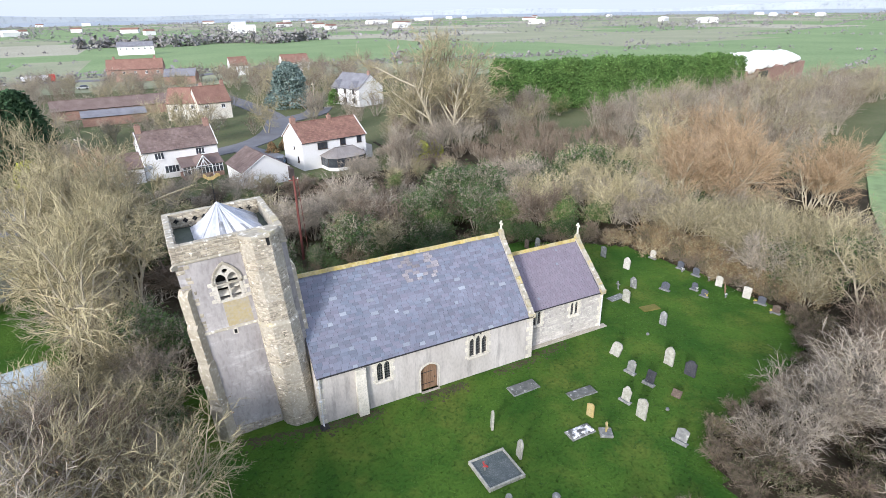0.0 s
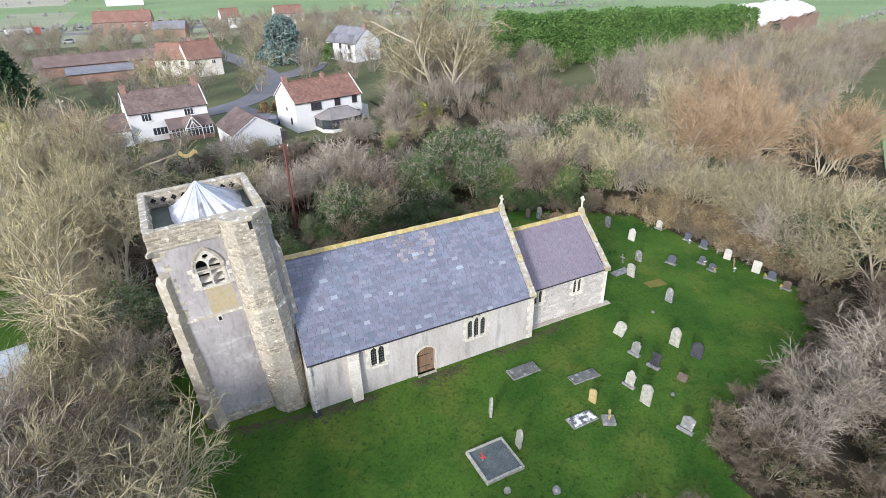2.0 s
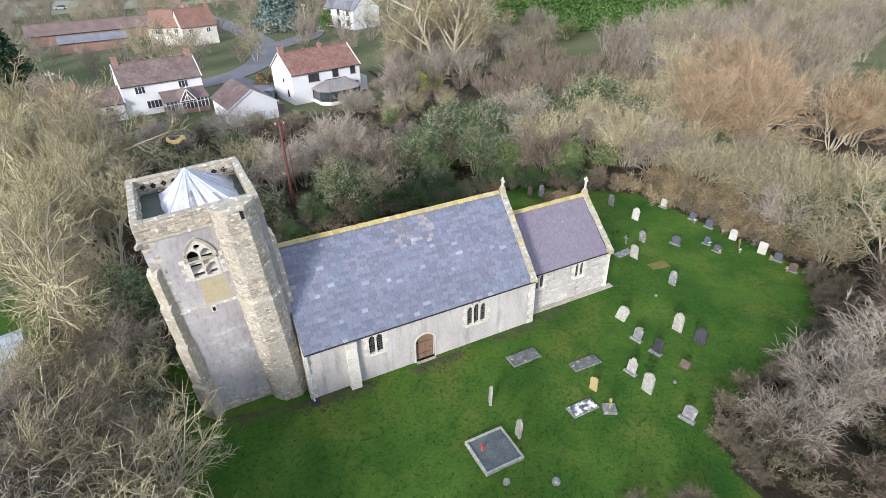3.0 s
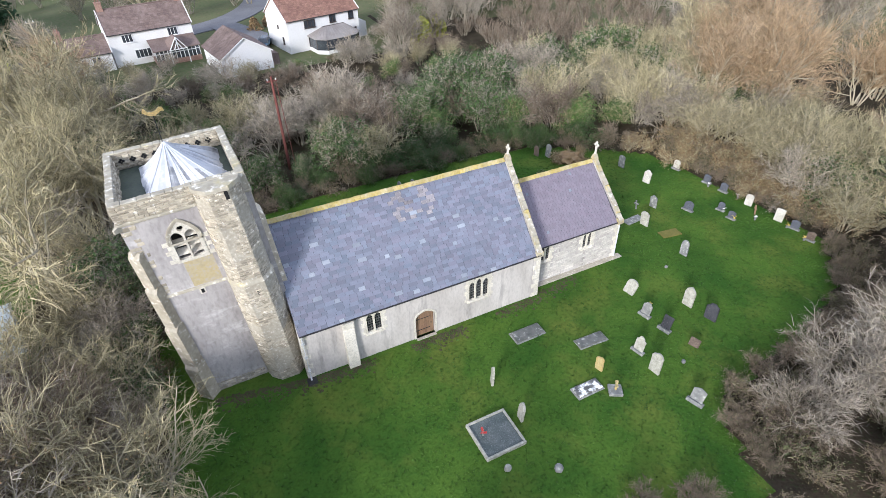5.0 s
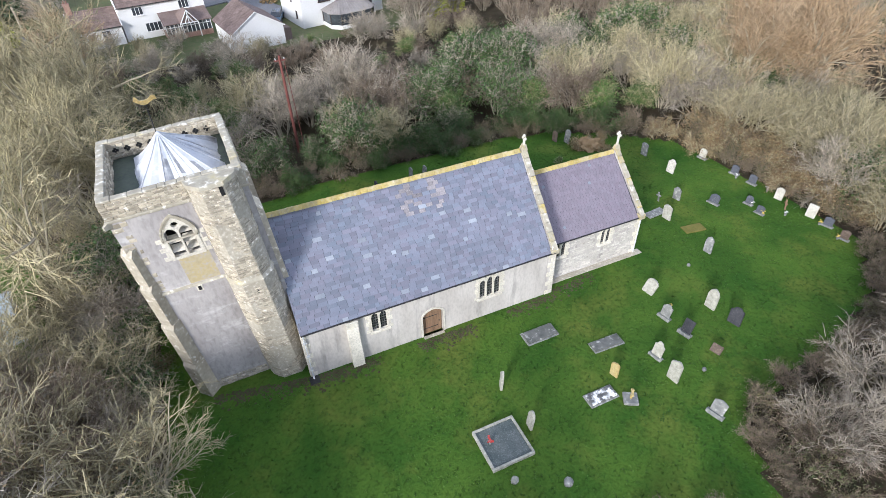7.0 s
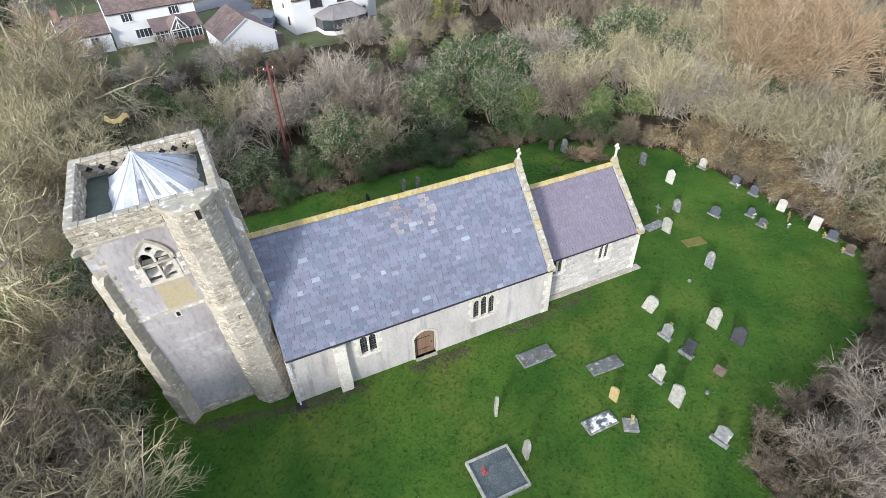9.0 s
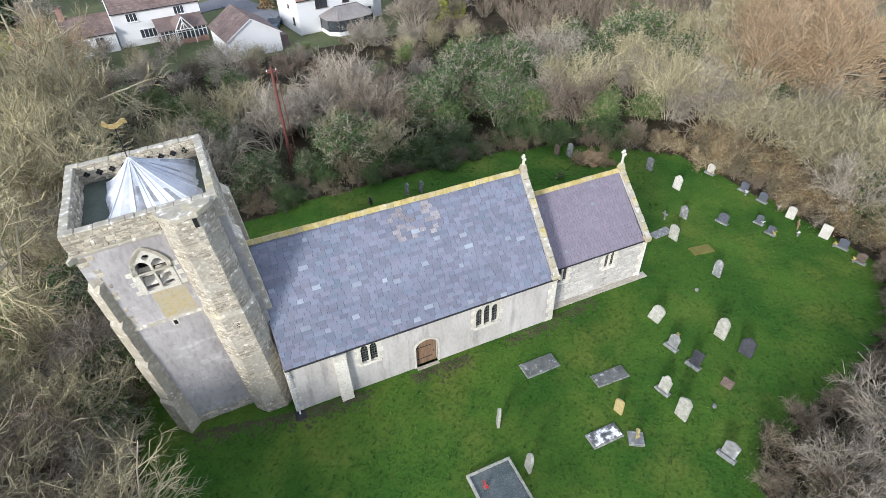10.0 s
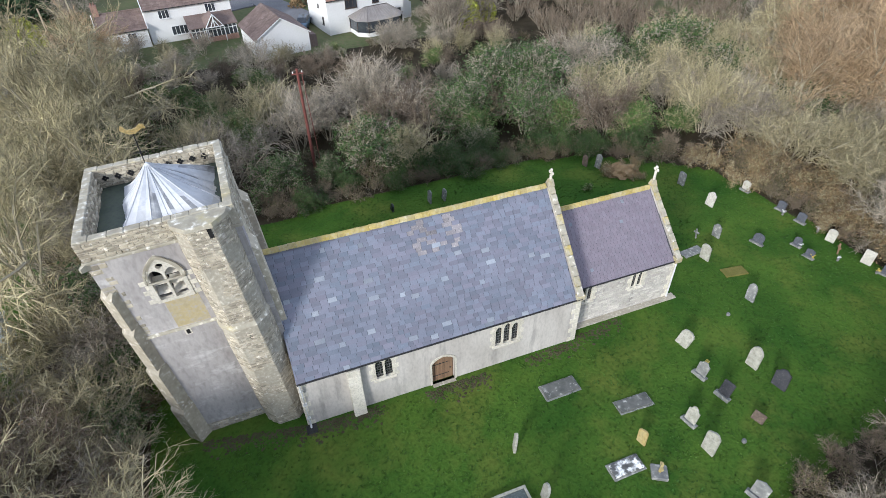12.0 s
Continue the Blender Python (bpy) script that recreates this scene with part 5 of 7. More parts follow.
# west side, between the tower and the lane; the gardens beyond lie open
garden_view = lambda x, y: 5 < y < 34 and x < -4.9 - 0.215 * (y + 30.5)
thicket([(-18.5, 8), (-13.2, 8), (-11, 20), (-8, 26), (-8, 38), (-15, 46), (-19, 46), (-19.5, 38), (-18.5, 15)], 4.0, ["ash", "scrub", "olive", "olive", "mauve", "ash", "ivy"], 0.95, 1.3, 1, garden_view)
thicket([(-24, -12), (-11.0, -14), (-11.5, -4), (-12.2, 2), (-13.2, 8), (-25, 9)], 3.4, ["olive", "scrub", "budding", "olive", "mauve", "scrub"], 1.0, 1.25, 2, garden_view)
for i, (k, x, y, s) in enumerate([("ivy", -9.7, 2.6, 0.62), ("olive", -10.0, 0.2, 0.72), ("ivy", -9.6, 6.6, 0.75), ("scrub", -10.2, 9.6, 0.85), ("ivy", -8.2, 12.0, 0.7), ("bramble", -9.0, 4.6, 0.75), ("scrub", -14.6, 12.0, 0.75), ("olive", -15.4, 17.0, 0.8), ("bramble", -16.8, 20.5, 1.0), ("olive", -17.0, 25.0, 0.75), ("bramble", -18.6, 29.0, 1.1), ("budding", -9.0, -6.3, 0.92), ("budding", -12.0, -9.0, 1.05), ("budding", -13.5, -4.5, 1.05), ("budding", -10.6, -12.0, 0.9), ("scrub", -10.4, -1.6, 0.8), ("olive", -11.6, 3.2, 0.9), ("scrub", -10.6, 6.8, 0.8), ("budding", -16.5, -8.5, 1.1), ("ash", -14, 15, 1.1), ("ash", -16.5, 20, 1.2), ("olive", -12.8, 10, 1.1), ("ash", -11.8, 23, 1.15), ("ivy", -10.2, 9.2, 0.7), ("ivy", -9.6, -4.6, 0.5), ("bramble", -8.8, -7.6, 0.8), ("bramble", -9.9, 4.5, 0.8),
                                   ("bramble", -9.6, 0.8, 0.7), ("brightivy", -15.5, 3, 0.9), ("ash", -2.6, -19.2, 0.78), ("beech", -14.5, -7, 1.25), ("olive", -13.2, -2.5, 1.15), ("scrub", -12.4, -12.5, 1.2), ("scrub", -16, 2, 1.2), ("olive", -14, 7, 1.1), ("ivy", -10.5, 14.5, 0.9), ("mauve", -10.6, -1.5, 0.8), ("ash", -16, 30, 1.2), ("ash", -20, 44, 1.2)]):
    if not garden_view(x, y):
        plant(k, x, y, s, 100 + i)
# north side, behind the church to the gardens
thicket([(-8, 24), (2, 25), (16, 25.2), (30, 24), (40, 18), (46, 22), (48, 42), (38, 44), (20, 40), (0, 38), (-8, 38)], 3.8, ["scrub", "mauve", "mauve", "ivy", "olive", "bramble", "ivy", "ivy", "scrub", "brightivy"], 0.82, 1.12, 3,
        lambda x, y: 2.5 < x < 9 and 24 < y < 31)
for i, (k, x, y, s) in enumerate([("ivy", 6.8, 25.2, 0.75), ("ivy", 10.5, 25.6, 0.9), ("ivy", 2.2, 25.0, 0.7), ("ivy", -1.6, 22.0, 0.6), ("olive", 14.5, 25.0, 0.75), ("brightivy", 22.5, 27.2, 0.95), ("ivy", 21, 25.6, 0.8), ("bramble", 18, 23.6, 0.9), ("bramble", 26, 23.4, 0.9),
                                   ("bramble", 30.5, 22.8, 0.9), ("bramble", 34.5, 20.2, 1.0), ("bramble", 38, 17.4, 1.0), ("bramble", 1.0, 22.6, 0.8), ("bramble", 5.5, 23.6, 0.8), ("bramble", 14, 23.6, 0.7), ("bramble", 6, 30, 0.9), ("bramble", 4, 27.4, 0.7),
                                   ("brightivy", -4, 40, 1.0), ("brightivy", 3, 46, 0.9), ("brightivy", -9, 47, 0.9)]):
    plant(k, x, y, s, 200 + i)
thicket([(-8, 39), (0, 39), (20, 41), (38, 45), (40, 56), (22, 59), (12, 57), (0, 58), (-12, 62), (-14, 56)], 4.2, ["scrub", "olive", "bramble", "scrub", "brightivy", "mauve"], 0.5, 0.72, 33)
# reed bed and brambles further back
thicket([(40, 50), (52, 40), (75, 42), (80, 58), (70, 74), (52, 66), (40, 60)], 4.4, ["reed", "reed", "reed", "bramble"], 0.9, 1.25, 4)
far_wood([(30, 56), (42, 60), (52, 68), (74, 76), (82, 92), (60, 100), (44, 92), (34, 78), (33, 66)], 4.6, 0.8, 1.15, 5)
for i, (k, x, y, s) in enumerate([("ash", 46, 72, 2.0), ("ash", 52, 76, 1.8), ("willow", 56, 84, 1.5), ("ash", 42, 78, 1.5), ("brightivy", 37, 66, 1.2), ("ash", 16, 105, 1.0), ("scrub", 84, 96, 1.3), ("brightivy", 88, 88, 1.3)]):
    plant(k, x, y, s, 300 + i)
# east side
thicket([(44.5, -6), (44.2, 4), (43.8, 12), (44, 20), (50, 40), (60, 40), (66, 24), (60, 10), (55, -4)], 3.2, ["olive", "scrub", "olive", "olive", "olive", "ivy"], 0.8, 1.1, 6)
thicket([(52, 8), (60, 12), (72, 22), (76, 34), (66, 36), (58, 30), (52, 20)], 5.0, ["willow", "scrub", "olive", "willow", "ash"], 0.8, 1.0, 7)
far_wood([(66, 34), (80, 30), (110, 42), (150, 60), (150, 76), (120, 80), (84, 72), (74, 50)], 5.6, 1.0, 1.5, 8)
for y in (-4.5, -1.5, 1, 3.5, 6, 8.5, 11, 13.5):
    plant("bracken", 44.9 + 0.4 * math.sin(y), y, 1.05, 400 + int(y * 3))
    plant("bramble", 44.4 + 0.5 * math.cos(y), y + 1.3, 1.1, 440 + int(y * 3))
    plant("brownbush", 46.0 + 0.6 * math.cos(y), y + 0.7, 0.8, 470 + int(y * 3))
thicket([(60, 8), (62, -4), (70, 6), (92, 20), (84, 26), (72, 20)], 5.0, ["willow", "far", "far"], 0.6, 0.85, 18)
# gardens and paddocks round the village
built = [(-14, 66, 34, 86), (-6, 128, 16, 148), (-34, 134, 6, 160), (38, 124, 64, 150), (24, 136, 38, 152), (-60, 84, -22, 112)]
clear = lambda x, y: any(a - 2 < x < c + 2 and b - 3 < y < d + 2 for a, b, c, d in built) or min((Vector((x, y)) - p).length for p in smooth_path(LANE, 3)) < 5.5
far_wood([(-60, 112), (-20, 96), (12, 104), (14, 130), (18, 160), (10, 240), (-70, 250), (-80, 160)], 9.5, 0.7, 1.25, 40, clear)
far_wood([(24, 100), (40, 96), (80, 106), (90, 160), (90, 250), (16, 250), (24, 160), (27, 125)], 9.0, 0.75, 1.35, 41, clear)
far_wood([(80, 30), (150, 50), (235, 84), (160, 88), (120, 76), (90, 60)], 8.0, 1.0, 1.5, 42)
far_wood([(70, 18), (100, 27), (150, 48), (200, 62), (150, 68), (110, 52), (80, 36)], 5.5, 0.9, 1.3, 43)
me = mesh_of("far_trees", far_v, far_f, twig_m, olive_m, mauve_m, bark_m)
me.polygons.foreach_set("material_index", far_k)
tagged(new("far_trees", me), "bare trees and thickets round the village", "trees", kind="stuff")
# south edge of the churchyard: thicket added out of view to shade the lawn
thicket([(-26, -17), (-12, -15.5), (-5, -20), (6, -21.5), (14, -22), (14, -28), (-26, -30)], 3.0, ["olive", "scrub", "brownbush", "mauve"], 0.7, 0.85, 12)
# south-east corner
thicket([(23.5, -15.5), (29, -14.6), (36, -12.8), (43, -8.5), (52, -6), (54, -24), (22.5, -25)], 2.7, ["brownbush", "brownbush", "scrub", "brownbush", "bramble", "mauve"], 0.75, 1.0, 9)
for i, (k, x, y, s) in enumerate([("ash", 46.5, -9.5, 1.0), ("ash", 45, -13, 0.9), ("bramble", 22, -16.3, 0.8), ("bramble", 22.4, -18.6, 0.9), ("bramble", 33, -12.4, 0.8), ("bramble", 38.5, -9.8, 0.8), ("brownbush", 23.6, -15.6, 0.75), ("brownbush", 12.6, -16.2, 0.62), ("brownbush", 15.5, -16.8, 0.6), ("bramble", 18.6, -19.6, 0.8), ("bramble", 9, -16.4, 0.7)]):
    plant(k, x, y, s, 500 + i)
for i, (k, x, y, s) in enumerate([("bracken", 33.4, 16.6, 0.5), ("bracken", 31.2, 16.6, 0.45), ("bracken", 33.0, 15.0, 0.35), ("brightivy", 27.7, 14.9, 0.2)]):
    plant(k, x, y, s, 600 + i)
# ragged fringe of brambles and bracken along the churchyard's edge
for e, ((x0, y0), (x1, y1)) in enumerate(zip(LAWN[5:-3], LAWN[6:-2])):
    d = Vector((x1 - x0, y1 - y0))
    nrm = Vector((d.y, -d.x)).normalized()
    north = y0 > 15
    for row in (0, 1):
        n_f = max(1, int(d.length / (1.7 if row == 0 else 2.3)))
        for k in range(n_f):
            frg = random.Random(e * 100 + row * 50 + k)
            p = Vector((x0, y0)) + d * ((k + frg.uniform(0.2, 0.8)) / n_f) + nrm * ((0.65 if x0 > 39 else 0.35) + 1.6 * row + frg.uniform(-0.3, 0.4))
            kind = frg.choice(["bramble", "bramble", "ivybush", "ivybush", "brownbush"] if north else ["bracken", "bramble", "bramble", "brownbush"] if x0 > 39 else ["brownbush", "brownbush", "bramble"])
            plant(kind, p.x, p.y, frg.uniform(0.62, 0.95) * (0.62 if kind == "brownbush" else 1.0) * (1.0 + 0.25 * row), 900 + k)


# ---- village ----
def rows_on_slope(p0, u, v, lu, lv, nu, nv, thick, rng, jitter=0.0, half=True):
    """Overlapping tiles or slates over a slope: p0 its lower corner, u along the eaves, v up the slope. Yields (corners, row, column)."""
    n = u.cross(v).normalized()
    for r in range(nv):
        off = 0.5 * (r % 2) * half
        for c in range(-1 if off else 0, nu):
            a0, a1 = max(0, (c + off) / nu), min(1, (c + off + 1) / nu)
            if a1 - a0 < 0.15 / nu:
                continue
            g = 0.006
            lo, hi = lv * r / nv - 0.02, lv * (r + 1) / nv + 0.05
            d = rng.uniform(0, jitter)
            q = [p0 + u * (lu * a0 + g) + v * (lo + d) + n * (thick * 1.5), p0 + u * (lu * a1 - g) + v * (lo + d) + n * (thick * 1.5 + rng.uniform(0, jitter * 0.3)),
                 p0 + u * (lu * a1 - g) + v * hi + n * 0.004, p0 + u * (lu * a0 + g) + v * hi + n * 0.004]
            low = [q[0] - n * thick, q[1] - n * thick]
            yield q + low, r, c


def tile_mesh(name, p0, u, v, lu, lv, nu, nv, thick, seed):
    rg = random.Random(seed)
    vs, fs = [], []
    for q, _, _ in rows_on_slope(p0, u, v, lu, lv, nu, nv, thick, rg, 0.02):
        i = len(vs)
        vs += q
        fs += [(i, i + 1, i + 2, i + 3), (i + 4, i + 5, i + 1, i), (i + 5, i + 2, i + 1), (i, i + 3, i + 4)]
    return mesh_of(name, vs, fs)


def casement(parent, x, y, z, w, h, m, panes=2, frame_mat=None, face=(0, -1)):
    """A window with frame, mullions, sill and dark panes, in the house's own axes, on the wall that faces `face`."""
    rot = Matrix.Translation((x, y, z)) @ Matrix.Rotation(math.atan2(face[0], -face[1]), 4, "Z")
    t, step = 0.07, w / panes
    cuts = [(-w / 2 + step * k + (t if k == 0 else 0.035), -w / 2 + step * (k + 1) - (t if k == panes - 1 else 0.035)) for k in range(panes)]
    fr = sheet([(-w / 2, 0), (w / 2, 0), (w / 2, h), (-w / 2, h)], [[(a, t), (b, t), (b, h - t), (a, h - t)] for a, b in cuts], 0.11, Matrix.Rotation(math.pi / 2, 4, "X"))
    fr.transform(rot)
    win = part("window", fr, frame_mat or upvc_m, parent)
    gl = box(-w / 2 + 0.03, w / 2 - 0.03, -0.015, 0.0, 0.03, h - 0.03)
    gl.transform(rot)
    part("pane", gl, pane_m, win)
    sl = box(-w / 2 - 0.08, w / 2 + 0.08, -0.13, 0.02, -0.07, 0.0)
    sl.transform(rot)
    part("sill", sl, frame_mat or upvc_m, win)


def gabled_house(name, label, m, L, D, eave, ridge, wall_m, roof_m, chimneys=(), front=(), west=(), east=(), tiles=True, over=0.25, frame_mat=None, category="house", seed=0):
    """A gabled house whose front lies along its own x axis at y = 0; windows as (x, z, w, h, panes)."""
    h = thing(name, label, category, m)
    body = extrude([(0, 0, -0.4), (0, D, -0.4), (0, D, eave), (0, D / 2, ridge - 0.12), (0, 0, eave)], (L, 0, 0))
    part("wall", body, wall_m, h)
    sl = math.hypot(D / 2 + over, (ridge - eave) * (1 + over / (D / 2)))
    drop = (ridge - eave) * over / (D / 2)
    roof = part("roof", extrude([(-0.15, -over, eave - drop), (-0.15, D / 2, ridge), (-0.15, D + over, eave - drop), (-0.15, D + over, eave - drop - 0.1), (-0.15, D / 2, ridge - 0.11), (-0.15, -over, eave - drop - 0.1)], (L + 0.3, 0, 0)), roof_m, h)
    if tiles:
        for side in (0, 1):
            p0 = Vector((-0.15, -over, eave - drop)) if side == 0 else Vector((L + 0.15, D + over, eave - drop))
            u = Vector((1, 0, 0)) if side == 0 else Vector((-1, 0, 0))
            v = Vector((0, D / 2 + over, ridge - eave + drop)) if side == 0 else Vector((0, -(D / 2 + over), ridge - eave + drop))
            ob = part("roof_tiles", tile_mesh("roof_tiles", p0, u, v.normalized(), L + 0.3, v.length, max(6, int(L / 0.45)), max(5, int(v.length / 0.42)), 0.025, seed + side), roof_m, roof)
            ob["kind"] = "stuff"
    part("ridge_tiles", tube([(-0.15, D / 2, ridge + 0.02), (L + 0.15, D / 2, ridge + 0.02)], 0.11, 6), roof_m, roof)
    for x, w, hh, mm in chimneys:
        ch = part("chimney", box(x - w / 2, x + w / 2, D / 2 - 0.35, D / 2 + 0.35, ridge - 0.9, ridge + hh, bevel=0.03), mm, roof)
        part("cap", box(x - w / 2 - 0.06, x + w / 2 + 0.06, D / 2 - 0.41, D / 2 + 0.41, ridge + hh - 0.14, ridge + hh + 0.004, bevel=0.02), mm, ch)
        for k in (-1, 1):
            part("chimney_pot", tube([(x + k * w * 0.22, D / 2, ridge + hh), (x + k * w * 0.22, D / 2, ridge + hh + 0.35)], [0.11, 0.09], 8), tile_m, roof)
    for x, z, w, hh, pn in front:
        casement(h, x, -0.03, z, w, hh, None, pn, frame_mat)
    for y, z, w, hh, pn in west:
        casement(h, -0.03, y, z, w, hh, None, pn, frame_mat, (-1, 0))
    for y, z, w, hh, pn in east:
        casement(h, L + 0.03, y, z, w, hh, None, pn, frame_mat, (1, 0))
    part("gutter", tube([(-0.1, -over - 0.05, eave - drop - 0.03), (L + 0.1, -over - 0.05, eave - drop - 0.03)], 0.06, 6), iron_m, h)
    return h


def verge(h, L, D, eave, ridge, mm):
    for x in (-0.18, L + 0.06):
        for s in (0, 1):
            y0, y1 = (-0.28, D / 2) if s == 0 else (D + 0.28, D / 2)
            part("verge_board", extrude([(x, y0, eave - 0.2), (x, y1, ridge), (x, y1, ridge + 0.13), (x, y0, eave - 0.05)], (0.12, 0, 0)), mm, h)


dark_frame = mat("dark_stained_frame", (0.05, 0.035, 0.03), (0.08, 0.06, 0.05), 2, 10, rough=0.5, bump=0)
# white house with the brown conservatory
M2 = pose(15.3, 66.6, 0, 0, 0, 11)
h2 = gabled_house("house", "white rendered house with a red-brown tiled roof", M2, 12.8, 8.2, 5.1, 7.9, white_m, tile_m, [(0.5, 0.9, 0.9, brick_m), (7.6, 0.6, 0.6, brick_m)],
                  [(3.9, 3.45, 1.9, 1.2, 3), (8.0, 3.6, 1.1, 1.2, 2), (11.4, 3.6, 0.95, 1.2, 1), (11.8, 0.9, 0.9, 1.3, 1)], [(2.0, 1.2, 0.5, 1.1, 1), (3.4, 3.4, 0.35, 0.5, 1)], [], frame_mat=dark_frame, seed=1)
verge(h2, 12.8, 8.2, 5.1, 7.9, white_m)
part("lean_to", hull([(12.8, 1.5, -0.4), (15.0, 1.5, -0.4), (12.8, 7, -0.4), (15.0, 7, -0.4), (12.8, 1.5, 3.3), (12.8, 7, 3.3), (15.0, 1.5, 2.3), (15.0, 7, 2.3)]), white_m, h2)
con = thing("conservatory", "octagonal conservatory with a brown glazed roof and dark frames", "conservatory", M2 @ pose(7.2, -2.2, 0))
part("base_wall", extrude([(-3.8, -0.6, -0.4), (-2.6, -1.9, -0.4), (2.6, -1.9, -0.4), (3.8, -0.6, -0.4), (3.8, 2.1, -0.4), (-3.8, 2.1, -0.4)], (0, 0, 1.0)), white_m, con)
ring_c = [(-3.8, 2.1), (-3.8, -0.6), (-2.6, -1.9), (-0.9, -2.1), (0.9, -2.1), (2.6, -1.9), (3.8, -0.6), (3.8, 2.1)]
for (x0, y0), (x1, y1) in zip(ring_c, ring_c[1:]):
    part("glazed_panel", hull([(x0 * 0.99, y0 * 0.99, 0.6), (x1 * 0.99, y1 * 0.99, 0.6), (x0 * 0.99, y0 * 0.99, 2.25), (x1 * 0.99, y1 * 0.99, 2.25), (x0 * 0.97, y0 * 0.97, 0.6), (x1 * 0.97, y1 * 0.97, 2.25)]), pane_m, con)
    part("post", tube([(x0, y0, 0.55), (x0, y0, 2.3)], 0.06, 4), dark_frame, con)
ap = [(-1.9, 0.6, 3.65), (1.9, 0.6, 3.65)]
eave_c = [(x * 1.06, y * 1.06, 2.28) for x, y in ring_c]
for i, (a, b) in enumerate(zip(eave_c, eave_c[1:])):
    n_strip = max(2, int((Vector(b) - Vector(a)).length / 0.6))
    for k in range(n_strip):
        p, q = Vector(a).lerp(Vector(b), k / n_strip), Vector(a).lerp(Vector(b), (k + 1) / n_strip)
        def top(pt):
            return Vector((max(-1.9, min(1.9, pt.x * 0.5)), 0.6, 3.65))
        tp, tq = top(p), top(q)
        part("roof_sheet", hull([p, q, tp, tq + Vector((0.002, 0, 0)), p - Vector((0, 0, 0.04)), q - Vector((0, 0, 0.04)), tp - Vector((0, 0, 0.04))]), polycarb_m, con)
        part("glazing_bar", tube([p + Vector((0, 0, 0.02)), tp + Vector((0, 0, 0.02))], 0.035, 4), polycarb_m, con)
part("ridge_bar", tube([ap[0], ap[1]], 0.07, 6), dark_frame, con)
# long white house
M1 = pose(-9.9, 73.6, 0, 0, 0, 8)
h1 = gabled_house("house", "long white rendered house with a brown tiled roof", M1, 12.2, 7.4, 5.0, 7.7, white_m, brown_tile_m, [(0.6, 0.9, 1.1, brick_m), (11.7, 0.9, 1.1, brick_m)],
                  [(2.6, 3.4, 1.5, 1.2, 3), (9.2, 3.4, 1.5, 1.2, 3), (4.2, 0.9, 2.3, 1.3, 4)], [], [], seed=5)
verge(h1, 12.2, 7.4, 5.0, 7.7, white_m)
annex = gabled_house("house", "low white annex with a brown tiled roof", M1 @ pose(-6.6, -0.6, 0), 6.4, 5.6, 2.8, 4.7, white_m, brown_tile_m, [(0.6, 0.8, 1.3, brick_m)], [(2.2, 0.9, 0.8, 1.3, 2), (4.2, 0.3, 1.2, 2.0, 2)], [], [], seed=9)
verge(annex, 6.4, 5.6, 2.8, 4.7, white_m)
sunroom = thing("sunroom", "sunroom with white frames, brick base and tiled roof", "conservatory", M1 @ pose(5.3, -3.4, 0))
part("base_wall", box(0, 6.6, 0, 3.3, -0.4, 0.75), brick_m, sunroom)
part("roof", hull([(-0.2, -0.2, 2.3), (6.8, -0.2, 2.3), (-0.2, 3.38, 3.3), (6.8, 3.38, 3.3), (-0.2, -0.2, 2.2), (6.8, -0.2, 2.2)]), brown_tile_m, sunroom)
for k in range(12):
    x = 0.05 + k * 0.59
    part("post", box(x - 0.05, x + 0.05, -0.02, 0.08, 0.75, 2.25), upvc_m, sunroom)
    if k < 11:
        part("pane", box(x + 0.05, x + 0.54, 0.02, 0.04, 0.75, 2.2), pane_m, sunroom)
part("transom", box(0, 6.6, -0.03, 0.09, 1.72, 1.80), upvc_m, sunroom)
gb = part("porch_gable", extrude([(2.2, -0.5, 2.2), (4.6, -0.5, 2.2), (3.4, -0.5, 3.9)], (0, 0.06, 0)), pane_m, sunroom)
for a, b in (((2.1, -0.55, 2.15), (3.4, -0.55, 3.98)), ((4.7, -0.55, 2.15), (3.4, -0.55, 3.98)), ((2.1, -0.55, 2.2), (4.7, -0.55, 2.2)), ((3.4, -0.55, 2.2), (3.4, -0.55, 3.9)), ((2.8, -0.55, 2.2), (3.4, -0.55, 3.3)), ((4.0, -0.55, 2.2), (3.4, -0.55, 3.3)), ((2.1, -0.5, 0), (2.1, -0.5, 2.2)), ((4.7, -0.5, 0), (4.7, -0.5, 2.2))):
    part("white_bar", tube([a, b], 0.07, 4), upvc_m, gb)
part("porch_roof", hull([(2.05, -0.5, 2.2), (3.4, -0.5, 4.0), (4.75, -0.5, 2.2), (2.05, 2.5, 2.9), (3.4, 2.0, 3.9), (4.75, 2.5, 2.9)]), brown_tile_m, sunroom)
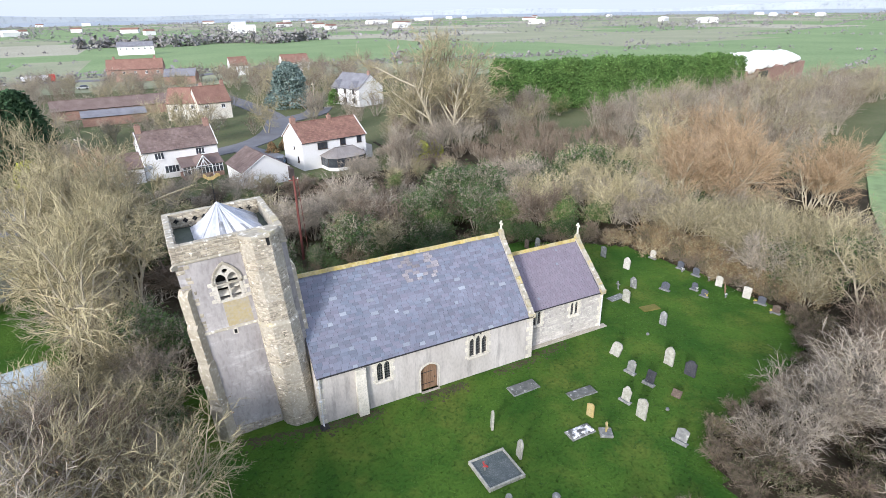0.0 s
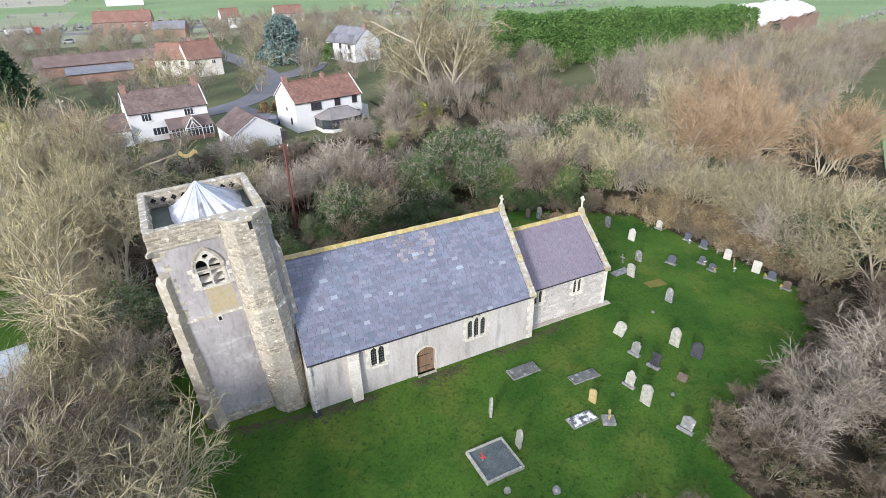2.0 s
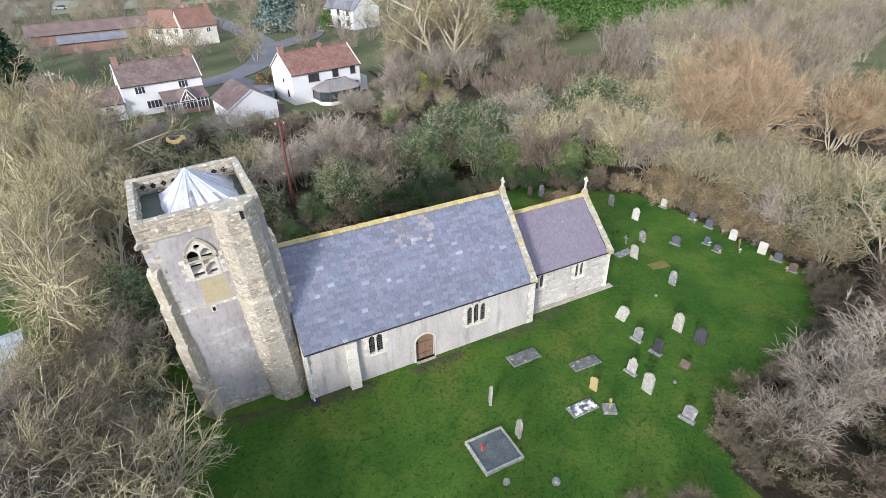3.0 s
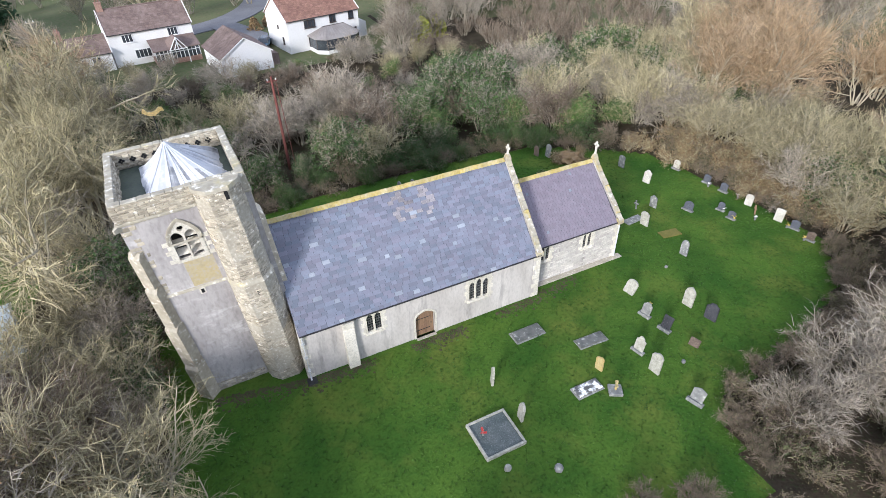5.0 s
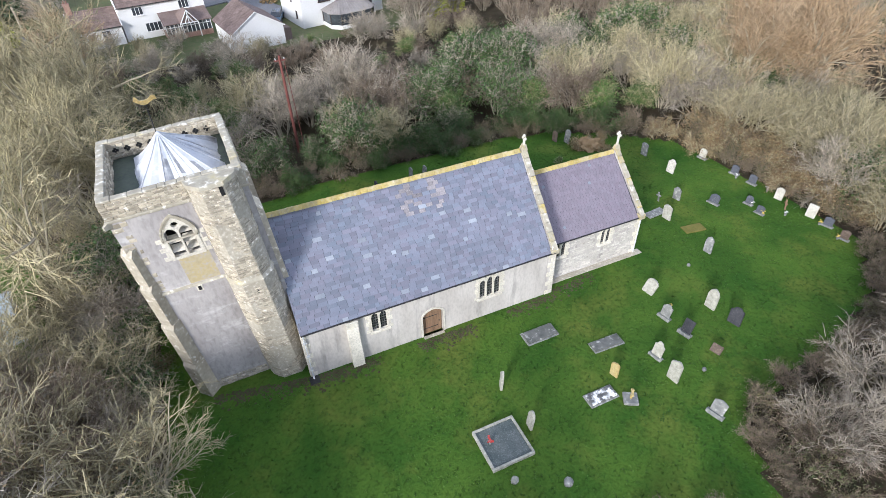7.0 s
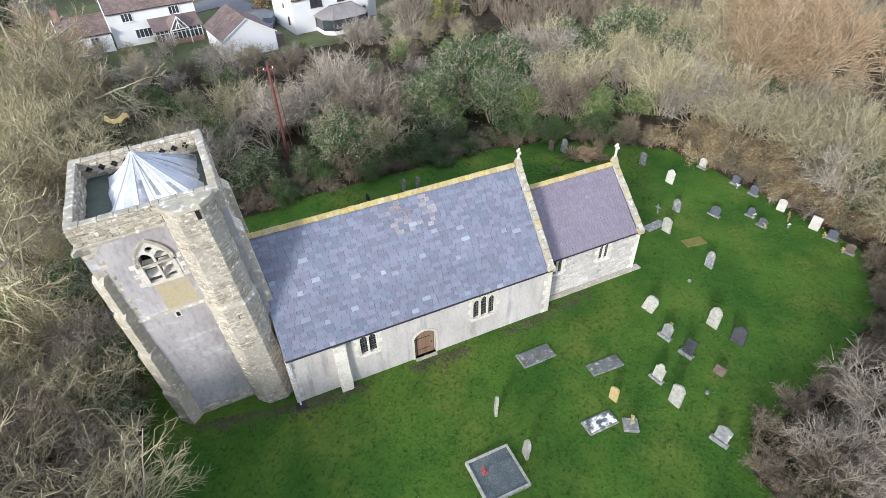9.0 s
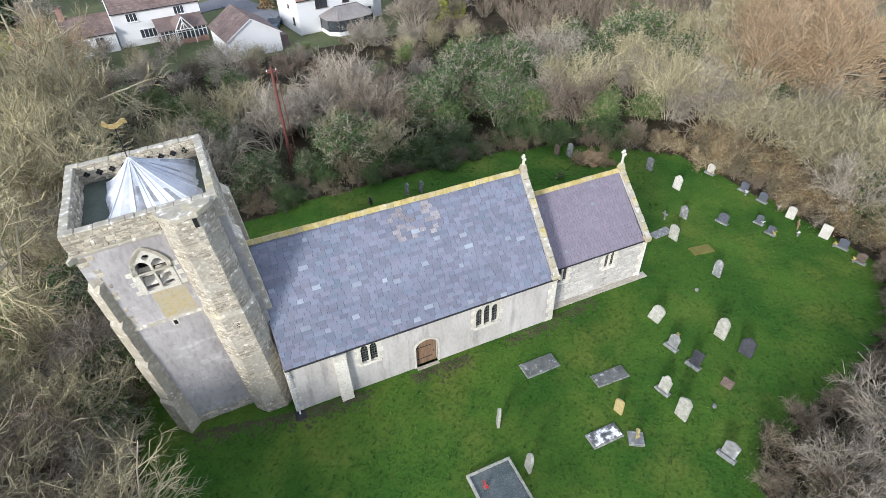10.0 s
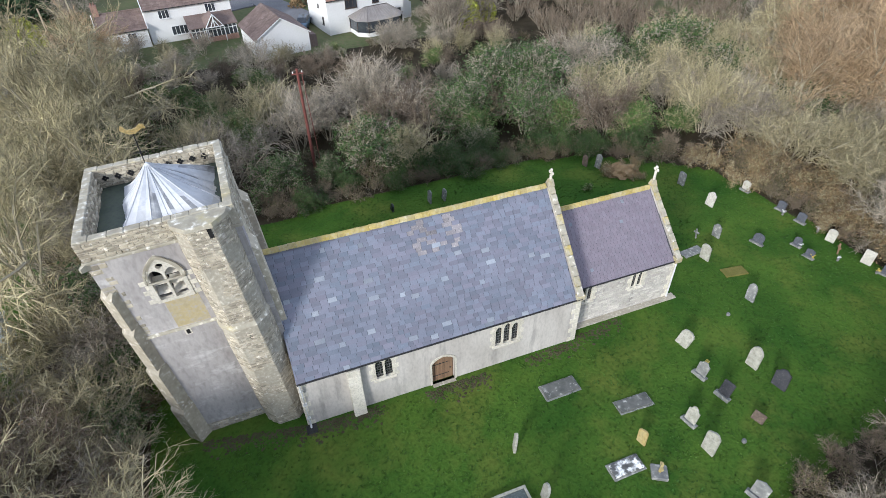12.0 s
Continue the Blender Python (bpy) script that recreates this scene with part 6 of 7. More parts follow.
# garage with its gable to the churchyard
Mg = pose(4.2, 60.4, 0, 0, 0, 10)
g = thing("garage", "white rendered garage with a brown tiled roof", "garage", Mg)
part("wall", extrude([(0, 0, -0.4), (7.4, 0, -0.4), (7.4, 0, 2.75), (3.7, 0, 4.9), (0, 0, 2.75)], (0, 8.6, 0)), white_m, g)
for s in (0, 1):
    p0 = Vector((-0.25, 8.8, 2.65)) if s == 0 else Vector((7.65, -0.2, 2.65))
    v = Vector((3.95, 0, 2.42)) if s == 0 else Vector((-3.95, 0, 2.42))
    u = Vector((0, -1, 0)) if s == 0 else Vector((0, 1, 0))
    rf = part("roof", extrude([p0, p0 + v, p0 + v + Vector((0, 0, -0.1)), p0 + Vector((0, 0, -0.1))], u * 9.0), brown_tile_m, g)
    t = part("roof_tiles", tile_mesh("roof_tiles", p0, u, v.normalized(), 9.0, v.length, 20, 11, 0.025, 40 + s), brown_tile_m, rf)
    t["kind"] = "stuff"
    part("verge_board", extrude([(p0.x, -0.22, 2.5), (3.7, -0.22, 4.95), (3.7, -0.22, 5.1), (p0.x, -0.22, 2.66)], (0, 0.08, 0)), white_m, g)
part("lean_to_roof", hull([(7.4, 1, 1.9), (8.8, 1, 1.7), (7.4, 3.4, 1.9), (8.8, 3.4, 1.7), (7.4, 1, -0.3), (8.8, 1, -0.3), (7.4, 3.4, -0.3), (8.8, 3.4, -0.3)]), brown_tile_m, g)
# house with two front gables and a slate roof
M3 = pose(42.9, 142.6, 0, 0, 0, -69)
h3 = gabled_house("house", "white house with grey slate roof and two dormer gables", M3, 13, 9.5, 5.2, 9.0, white_m, grey_tile_m, [(12.4, 1.0, 0.9, brick_m)],
                  [(2.5, 3.6, 1.0, 1.3, 2), (6.5, 3.6, 1.0, 1.3, 2), (10.5, 3.6, 1.0, 1.3, 2), (2.5, 1.0, 1.2, 1.4, 2), (10.5, 1.0, 1.2, 1.4, 2), (6.5, 0.2, 1.2, 2.1, 2)], [], [], tiles=False, frame_mat=dark_frame, seed=13)
for x in (2.5, 10.5):
    part("dormer_gable", extrude([(x - 1.5, -0.05, 4.8), (x + 1.5, -0.05, 4.8), (x, -0.05, 7.0)], (0, 3.4, 0)), white_m, h3)
    part("dormer_roof", hull([(x - 1.75, -0.3, 4.75), (x, -0.3, 7.25), (x + 1.75, -0.3, 4.75), (x - 1.75, 0.6, 4.75), (x, 4.0, 7.25), (x + 1.75, 0.6, 4.75)]), grey_tile_m, h3)
# farther houses and barns
for i, (lb, m_, L, D, e, r, wm, rm, ch) in enumerate([
        ("cream cottage with a steep red tiled roof", pose(-4, 137, 0, 0, 0, -20), 9, 8, 4.5, 8.0, cream_m, tile_m, [(8.5, 0.9, 1.0, brick_m)]),
        ("cream cottage wing with its gable to the lane", pose(3.5, 131.5, 0, 0, 0, 10), 8.5, 8, 4.6, 8.4, cream_m, tile_m, [(8.0, 0.9, 1.2, brick_m)]),
        ("long low farm building with a red roof", pose(-32, 151, 0, 0, 0, 5), 34, 8, 2.8, 5.0, brick_m, brown_tile_m, []),
        ("low shed with a grey roof", pose(-24, 138, 0, 0, 0, 4), 15, 6, 2.4, 3.6, brick_m, grey_tile_m, []),
        ("brick farmhouse with a red tiled roof", pose(-23, 253, 0, 0, 0, -8), 22, 9, 5.2, 9.0, brick_m, tile_m, [(3, 1, 1, brick_m), (19, 1, 1, brick_m)]),
        ("dark weathered barn beside the farmhouse", pose(-2, 228, 0, 0, 0, -15), 12, 8, 3.5, 6.0, brick_m, grey_tile_m, []),
        ("white cottage with paired gables", pose(27, 251, 0, 0, 0, 5), 8, 7, 4.5, 8.0, white_m, tile_m, []),
        ("white cottage with a red roof", pose(51, 251, 0, 0, 0, 5), 13, 8, 4.6, 8.0, white_m, tile_m, []),
        ("white farmhouse far across the fields", pose(-25, 455, 0, 0, 0, 0), 24, 9, 6.0, 9.0, white_m, grey_tile_m, []),
        ("white house behind the churchyard trees", pose(-26.2, 26.6, 0, 0, 0, 62), 10, 7, 4.6, 7.4, white_m, grey_tile_m, [])]):
    fw = [(L * (k + 0.5) / max(2, int(L / 4)), e * 0.62, 1.0, 1.1, 2) for k in range(max(2, int(L / 4)))] if e > 4 else []
    gabled_house("house" if e > 4 else "barn", lb, m_, L, D, e, r, wm, rm, ch, fw, [], [], tiles=False, category="house" if e > 4 else "barn", seed=60 + i)
# barn with white sheeted roof
bn = thing("barn", "dark barn with a heap of white sheeted bales on top", "barn", pose(166, 92, 0, 0, 0, 14))
part("wall", box(0, 52, 0, 16, -0.4, 6.5), brick_m, bn)
part("door", box(10, 18, -0.08, 0.0, 0, 5.5), iron_m, bn)
bm = bmesh.new()
rg = random.Random(3)
for k in range(26):
    x, y = 1 + k * 1.95 + rg.uniform(-0.5, 0.5), rg.uniform(2, 13)
    bmesh.ops.create_icosphere(bm, subdivisions=2, radius=1.0, matrix=Matrix.Translation((x, y, 7.2 + rg.random())) @ Matrix.Diagonal((3.2, 4.5, rg.uniform(1.5, 3.0), 1)))
for v in bm.verts:
    v.co += Vector((0, 0, 0.5 * noise.noise(v.co * 0.5)))
part("white_sheeting", bm, white_m, bn, "heaped white plastic sheeting")
# pale blue garden building by the west trees
gh = thing("greenhouse", "pale blue sheeted garden shed among the trees", "shed", pose(-20.6, 10.4, 0, 0, 0, 12))
part("wall", box(0, 4.2, 0, 3.2, -0.3, 2.0), bluetarp_m, gh)
part("roof", hull([(-0.2, -0.2, 2.0), (4.4, -0.2, 2.0), (-0.2, 3.4, 2.0), (4.4, 3.4, 2.0), (-0.2, 1.6, 2.8), (4.4, 1.6, 2.8)]), bluetarp_m, gh)


def wood_pole(x, y, h, mm, label, tilt=0, arm=True):
    p = thing("telegraph_pole", label, "pole", pose(x, y, 0, tilt, 0, 0))
    part("post", tube([(0, 0, -0.5), (0, 0, h)], [0.16, 0.11], 8), mm, p)
    if arm:
        part("cross_arm", box(-0.5, 0.5, -0.06, 0.06, h - 0.5, h - 0.38), mm, p)
        for k in (-0.4, 0.4):
            part("insulator", tube([(k, 0, h - 0.38), (k, 0, h - 0.2)], 0.04, 6), white_m, p)
    return p


redpole_m = mat("red_brown_creosote", (0.16, 0.055, 0.045), (0.21, 0.08, 0.065), 2, 10, (0.10, 0.05, 0.04), 0.4, 0.55)
wood_pole(5.75, 28.4, 9.8, redpole_m, "red-brown wooden pole standing in the scrub")
part("stay", tube([(6.1, 28.3, 9.2), (6.35, 28.1, 0)], 0.035, 5), redpole_m, bpy.data.objects["telegraph_pole"]).matrix_parent_inverse = pose(5.75, 28.4, 0).inverted()
wood_pole(-17.5, 68, 9.5, pale_bark_m, "grey wooden telegraph pole by the houses", 3)
wood_pole(-20.5, 65, 8.5, pale_bark_m, "grey wooden telegraph pole by the houses", -4, False)
wood_pole(31.9, 121.3, 9.0, pale_bark_m, "pale wooden telegraph pole by the lane")
sign = thing("road_sign", "white fingerpost sign on a grass verge", "sign", pose(-33.5, 82, 0, 0, 0, 10))
part("post", tube([(0, 0, -0.3), (0, 0, 2.6)], 0.06, 6), white_m, sign)
part("board", box(0, 1.1, -0.03, 0.03, 2.15, 2.5), white_m, sign)


def car(x, y, yaw, mm, label, name="car"):
    c = thing(name, label, "car", pose(x, y, 0.2, 0, 0, yaw), "parked cars")
    part("body", hull([(-2.1, s * 0.85, z) for s in (-1, 1) for z in (0.3, 0.75)] + [(2.1, s * 0.85, z) for s in (-1, 1) for z in (0.3, 0.8)] + [(0, s * 0.9, 0.9) for s in (-1, 1)]), mm, c)
    part("cabin", hull([(-1.2, s * 0.8, 0.85) for s in (-1, 1)] + [(1.9, s * 0.8, 0.85) for s in (-1, 1)] + [(-0.5, s * 0.65, 1.45) for s in (-1, 1)] + [(1.4, s * 0.65, 1.45) for s in (-1, 1)]), pane_m, c, "dark glazed cabin")
    for wx in (-1.35, 1.35):
        for s in (-0.85, 0.85):
            part("wheel", tube([(wx, s - 0.08, 0.3), (wx, s + 0.08, 0.3)], 0.32, 12), iron_m, c)


paint_blue = mat("blue_car_paint", (0.10, 0.17, 0.25), (0.12, 0.19, 0.27), 1, 5, rough=0.25, bump=0, spec=0.6)
paint_dark = mat("dark_car_paint", (0.05, 0.055, 0.06), (0.07, 0.075, 0.08), 1, 5, rough=0.25, bump=0, spec=0.6)
paint_white = mat("white_car_paint", (0.7, 0.7, 0.7), (0.75, 0.75, 0.75), 1, 5, rough=0.25, bump=0, spec=0.6)
paint_red = mat("red_lorry_paint", (0.5, 0.04, 0.04), (0.55, 0.06, 0.05), 1, 5, rough=0.3, bump=0, spec=0.6)
car(12.3, 72.5, 70, paint_blue, "blue car parked beside the garage")
car(34.5, 131, 20, paint_dark, "dark car parked on a drive")
car(-31, 232, 10, paint_white, "white car far off by the farm")
car(-62, 262, 10, paint_white, "white van far off on the road", "van")
lorry = thing("lorry", "red tanker lorry far off on the main road", "lorry", pose(-50, 269, 0.2, 0, 0, 3))
part("cab", box(4.2, 6.4, -1.2, 1.2, 0.4, 3.4, bevel=0.2), paint_red, lorry)
part("tank", tube([(-6, 0, 1.9), (4, 0, 1.9)], 1.1, 12), paint_white, lorry, "white tank")
part("chassis", box(-6, 6, -1, 1, 0.5, 0.9), iron_m, lorry)
for wx in (-5, -3.8, 3.2, 5.2):
    part("wheel", tube([(wx, -1.2, 0.45), (wx, 1.2, 0.45)], 0.5, 10), iron_m, lorry)


def conifer(name, seed, h, w, n, material, label, size=0.55, cone=0.35):
    rg = random.Random(seed)
    pts = []
    for _ in range(n):
        t = rg.random() ** 0.8
        prof = (1 - t) ** cone if t > 0.15 else 0.85 + t
        a, r = rg.uniform(0, 2 * math.pi), w * prof * (rg.uniform(0.72, 1.0) + 0.16 * math.sin(3 * rg.random() + 7 * t + seed))
        lump = 1 + 0.18 * noise.noise((math.cos(a) * 2, math.sin(a) * 2, t * 6 + seed))
        pts.append(Vector((r * lump * math.cos(a), r * lump * math.sin(a), t * h)))
    ob = thing(name, label, "tree", pose(0, 0, -90))
    part("trunk", tube([(0, 0, -0.3), (0, 0, h * 0.9)], [w * 0.10, 0.05], 6), bark_m, ob)
    part("crown", leaf_mesh("crown", pts, rg, size, 2, 0.3, material), material, ob)
    return ob


hedge_a = conifer("conifer_tree", 1, 13.2, 3.4, 3200, conifer_m, "tall green leylandii in a clipped row", 0.30, 0.10)
rg = random.Random(8)
for k in range(22):
    t = k / 21
    m_ = pose(80.5 + 64.5 * t, 104.2 - 22.6 * t, 0, 0, 0, rg.uniform(0, 360)) @ Matrix.Diagonal((1, 1, rg.uniform(0.93, 1.03), 1))
    ob = hedge_a if k == 0 else copy_thing(hedge_a, m_)
    ob.matrix_basis = m_
    ob["group"] = "leylandii row"
wide = conifer("conifer_tree", 4, 13, 5.2, 6500, dark_conifer_m, "broad dark green conifer by the lane", 0.28, 0.35)
for k, (x, y, s) in enumerate(((-29.5, 97, 1.05), (-36, 95, 1.15), (-43, 92, 1.1), (-33, 103, 1.0), (-50, 95, 1.1))):
    m_ = pose(x, y, 0, 0, 0, 70 * k) @ Matrix.Scale(s, 4)
    ob = wide if k == 0 else copy_thing(wide, m_)
    ob.matrix_basis = m_
cd_ = conifer("cedar_tree", 6, 12.5, 7.2, 3400, cedar_m, "blue-green cedar by the lane", 0.42, 0.45)
cd_.matrix_basis = pose(30.2, 143.5, 0)
for k, (x, y, s, mt, lb) in enumerate(((-26.8, 78.5, 0.42, yellow_m, "bright golden shrub by the lane"), (36.5, 62.5, 0.34, yellow_m, "yellow-green shrub in the thicket"), (40, 64, 0.3, yellow_m, "yellow-green shrub in the thicket"), (16, 86, 0.2, brownleaf_m, "clipped brown beech hedge"), (13, 84, 0.2, brownleaf_m, "clipped brown beech hedge"), (19, 92, 0.24, conifer_m, "dark green shrub by the lane"), (43, 141, 0.4, conifer_m, "dark green hedge by the house"), (37, 146, 0.4, conifer_m, "dark green hedge by the house"))):
    sh = conifer("garden_shrub", 20 + k, 11, 6.5, 500, mt, lb, 0.9, 0.5)
    sh["category"] = "shrub"
    sh.matrix_basis = pose(x, y, 0) @ Matrix.Scale(s, 4)
# garden and lane-side trees
for k, (kd, x, y, s) in enumerate([("far", 13, 106, 1.0), ("ash", -3, 98, 0.9), ("far", -8, 100, 1.1), ("far", 1, 112, 1.0), ("far", -16, 110, 1.1), ("scrub", -22, 88, 1.0), ("olive", -19, 71, 0.8), ("scrub", -16, 63, 0.9), ("olive", -14, 57, 0.8), ("willow", -18, 66, 0.75), ("willow", -16, 60, 0.8),
                                    ("bramble", 20, 60.0, 0.7), ("bramble", 24, 61.0, 0.7), ("scrub", 31.5, 66, 0.6), ("bramble", 13.5, 58.5, 0.7), ("olive", 8, 58, 0.5), ("scrub", 2, 60, 0.55), ("scrub", -3, 66, 0.5), ("olive", -8, 67, 0.5), ("scrub", -12, 68, 0.6), ("far", 28, 112, 0.8), ("far", 40, 118, 1.0), ("far", 60, 122, 1.3), ("far", 72, 118, 1.4), ("far", 66, 110, 1.5),
                                    ("far", 4, 200, 1.6), ("far", -12, 215, 1.6), ("far", 20, 205, 1.7), ("far", -45, 225, 1.6), ("far", 40, 215, 1.8), ("far", 60, 235, 2.0), ("far", 12, 235, 1.8), ("far", 24, 232, 1.2), ("far", -38, 180, 1.5), ("far", -25, 170, 1.3), ("far", 70, 170, 1.8), ("far", 90, 150, 1.6), ("far", 64, 128, 1.3), ("far", -2, 122, 0.9), ("far", 8, 120, 0.8), ("far", -12, 128, 1.0), ("far", -18, 120, 1.0), ("far", -8, 142, 1.1), ("far", -28, 132, 1.0), ("far", -30, 145, 1.1), ("far", 14, 150, 1.2), ("far", 30, 170, 1.3), ("far", 45, 175, 1.4), ("far", 55, 185, 1.4), ("far", 10, 180, 1.3), ("far", -15, 190, 1.4), ("far", 0, 165, 1.1), ("far", -40, 160, 1.3), ("far", 35, 235, 1.6), ("far", 48, 232, 1.5), ("far", -20, 240, 1.6), ("far", -60, 240, 1.8), ("far", -75, 260, 2.0), ("far", 80, 245, 2.0), ("far", 95, 260, 2.0), ("far", 110, 240, 2.0)]):
    plant(kd, x, y, s, 700 + k)
# field hedgerows and far woods
rg = random.Random(21)
vs, fs = [], []


def clump(x, y, w, h):
    """A rounded crown of small twig tufts, from the ground up."""
    for _ in range(15):
        a, r, t = rg.uniform(0, 2 * math.pi), w * 0.5 * math.sqrt(rg.random()), rg.random()
        r *= math.sqrt(max(0.1, 1 - (2 * t - 0.9) ** 2))
        c = Vector((x + r * math.cos(a), y + r * math.sin(a), h * t * rg.uniform(0.75, 1.0)))
        u = Vector((rg.gauss(0, 1), rg.gauss(0, 1), rg.gauss(0, 0.7))).normalized() * rg.uniform(0.14, 0.24) * max(w * 0.7, h)
        v = u.cross(Vector((rg.gauss(0, 1), rg.gauss(0, 1), rg.gauss(0, 1)))).normalized() * u.length * 0.7
        i = len(vs)
        vs.extend([c - u, c - v, c + u, c + v])
        fs.append((i, i + 1, i + 2, i + 3))


def unwarp(u, v):
    x, y = 0.93 * u - 0.36 * v, 0.36 * u + 0.93 * v
    du, dv = 30 * noise.noise((x * 0.002, y * 0.002, 0)), 30 * noise.noise((x * 0.002, y * 0.002, 7))
    return 0.93 * (u - du) - 0.36 * (v - dv), 0.36 * (u - du) + 0.93 * (v - dv)


for line in range(-12, 22):
    for step in range(520):
        for u, v in ((line * 210, -1200 + step * 7), (-1600 + step * 8.5, line * 130)):
            x, y = unwarp(u, v)
            r = math.hypot(x, y)
            if y > 60 and x > -500 and 240 < r < 2300 and not (-40 < x < 150 and 290 < y < 555) and abs(x) < y * 3.2 + 200 and rg.random() < 0.55:
                big = rg.random() < 0.08
                clump(x, y, 8 if big else 4.5, rg.uniform(6, 9) if big else rg.uniform(1.6, 3.0))
for _ in range(1500):
    a, r = radians(rg.uniform(-25, 85)), rg.uniform(580, 2400)
    x, y = r * math.sin(a), r * math.cos(a)
    if noise.noise((x * 0.004, y * 0.004, 9)) > 0.05:
        clump(x, y, 14, rg.uniform(5, 9))
for k in range(150):
    clump(-60 + 230 * k / 150 + rg.gauss(0, 2), 575 + 20 * math.sin(k * 0.1) + rg.gauss(0, 5), 9, rg.uniform(7, 12))
    clump(-70 + 300 * k / 150 + rg.gauss(0, 2), 285 - k * 0.2 + rg.gauss(0, 2), 5, rg.uniform(2, 4))
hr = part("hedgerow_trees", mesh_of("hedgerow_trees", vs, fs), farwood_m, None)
tagged(hr, "haze-paled bare hedgerows and woods across the farmland", "hedgerow", kind="stuff")
for k in range(40):
    a, r = radians(rg.uniform(-12, 62)), rg.uniform(900, 2300)
    L = rg.uniform(14, 40)
    fb = thing("far_building", "pale farm or factory building far across the plain", "building", pose(r * math.sin(a), r * math.cos(a), 0, 0, 0, rg.uniform(-30, 30)), "far buildings")
    part("wall", box(-L / 2, L / 2, -6, 6, -1, 6), white_m, fb)
    part("roof", extrude([(-L / 2, -6.5, 6), (-L / 2, 0, 9), (-L / 2, 6.5, 6)], (L, 0, 0)), white_m if k % 3 else tile_m, fb)


# ---- roof slates, ridge tiles and rubble, piece by piece ----
rng = random.Random(77)


def piece_mesh(name, q, material):
    return mesh_of(name, q, [(0, 1, 2, 3), (4, 5, 1, 0), (5, 2, 1), (0, 3, 4)], material)


def slate_slope(p0, u, v, lu, lv, nv, wid, thick, roof, material, near, pale=0.0, seed=1, tan_patch=False):
    """Random-width slates in courses; those for which near() holds are pieces of their own, the rest one joined part."""
    rg = random.Random(seed)
    n = u.cross(v).normalized()
    vs, fs, idx = [], [], []
    count = 0
    for r in range(nv):
        s = -rg.uniform(0, wid[1])
        while s < lu:
            w = rg.uniform(*wid)
            a0, a1 = max(0, s), min(lu, s + w)
            s += w
            if a1 - a0 < 0.06:
                continue
            lo, hi = lv * r / nv + rg.uniform(-0.012, 0.006), lv * (r + 1) / nv + 0.04
            k = thick * rg.uniform(0.8, 1.3)
            g = 0.009
            q = [p0 + u * (a0 + g) + v * lo + n * (k * 1.6), p0 + u * (a1 - g) + v * (lo + rg.uniform(-0.006, 0.006)) + n * (k * 1.6), p0 + u * (a1 - g) + v * hi + n * 0.003, p0 + u * (a0 + g) + v * hi + n * 0.003]
            q += [q[0] - n * k, q[1] - n * k]
            is_pale = rg.random() < pale
            tan = tan_patch and abs((a0 + a1) / 2 - 9.3) < 1.5 and 0.70 < (r + 0.5) / nv < 0.95 and rg.random() < 0.4
            if count < 300 and near((a0 + a1) / 2, (r + 0.5) / nv):
                c = sum(q, Vector()) / 6
                ob = new("slate", piece_mesh("slate", [p - c for p in q], slate_pale_m if is_pale else material))
                ob.parent, ob.location = roof, c
                count += 1
            else:
                i = len(vs)
                vs += q
                fs += [(i, i + 1, i + 2, i + 3), (i + 4, i + 5, i + 1, i), (i + 5, i + 2, i + 1), (i, i + 3, i + 4)]
                idx += [2 if tan else 1 if is_pale else 0] * 4
    me = mesh_of("slates", vs, fs, material, slate_pale_m, slate_tan_m)
    me.polygons.foreach_set("material_index", idx)
    ob = new("slates", me)
    ob.parent = roof
    ob["kind"] = "stuff"


e0, e1 = Vector((0.0, -0.2, EAVE - 0.08)), Vector((0.0, RY, RIDGE - 0.05))
vdir, vl = (e1 - e0).normalized(), (e1 - e0).length
slate_slope(e0, Vector((1, 0, 0)), vdir, NL - 0.47, vl, 29, (0.28, 0.62), 0.018, nave_roof, slate_m, lambda a, t: t < 0.36 and a < 13.5, 0.025, 1, True)
n0 = Vector((NL - 0.47, NW_ + 0.2, EAVE - 0.08))
slate_slope(n0, Vector((-1, 0, 0)), Vector((0, -vdir.y, vdir.z)), NL - 0.47, vl, 20, (0.45, 0.7), 0.012, nave_roof, slate_m, lambda a, t: False, 0.05, 2)
c0, c1 = Vector((CX0 + 0.02, CY - 0.22, CE - 0.09)), Vector((CX0 + 0.02, CRY, CR - 0.03))
cdir, cl = (c1 - c0).normalized(), (c1 - c0).length
slate_slope(c0, Vector((1, 0, 0)), cdir, CX1 - CX0 - 0.1, cl, 25, (0.24, 0.27), 0.008, chancel_roof, purple_m, lambda a, t: False, 0.006, 3)
slate_slope(Vector((CX1 - 0.08, CY + CW + 0.22, CE - 0.09)), Vector((-1, 0, 0)), Vector((0, -cdir.y, cdir.z)), CX1 - CX0 - 0.1, cl, 18, (0.3, 0.35), 0.008, chancel_roof, purple_m, lambda a, t: False, 0.0, 4)


def ridge_run(x0, x1, y, z, n, roof):
    L = (x1 - x0) / n
    sec = [(-0.20, -0.20), (-0.04, 0.02), (0.04, 0.02), (0.20, -0.20), (0.16, -0.22), (0.0, -0.04), (-0.16, -0.22)]
    bm = extrude([(0, a, b) for a, b in sec], (L - 0.012, 0, 0))
    me = bpy.data.meshes.new("ridge_tile")
    bmesh.ops.recalc_face_normals(bm, faces=bm.faces[:])
    bm.to_mesh(me)
    bm.free()
    me.materials.append(ridge_m)
    for i in range(n):
        ob = new("ridge_tile", me)
        ob.parent, ob.location = roof, (x0 + i * L, y, z + rng.uniform(-0.012, 0.012))


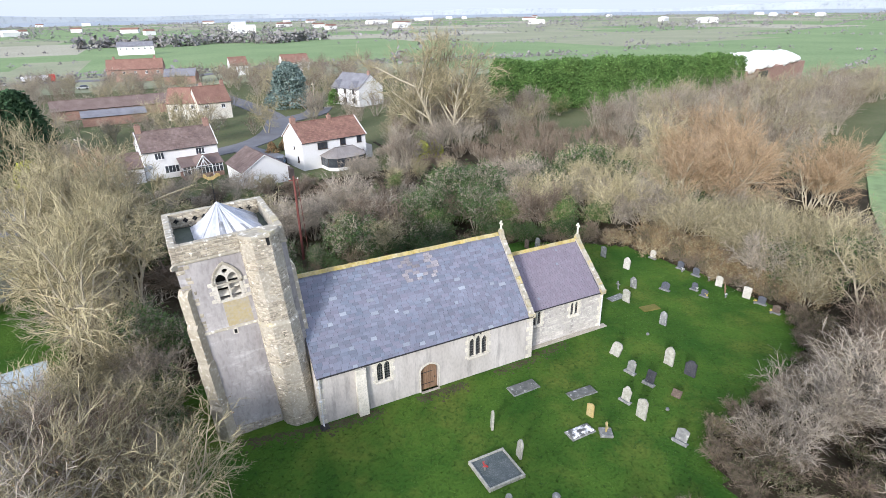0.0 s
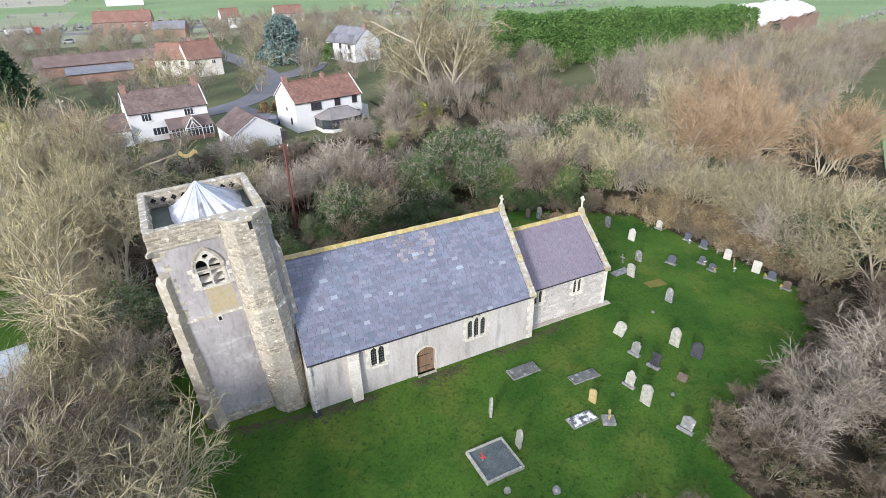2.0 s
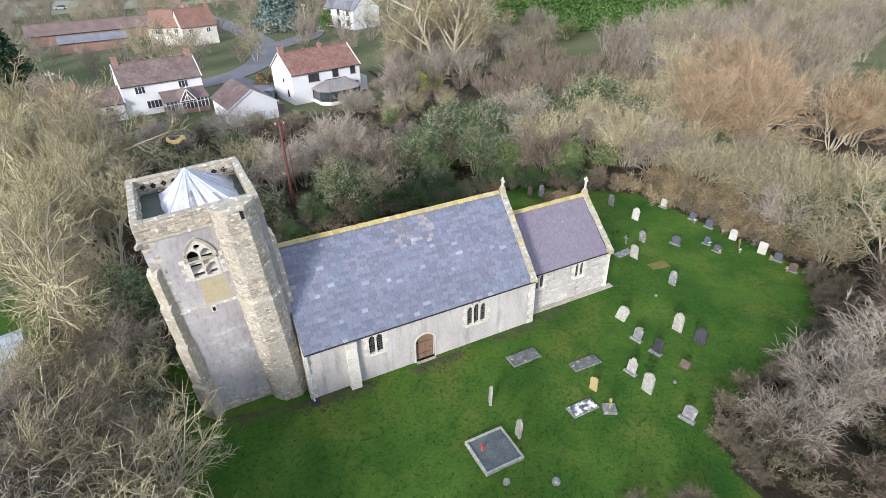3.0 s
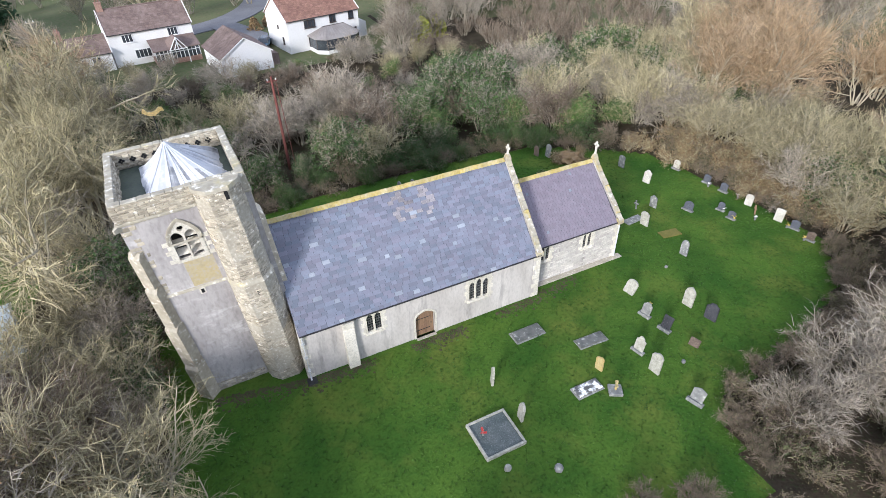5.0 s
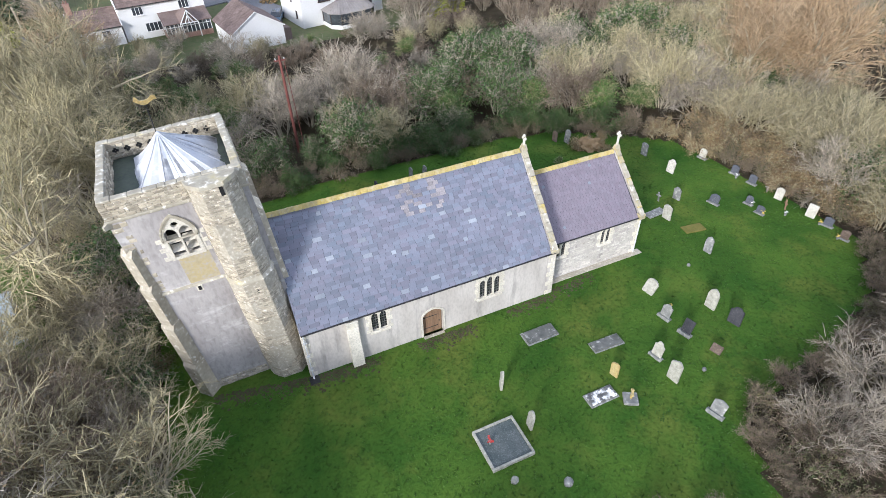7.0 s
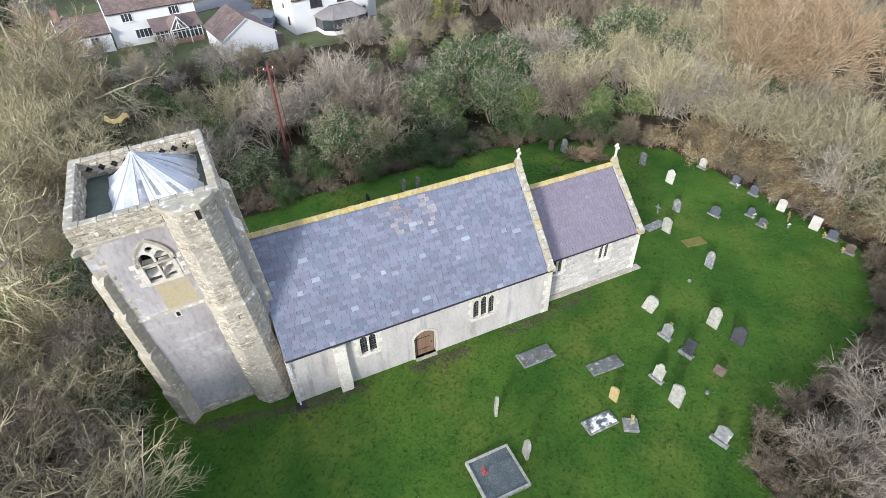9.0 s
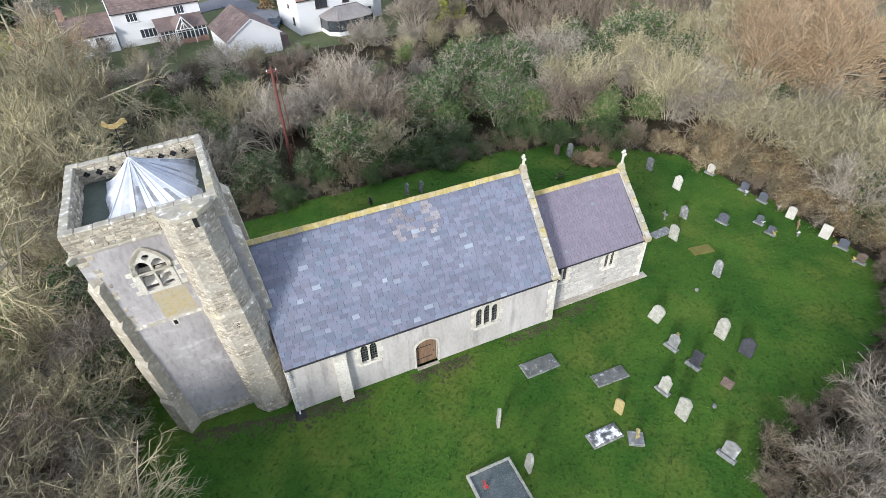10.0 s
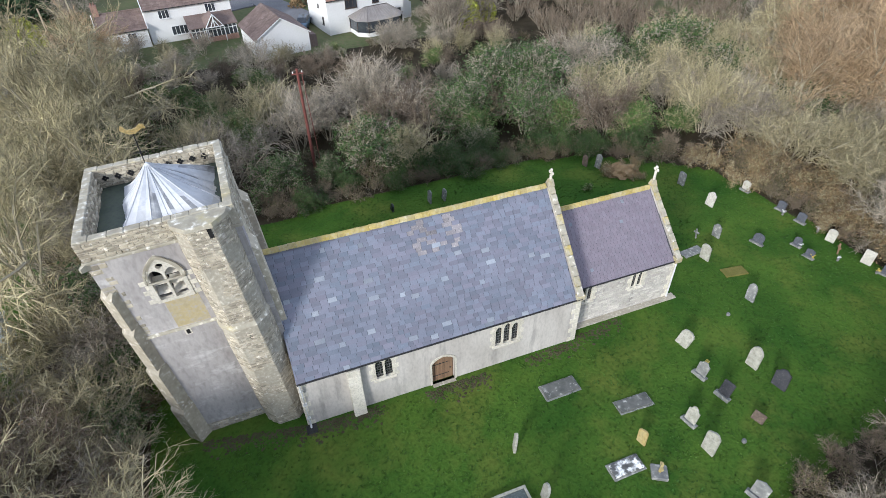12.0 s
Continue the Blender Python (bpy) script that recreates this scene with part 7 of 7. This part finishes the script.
ridge_run(0.0, NL - 0.5, RY, RIDGE + 0.10, 38, nave_roof)
ridge_run(CX0 + 0.05, CX1 - 0.08, CRY, CR + 0.09, 17, chancel_roof)
# rubble: parapet outside and inside, turret, buttress sides, east face
SZ = ((0.16, 0.42), (0.10, 0.19))
def rub(name, p0, p1, z0, z1, parent, sizes=SZ, proud=0.04, material=None, keep=None):
    ob = part(name, rubble_face(rng, p0, p1, z0, z1, sizes, proud, 0.02, keep, None if parent is church else lean), material or rubble_m, parent)
    ob["kind"] = "stuff"


rub("parapet_stones", (TX0, TY0), (-2.1, TY0), 12.96, TZ - 0.12, tower)
rub("parapet_stones", (TX1, TY0 + 0.3), (TX1, TY1), 12.96, TZ - 0.12, tower)
rub("parapet_stones", (TX0, TY1), (TX0, TY0), 12.96, TZ - 0.12, tower)
rub("parapet_stones", (TX0 + 0.36, TY0 + 0.36), (TX0 + 0.36, TY1 - 0.36), 12.62, TZ - 0.12, tower, ((0.18, 0.4), (0.13, 0.22)), 0.06)
rub("parapet_stones", (TX0 + 0.36, TY1 - 0.36), (TX1 - 0.36, TY1 - 0.36), 12.62, TZ - 0.12, tower, ((0.18, 0.4), (0.13, 0.22)), 0.06)
for (a, b) in zip(TUR, TUR[1:]):
    for z0, z1, g in stages:
        ra, rb = ring_at(TUR, 0, g)[TUR.index(a)][:2], ring_at(TUR, 0, g)[TUR.index(b)][:2]
        rub("turret_stones", ra, rb, max(z0, 0.0), z1 - 0.02, turret, ((0.14, 0.34), (0.08, 0.15)), 0.02, None, lambda c: noise.noise(c * 0.8) > -0.12)
rub("east_stones", (TX1, 3.3), (TX1, 7.2), 7.5, 12.78, tower, keep=lambda c: noise.noise(c * 0.7) > 0.0)
rub("corner_stones", (TX0, TY0), (TX0 + 0.75, TY0), 8.3, 12.8, tower, ((0.3, 0.6), (0.2, 0.3)), 0.02, rubble_m, lambda c: rng.random() < 0.6)
rub("base_stones", (TX0 + 0.4, TY0), (-2.2, TY0), 0.0, 0.7, tower, SZ, 0.03)
rub("chancel_stones", (CX0 + 0.1, CY), (CX1 - 0.1, CY), 0.15, 3.45, church, ((0.2, 0.5), (0.12, 0.22)), 0.02, mat("whitewashed_rubble", (0.50, 0.47, 0.42), (0.60, 0.57, 0.52), 1.5, 9, (0.36, 0.34, 0.31), 0.5, 0.56, bump=0.4, island=0.15), lambda c: rng.random() < 0.75 and not any(w[0] - 0.4 < c.x < w[1] + 0.4 and w[2] - 0.25 < c.z < w[3] + 0.2 for w in (C1, C2)))
# quatrefoils along the inside of the north parapet: dark lumps for shaded piercings
for k in range(9):
    x = TX0 + 0.75 + k * 0.58
    bm = bmesh.new()
    for dx, dz in ((0.09, 0), (-0.09, 0), (0, 0.09), (0, -0.09)):
        bmesh.ops.create_icosphere(bm, subdivisions=1, radius=0.085, matrix=Matrix.Translation((x + dx, TY1 - 0.42, 13.42 + dz)) @ Matrix.Diagonal((1, 0.2, 1, 1)))
    part("quatrefoil", leaning(bm), dark_m, tower, "quatrefoil coloured dark for the shade of a piercing")

# tufts of longer grass over the churchyard
rg = random.Random(31)
vs, fs = [], []
while len(fs) < 42000:
    x, y = rg.uniform(-9, 42), rg.uniform(-20, 21)
    if not inside(x, y, LAWN) or (-6 < x < 26 and -0.1 < y < 9.6):
        continue
    z = ground_z(x, y)
    for _ in range(3):
        a, h = rg.uniform(0, 2 * math.pi), rg.uniform(0.03, 0.08)
        d = Vector((math.cos(a), math.sin(a), 0)) * 0.055
        o = Vector((x + rg.gauss(0, 0.05), y + rg.gauss(0, 0.05), z))
        t = o + Vector((rg.gauss(0, 0.05), rg.gauss(0, 0.05), h))
        i = len(vs)
        vs += [o - d, o + d, t]
        fs.append((i, i + 1, i + 2))
tuft_m = mat("grass_blades", (0.035, 0.090, 0.012), (0.076, 0.142, 0.021), 0.25, 2.5, (0.020, 0.054, 0.008), 0.4, 0.52, island=0.32, bump=0)
tagged(part("grass_tufts", mesh_of("grass_tufts", vs, fs), tuft_m, None), "short tufts of churchyard grass", "grass", kind="stuff")
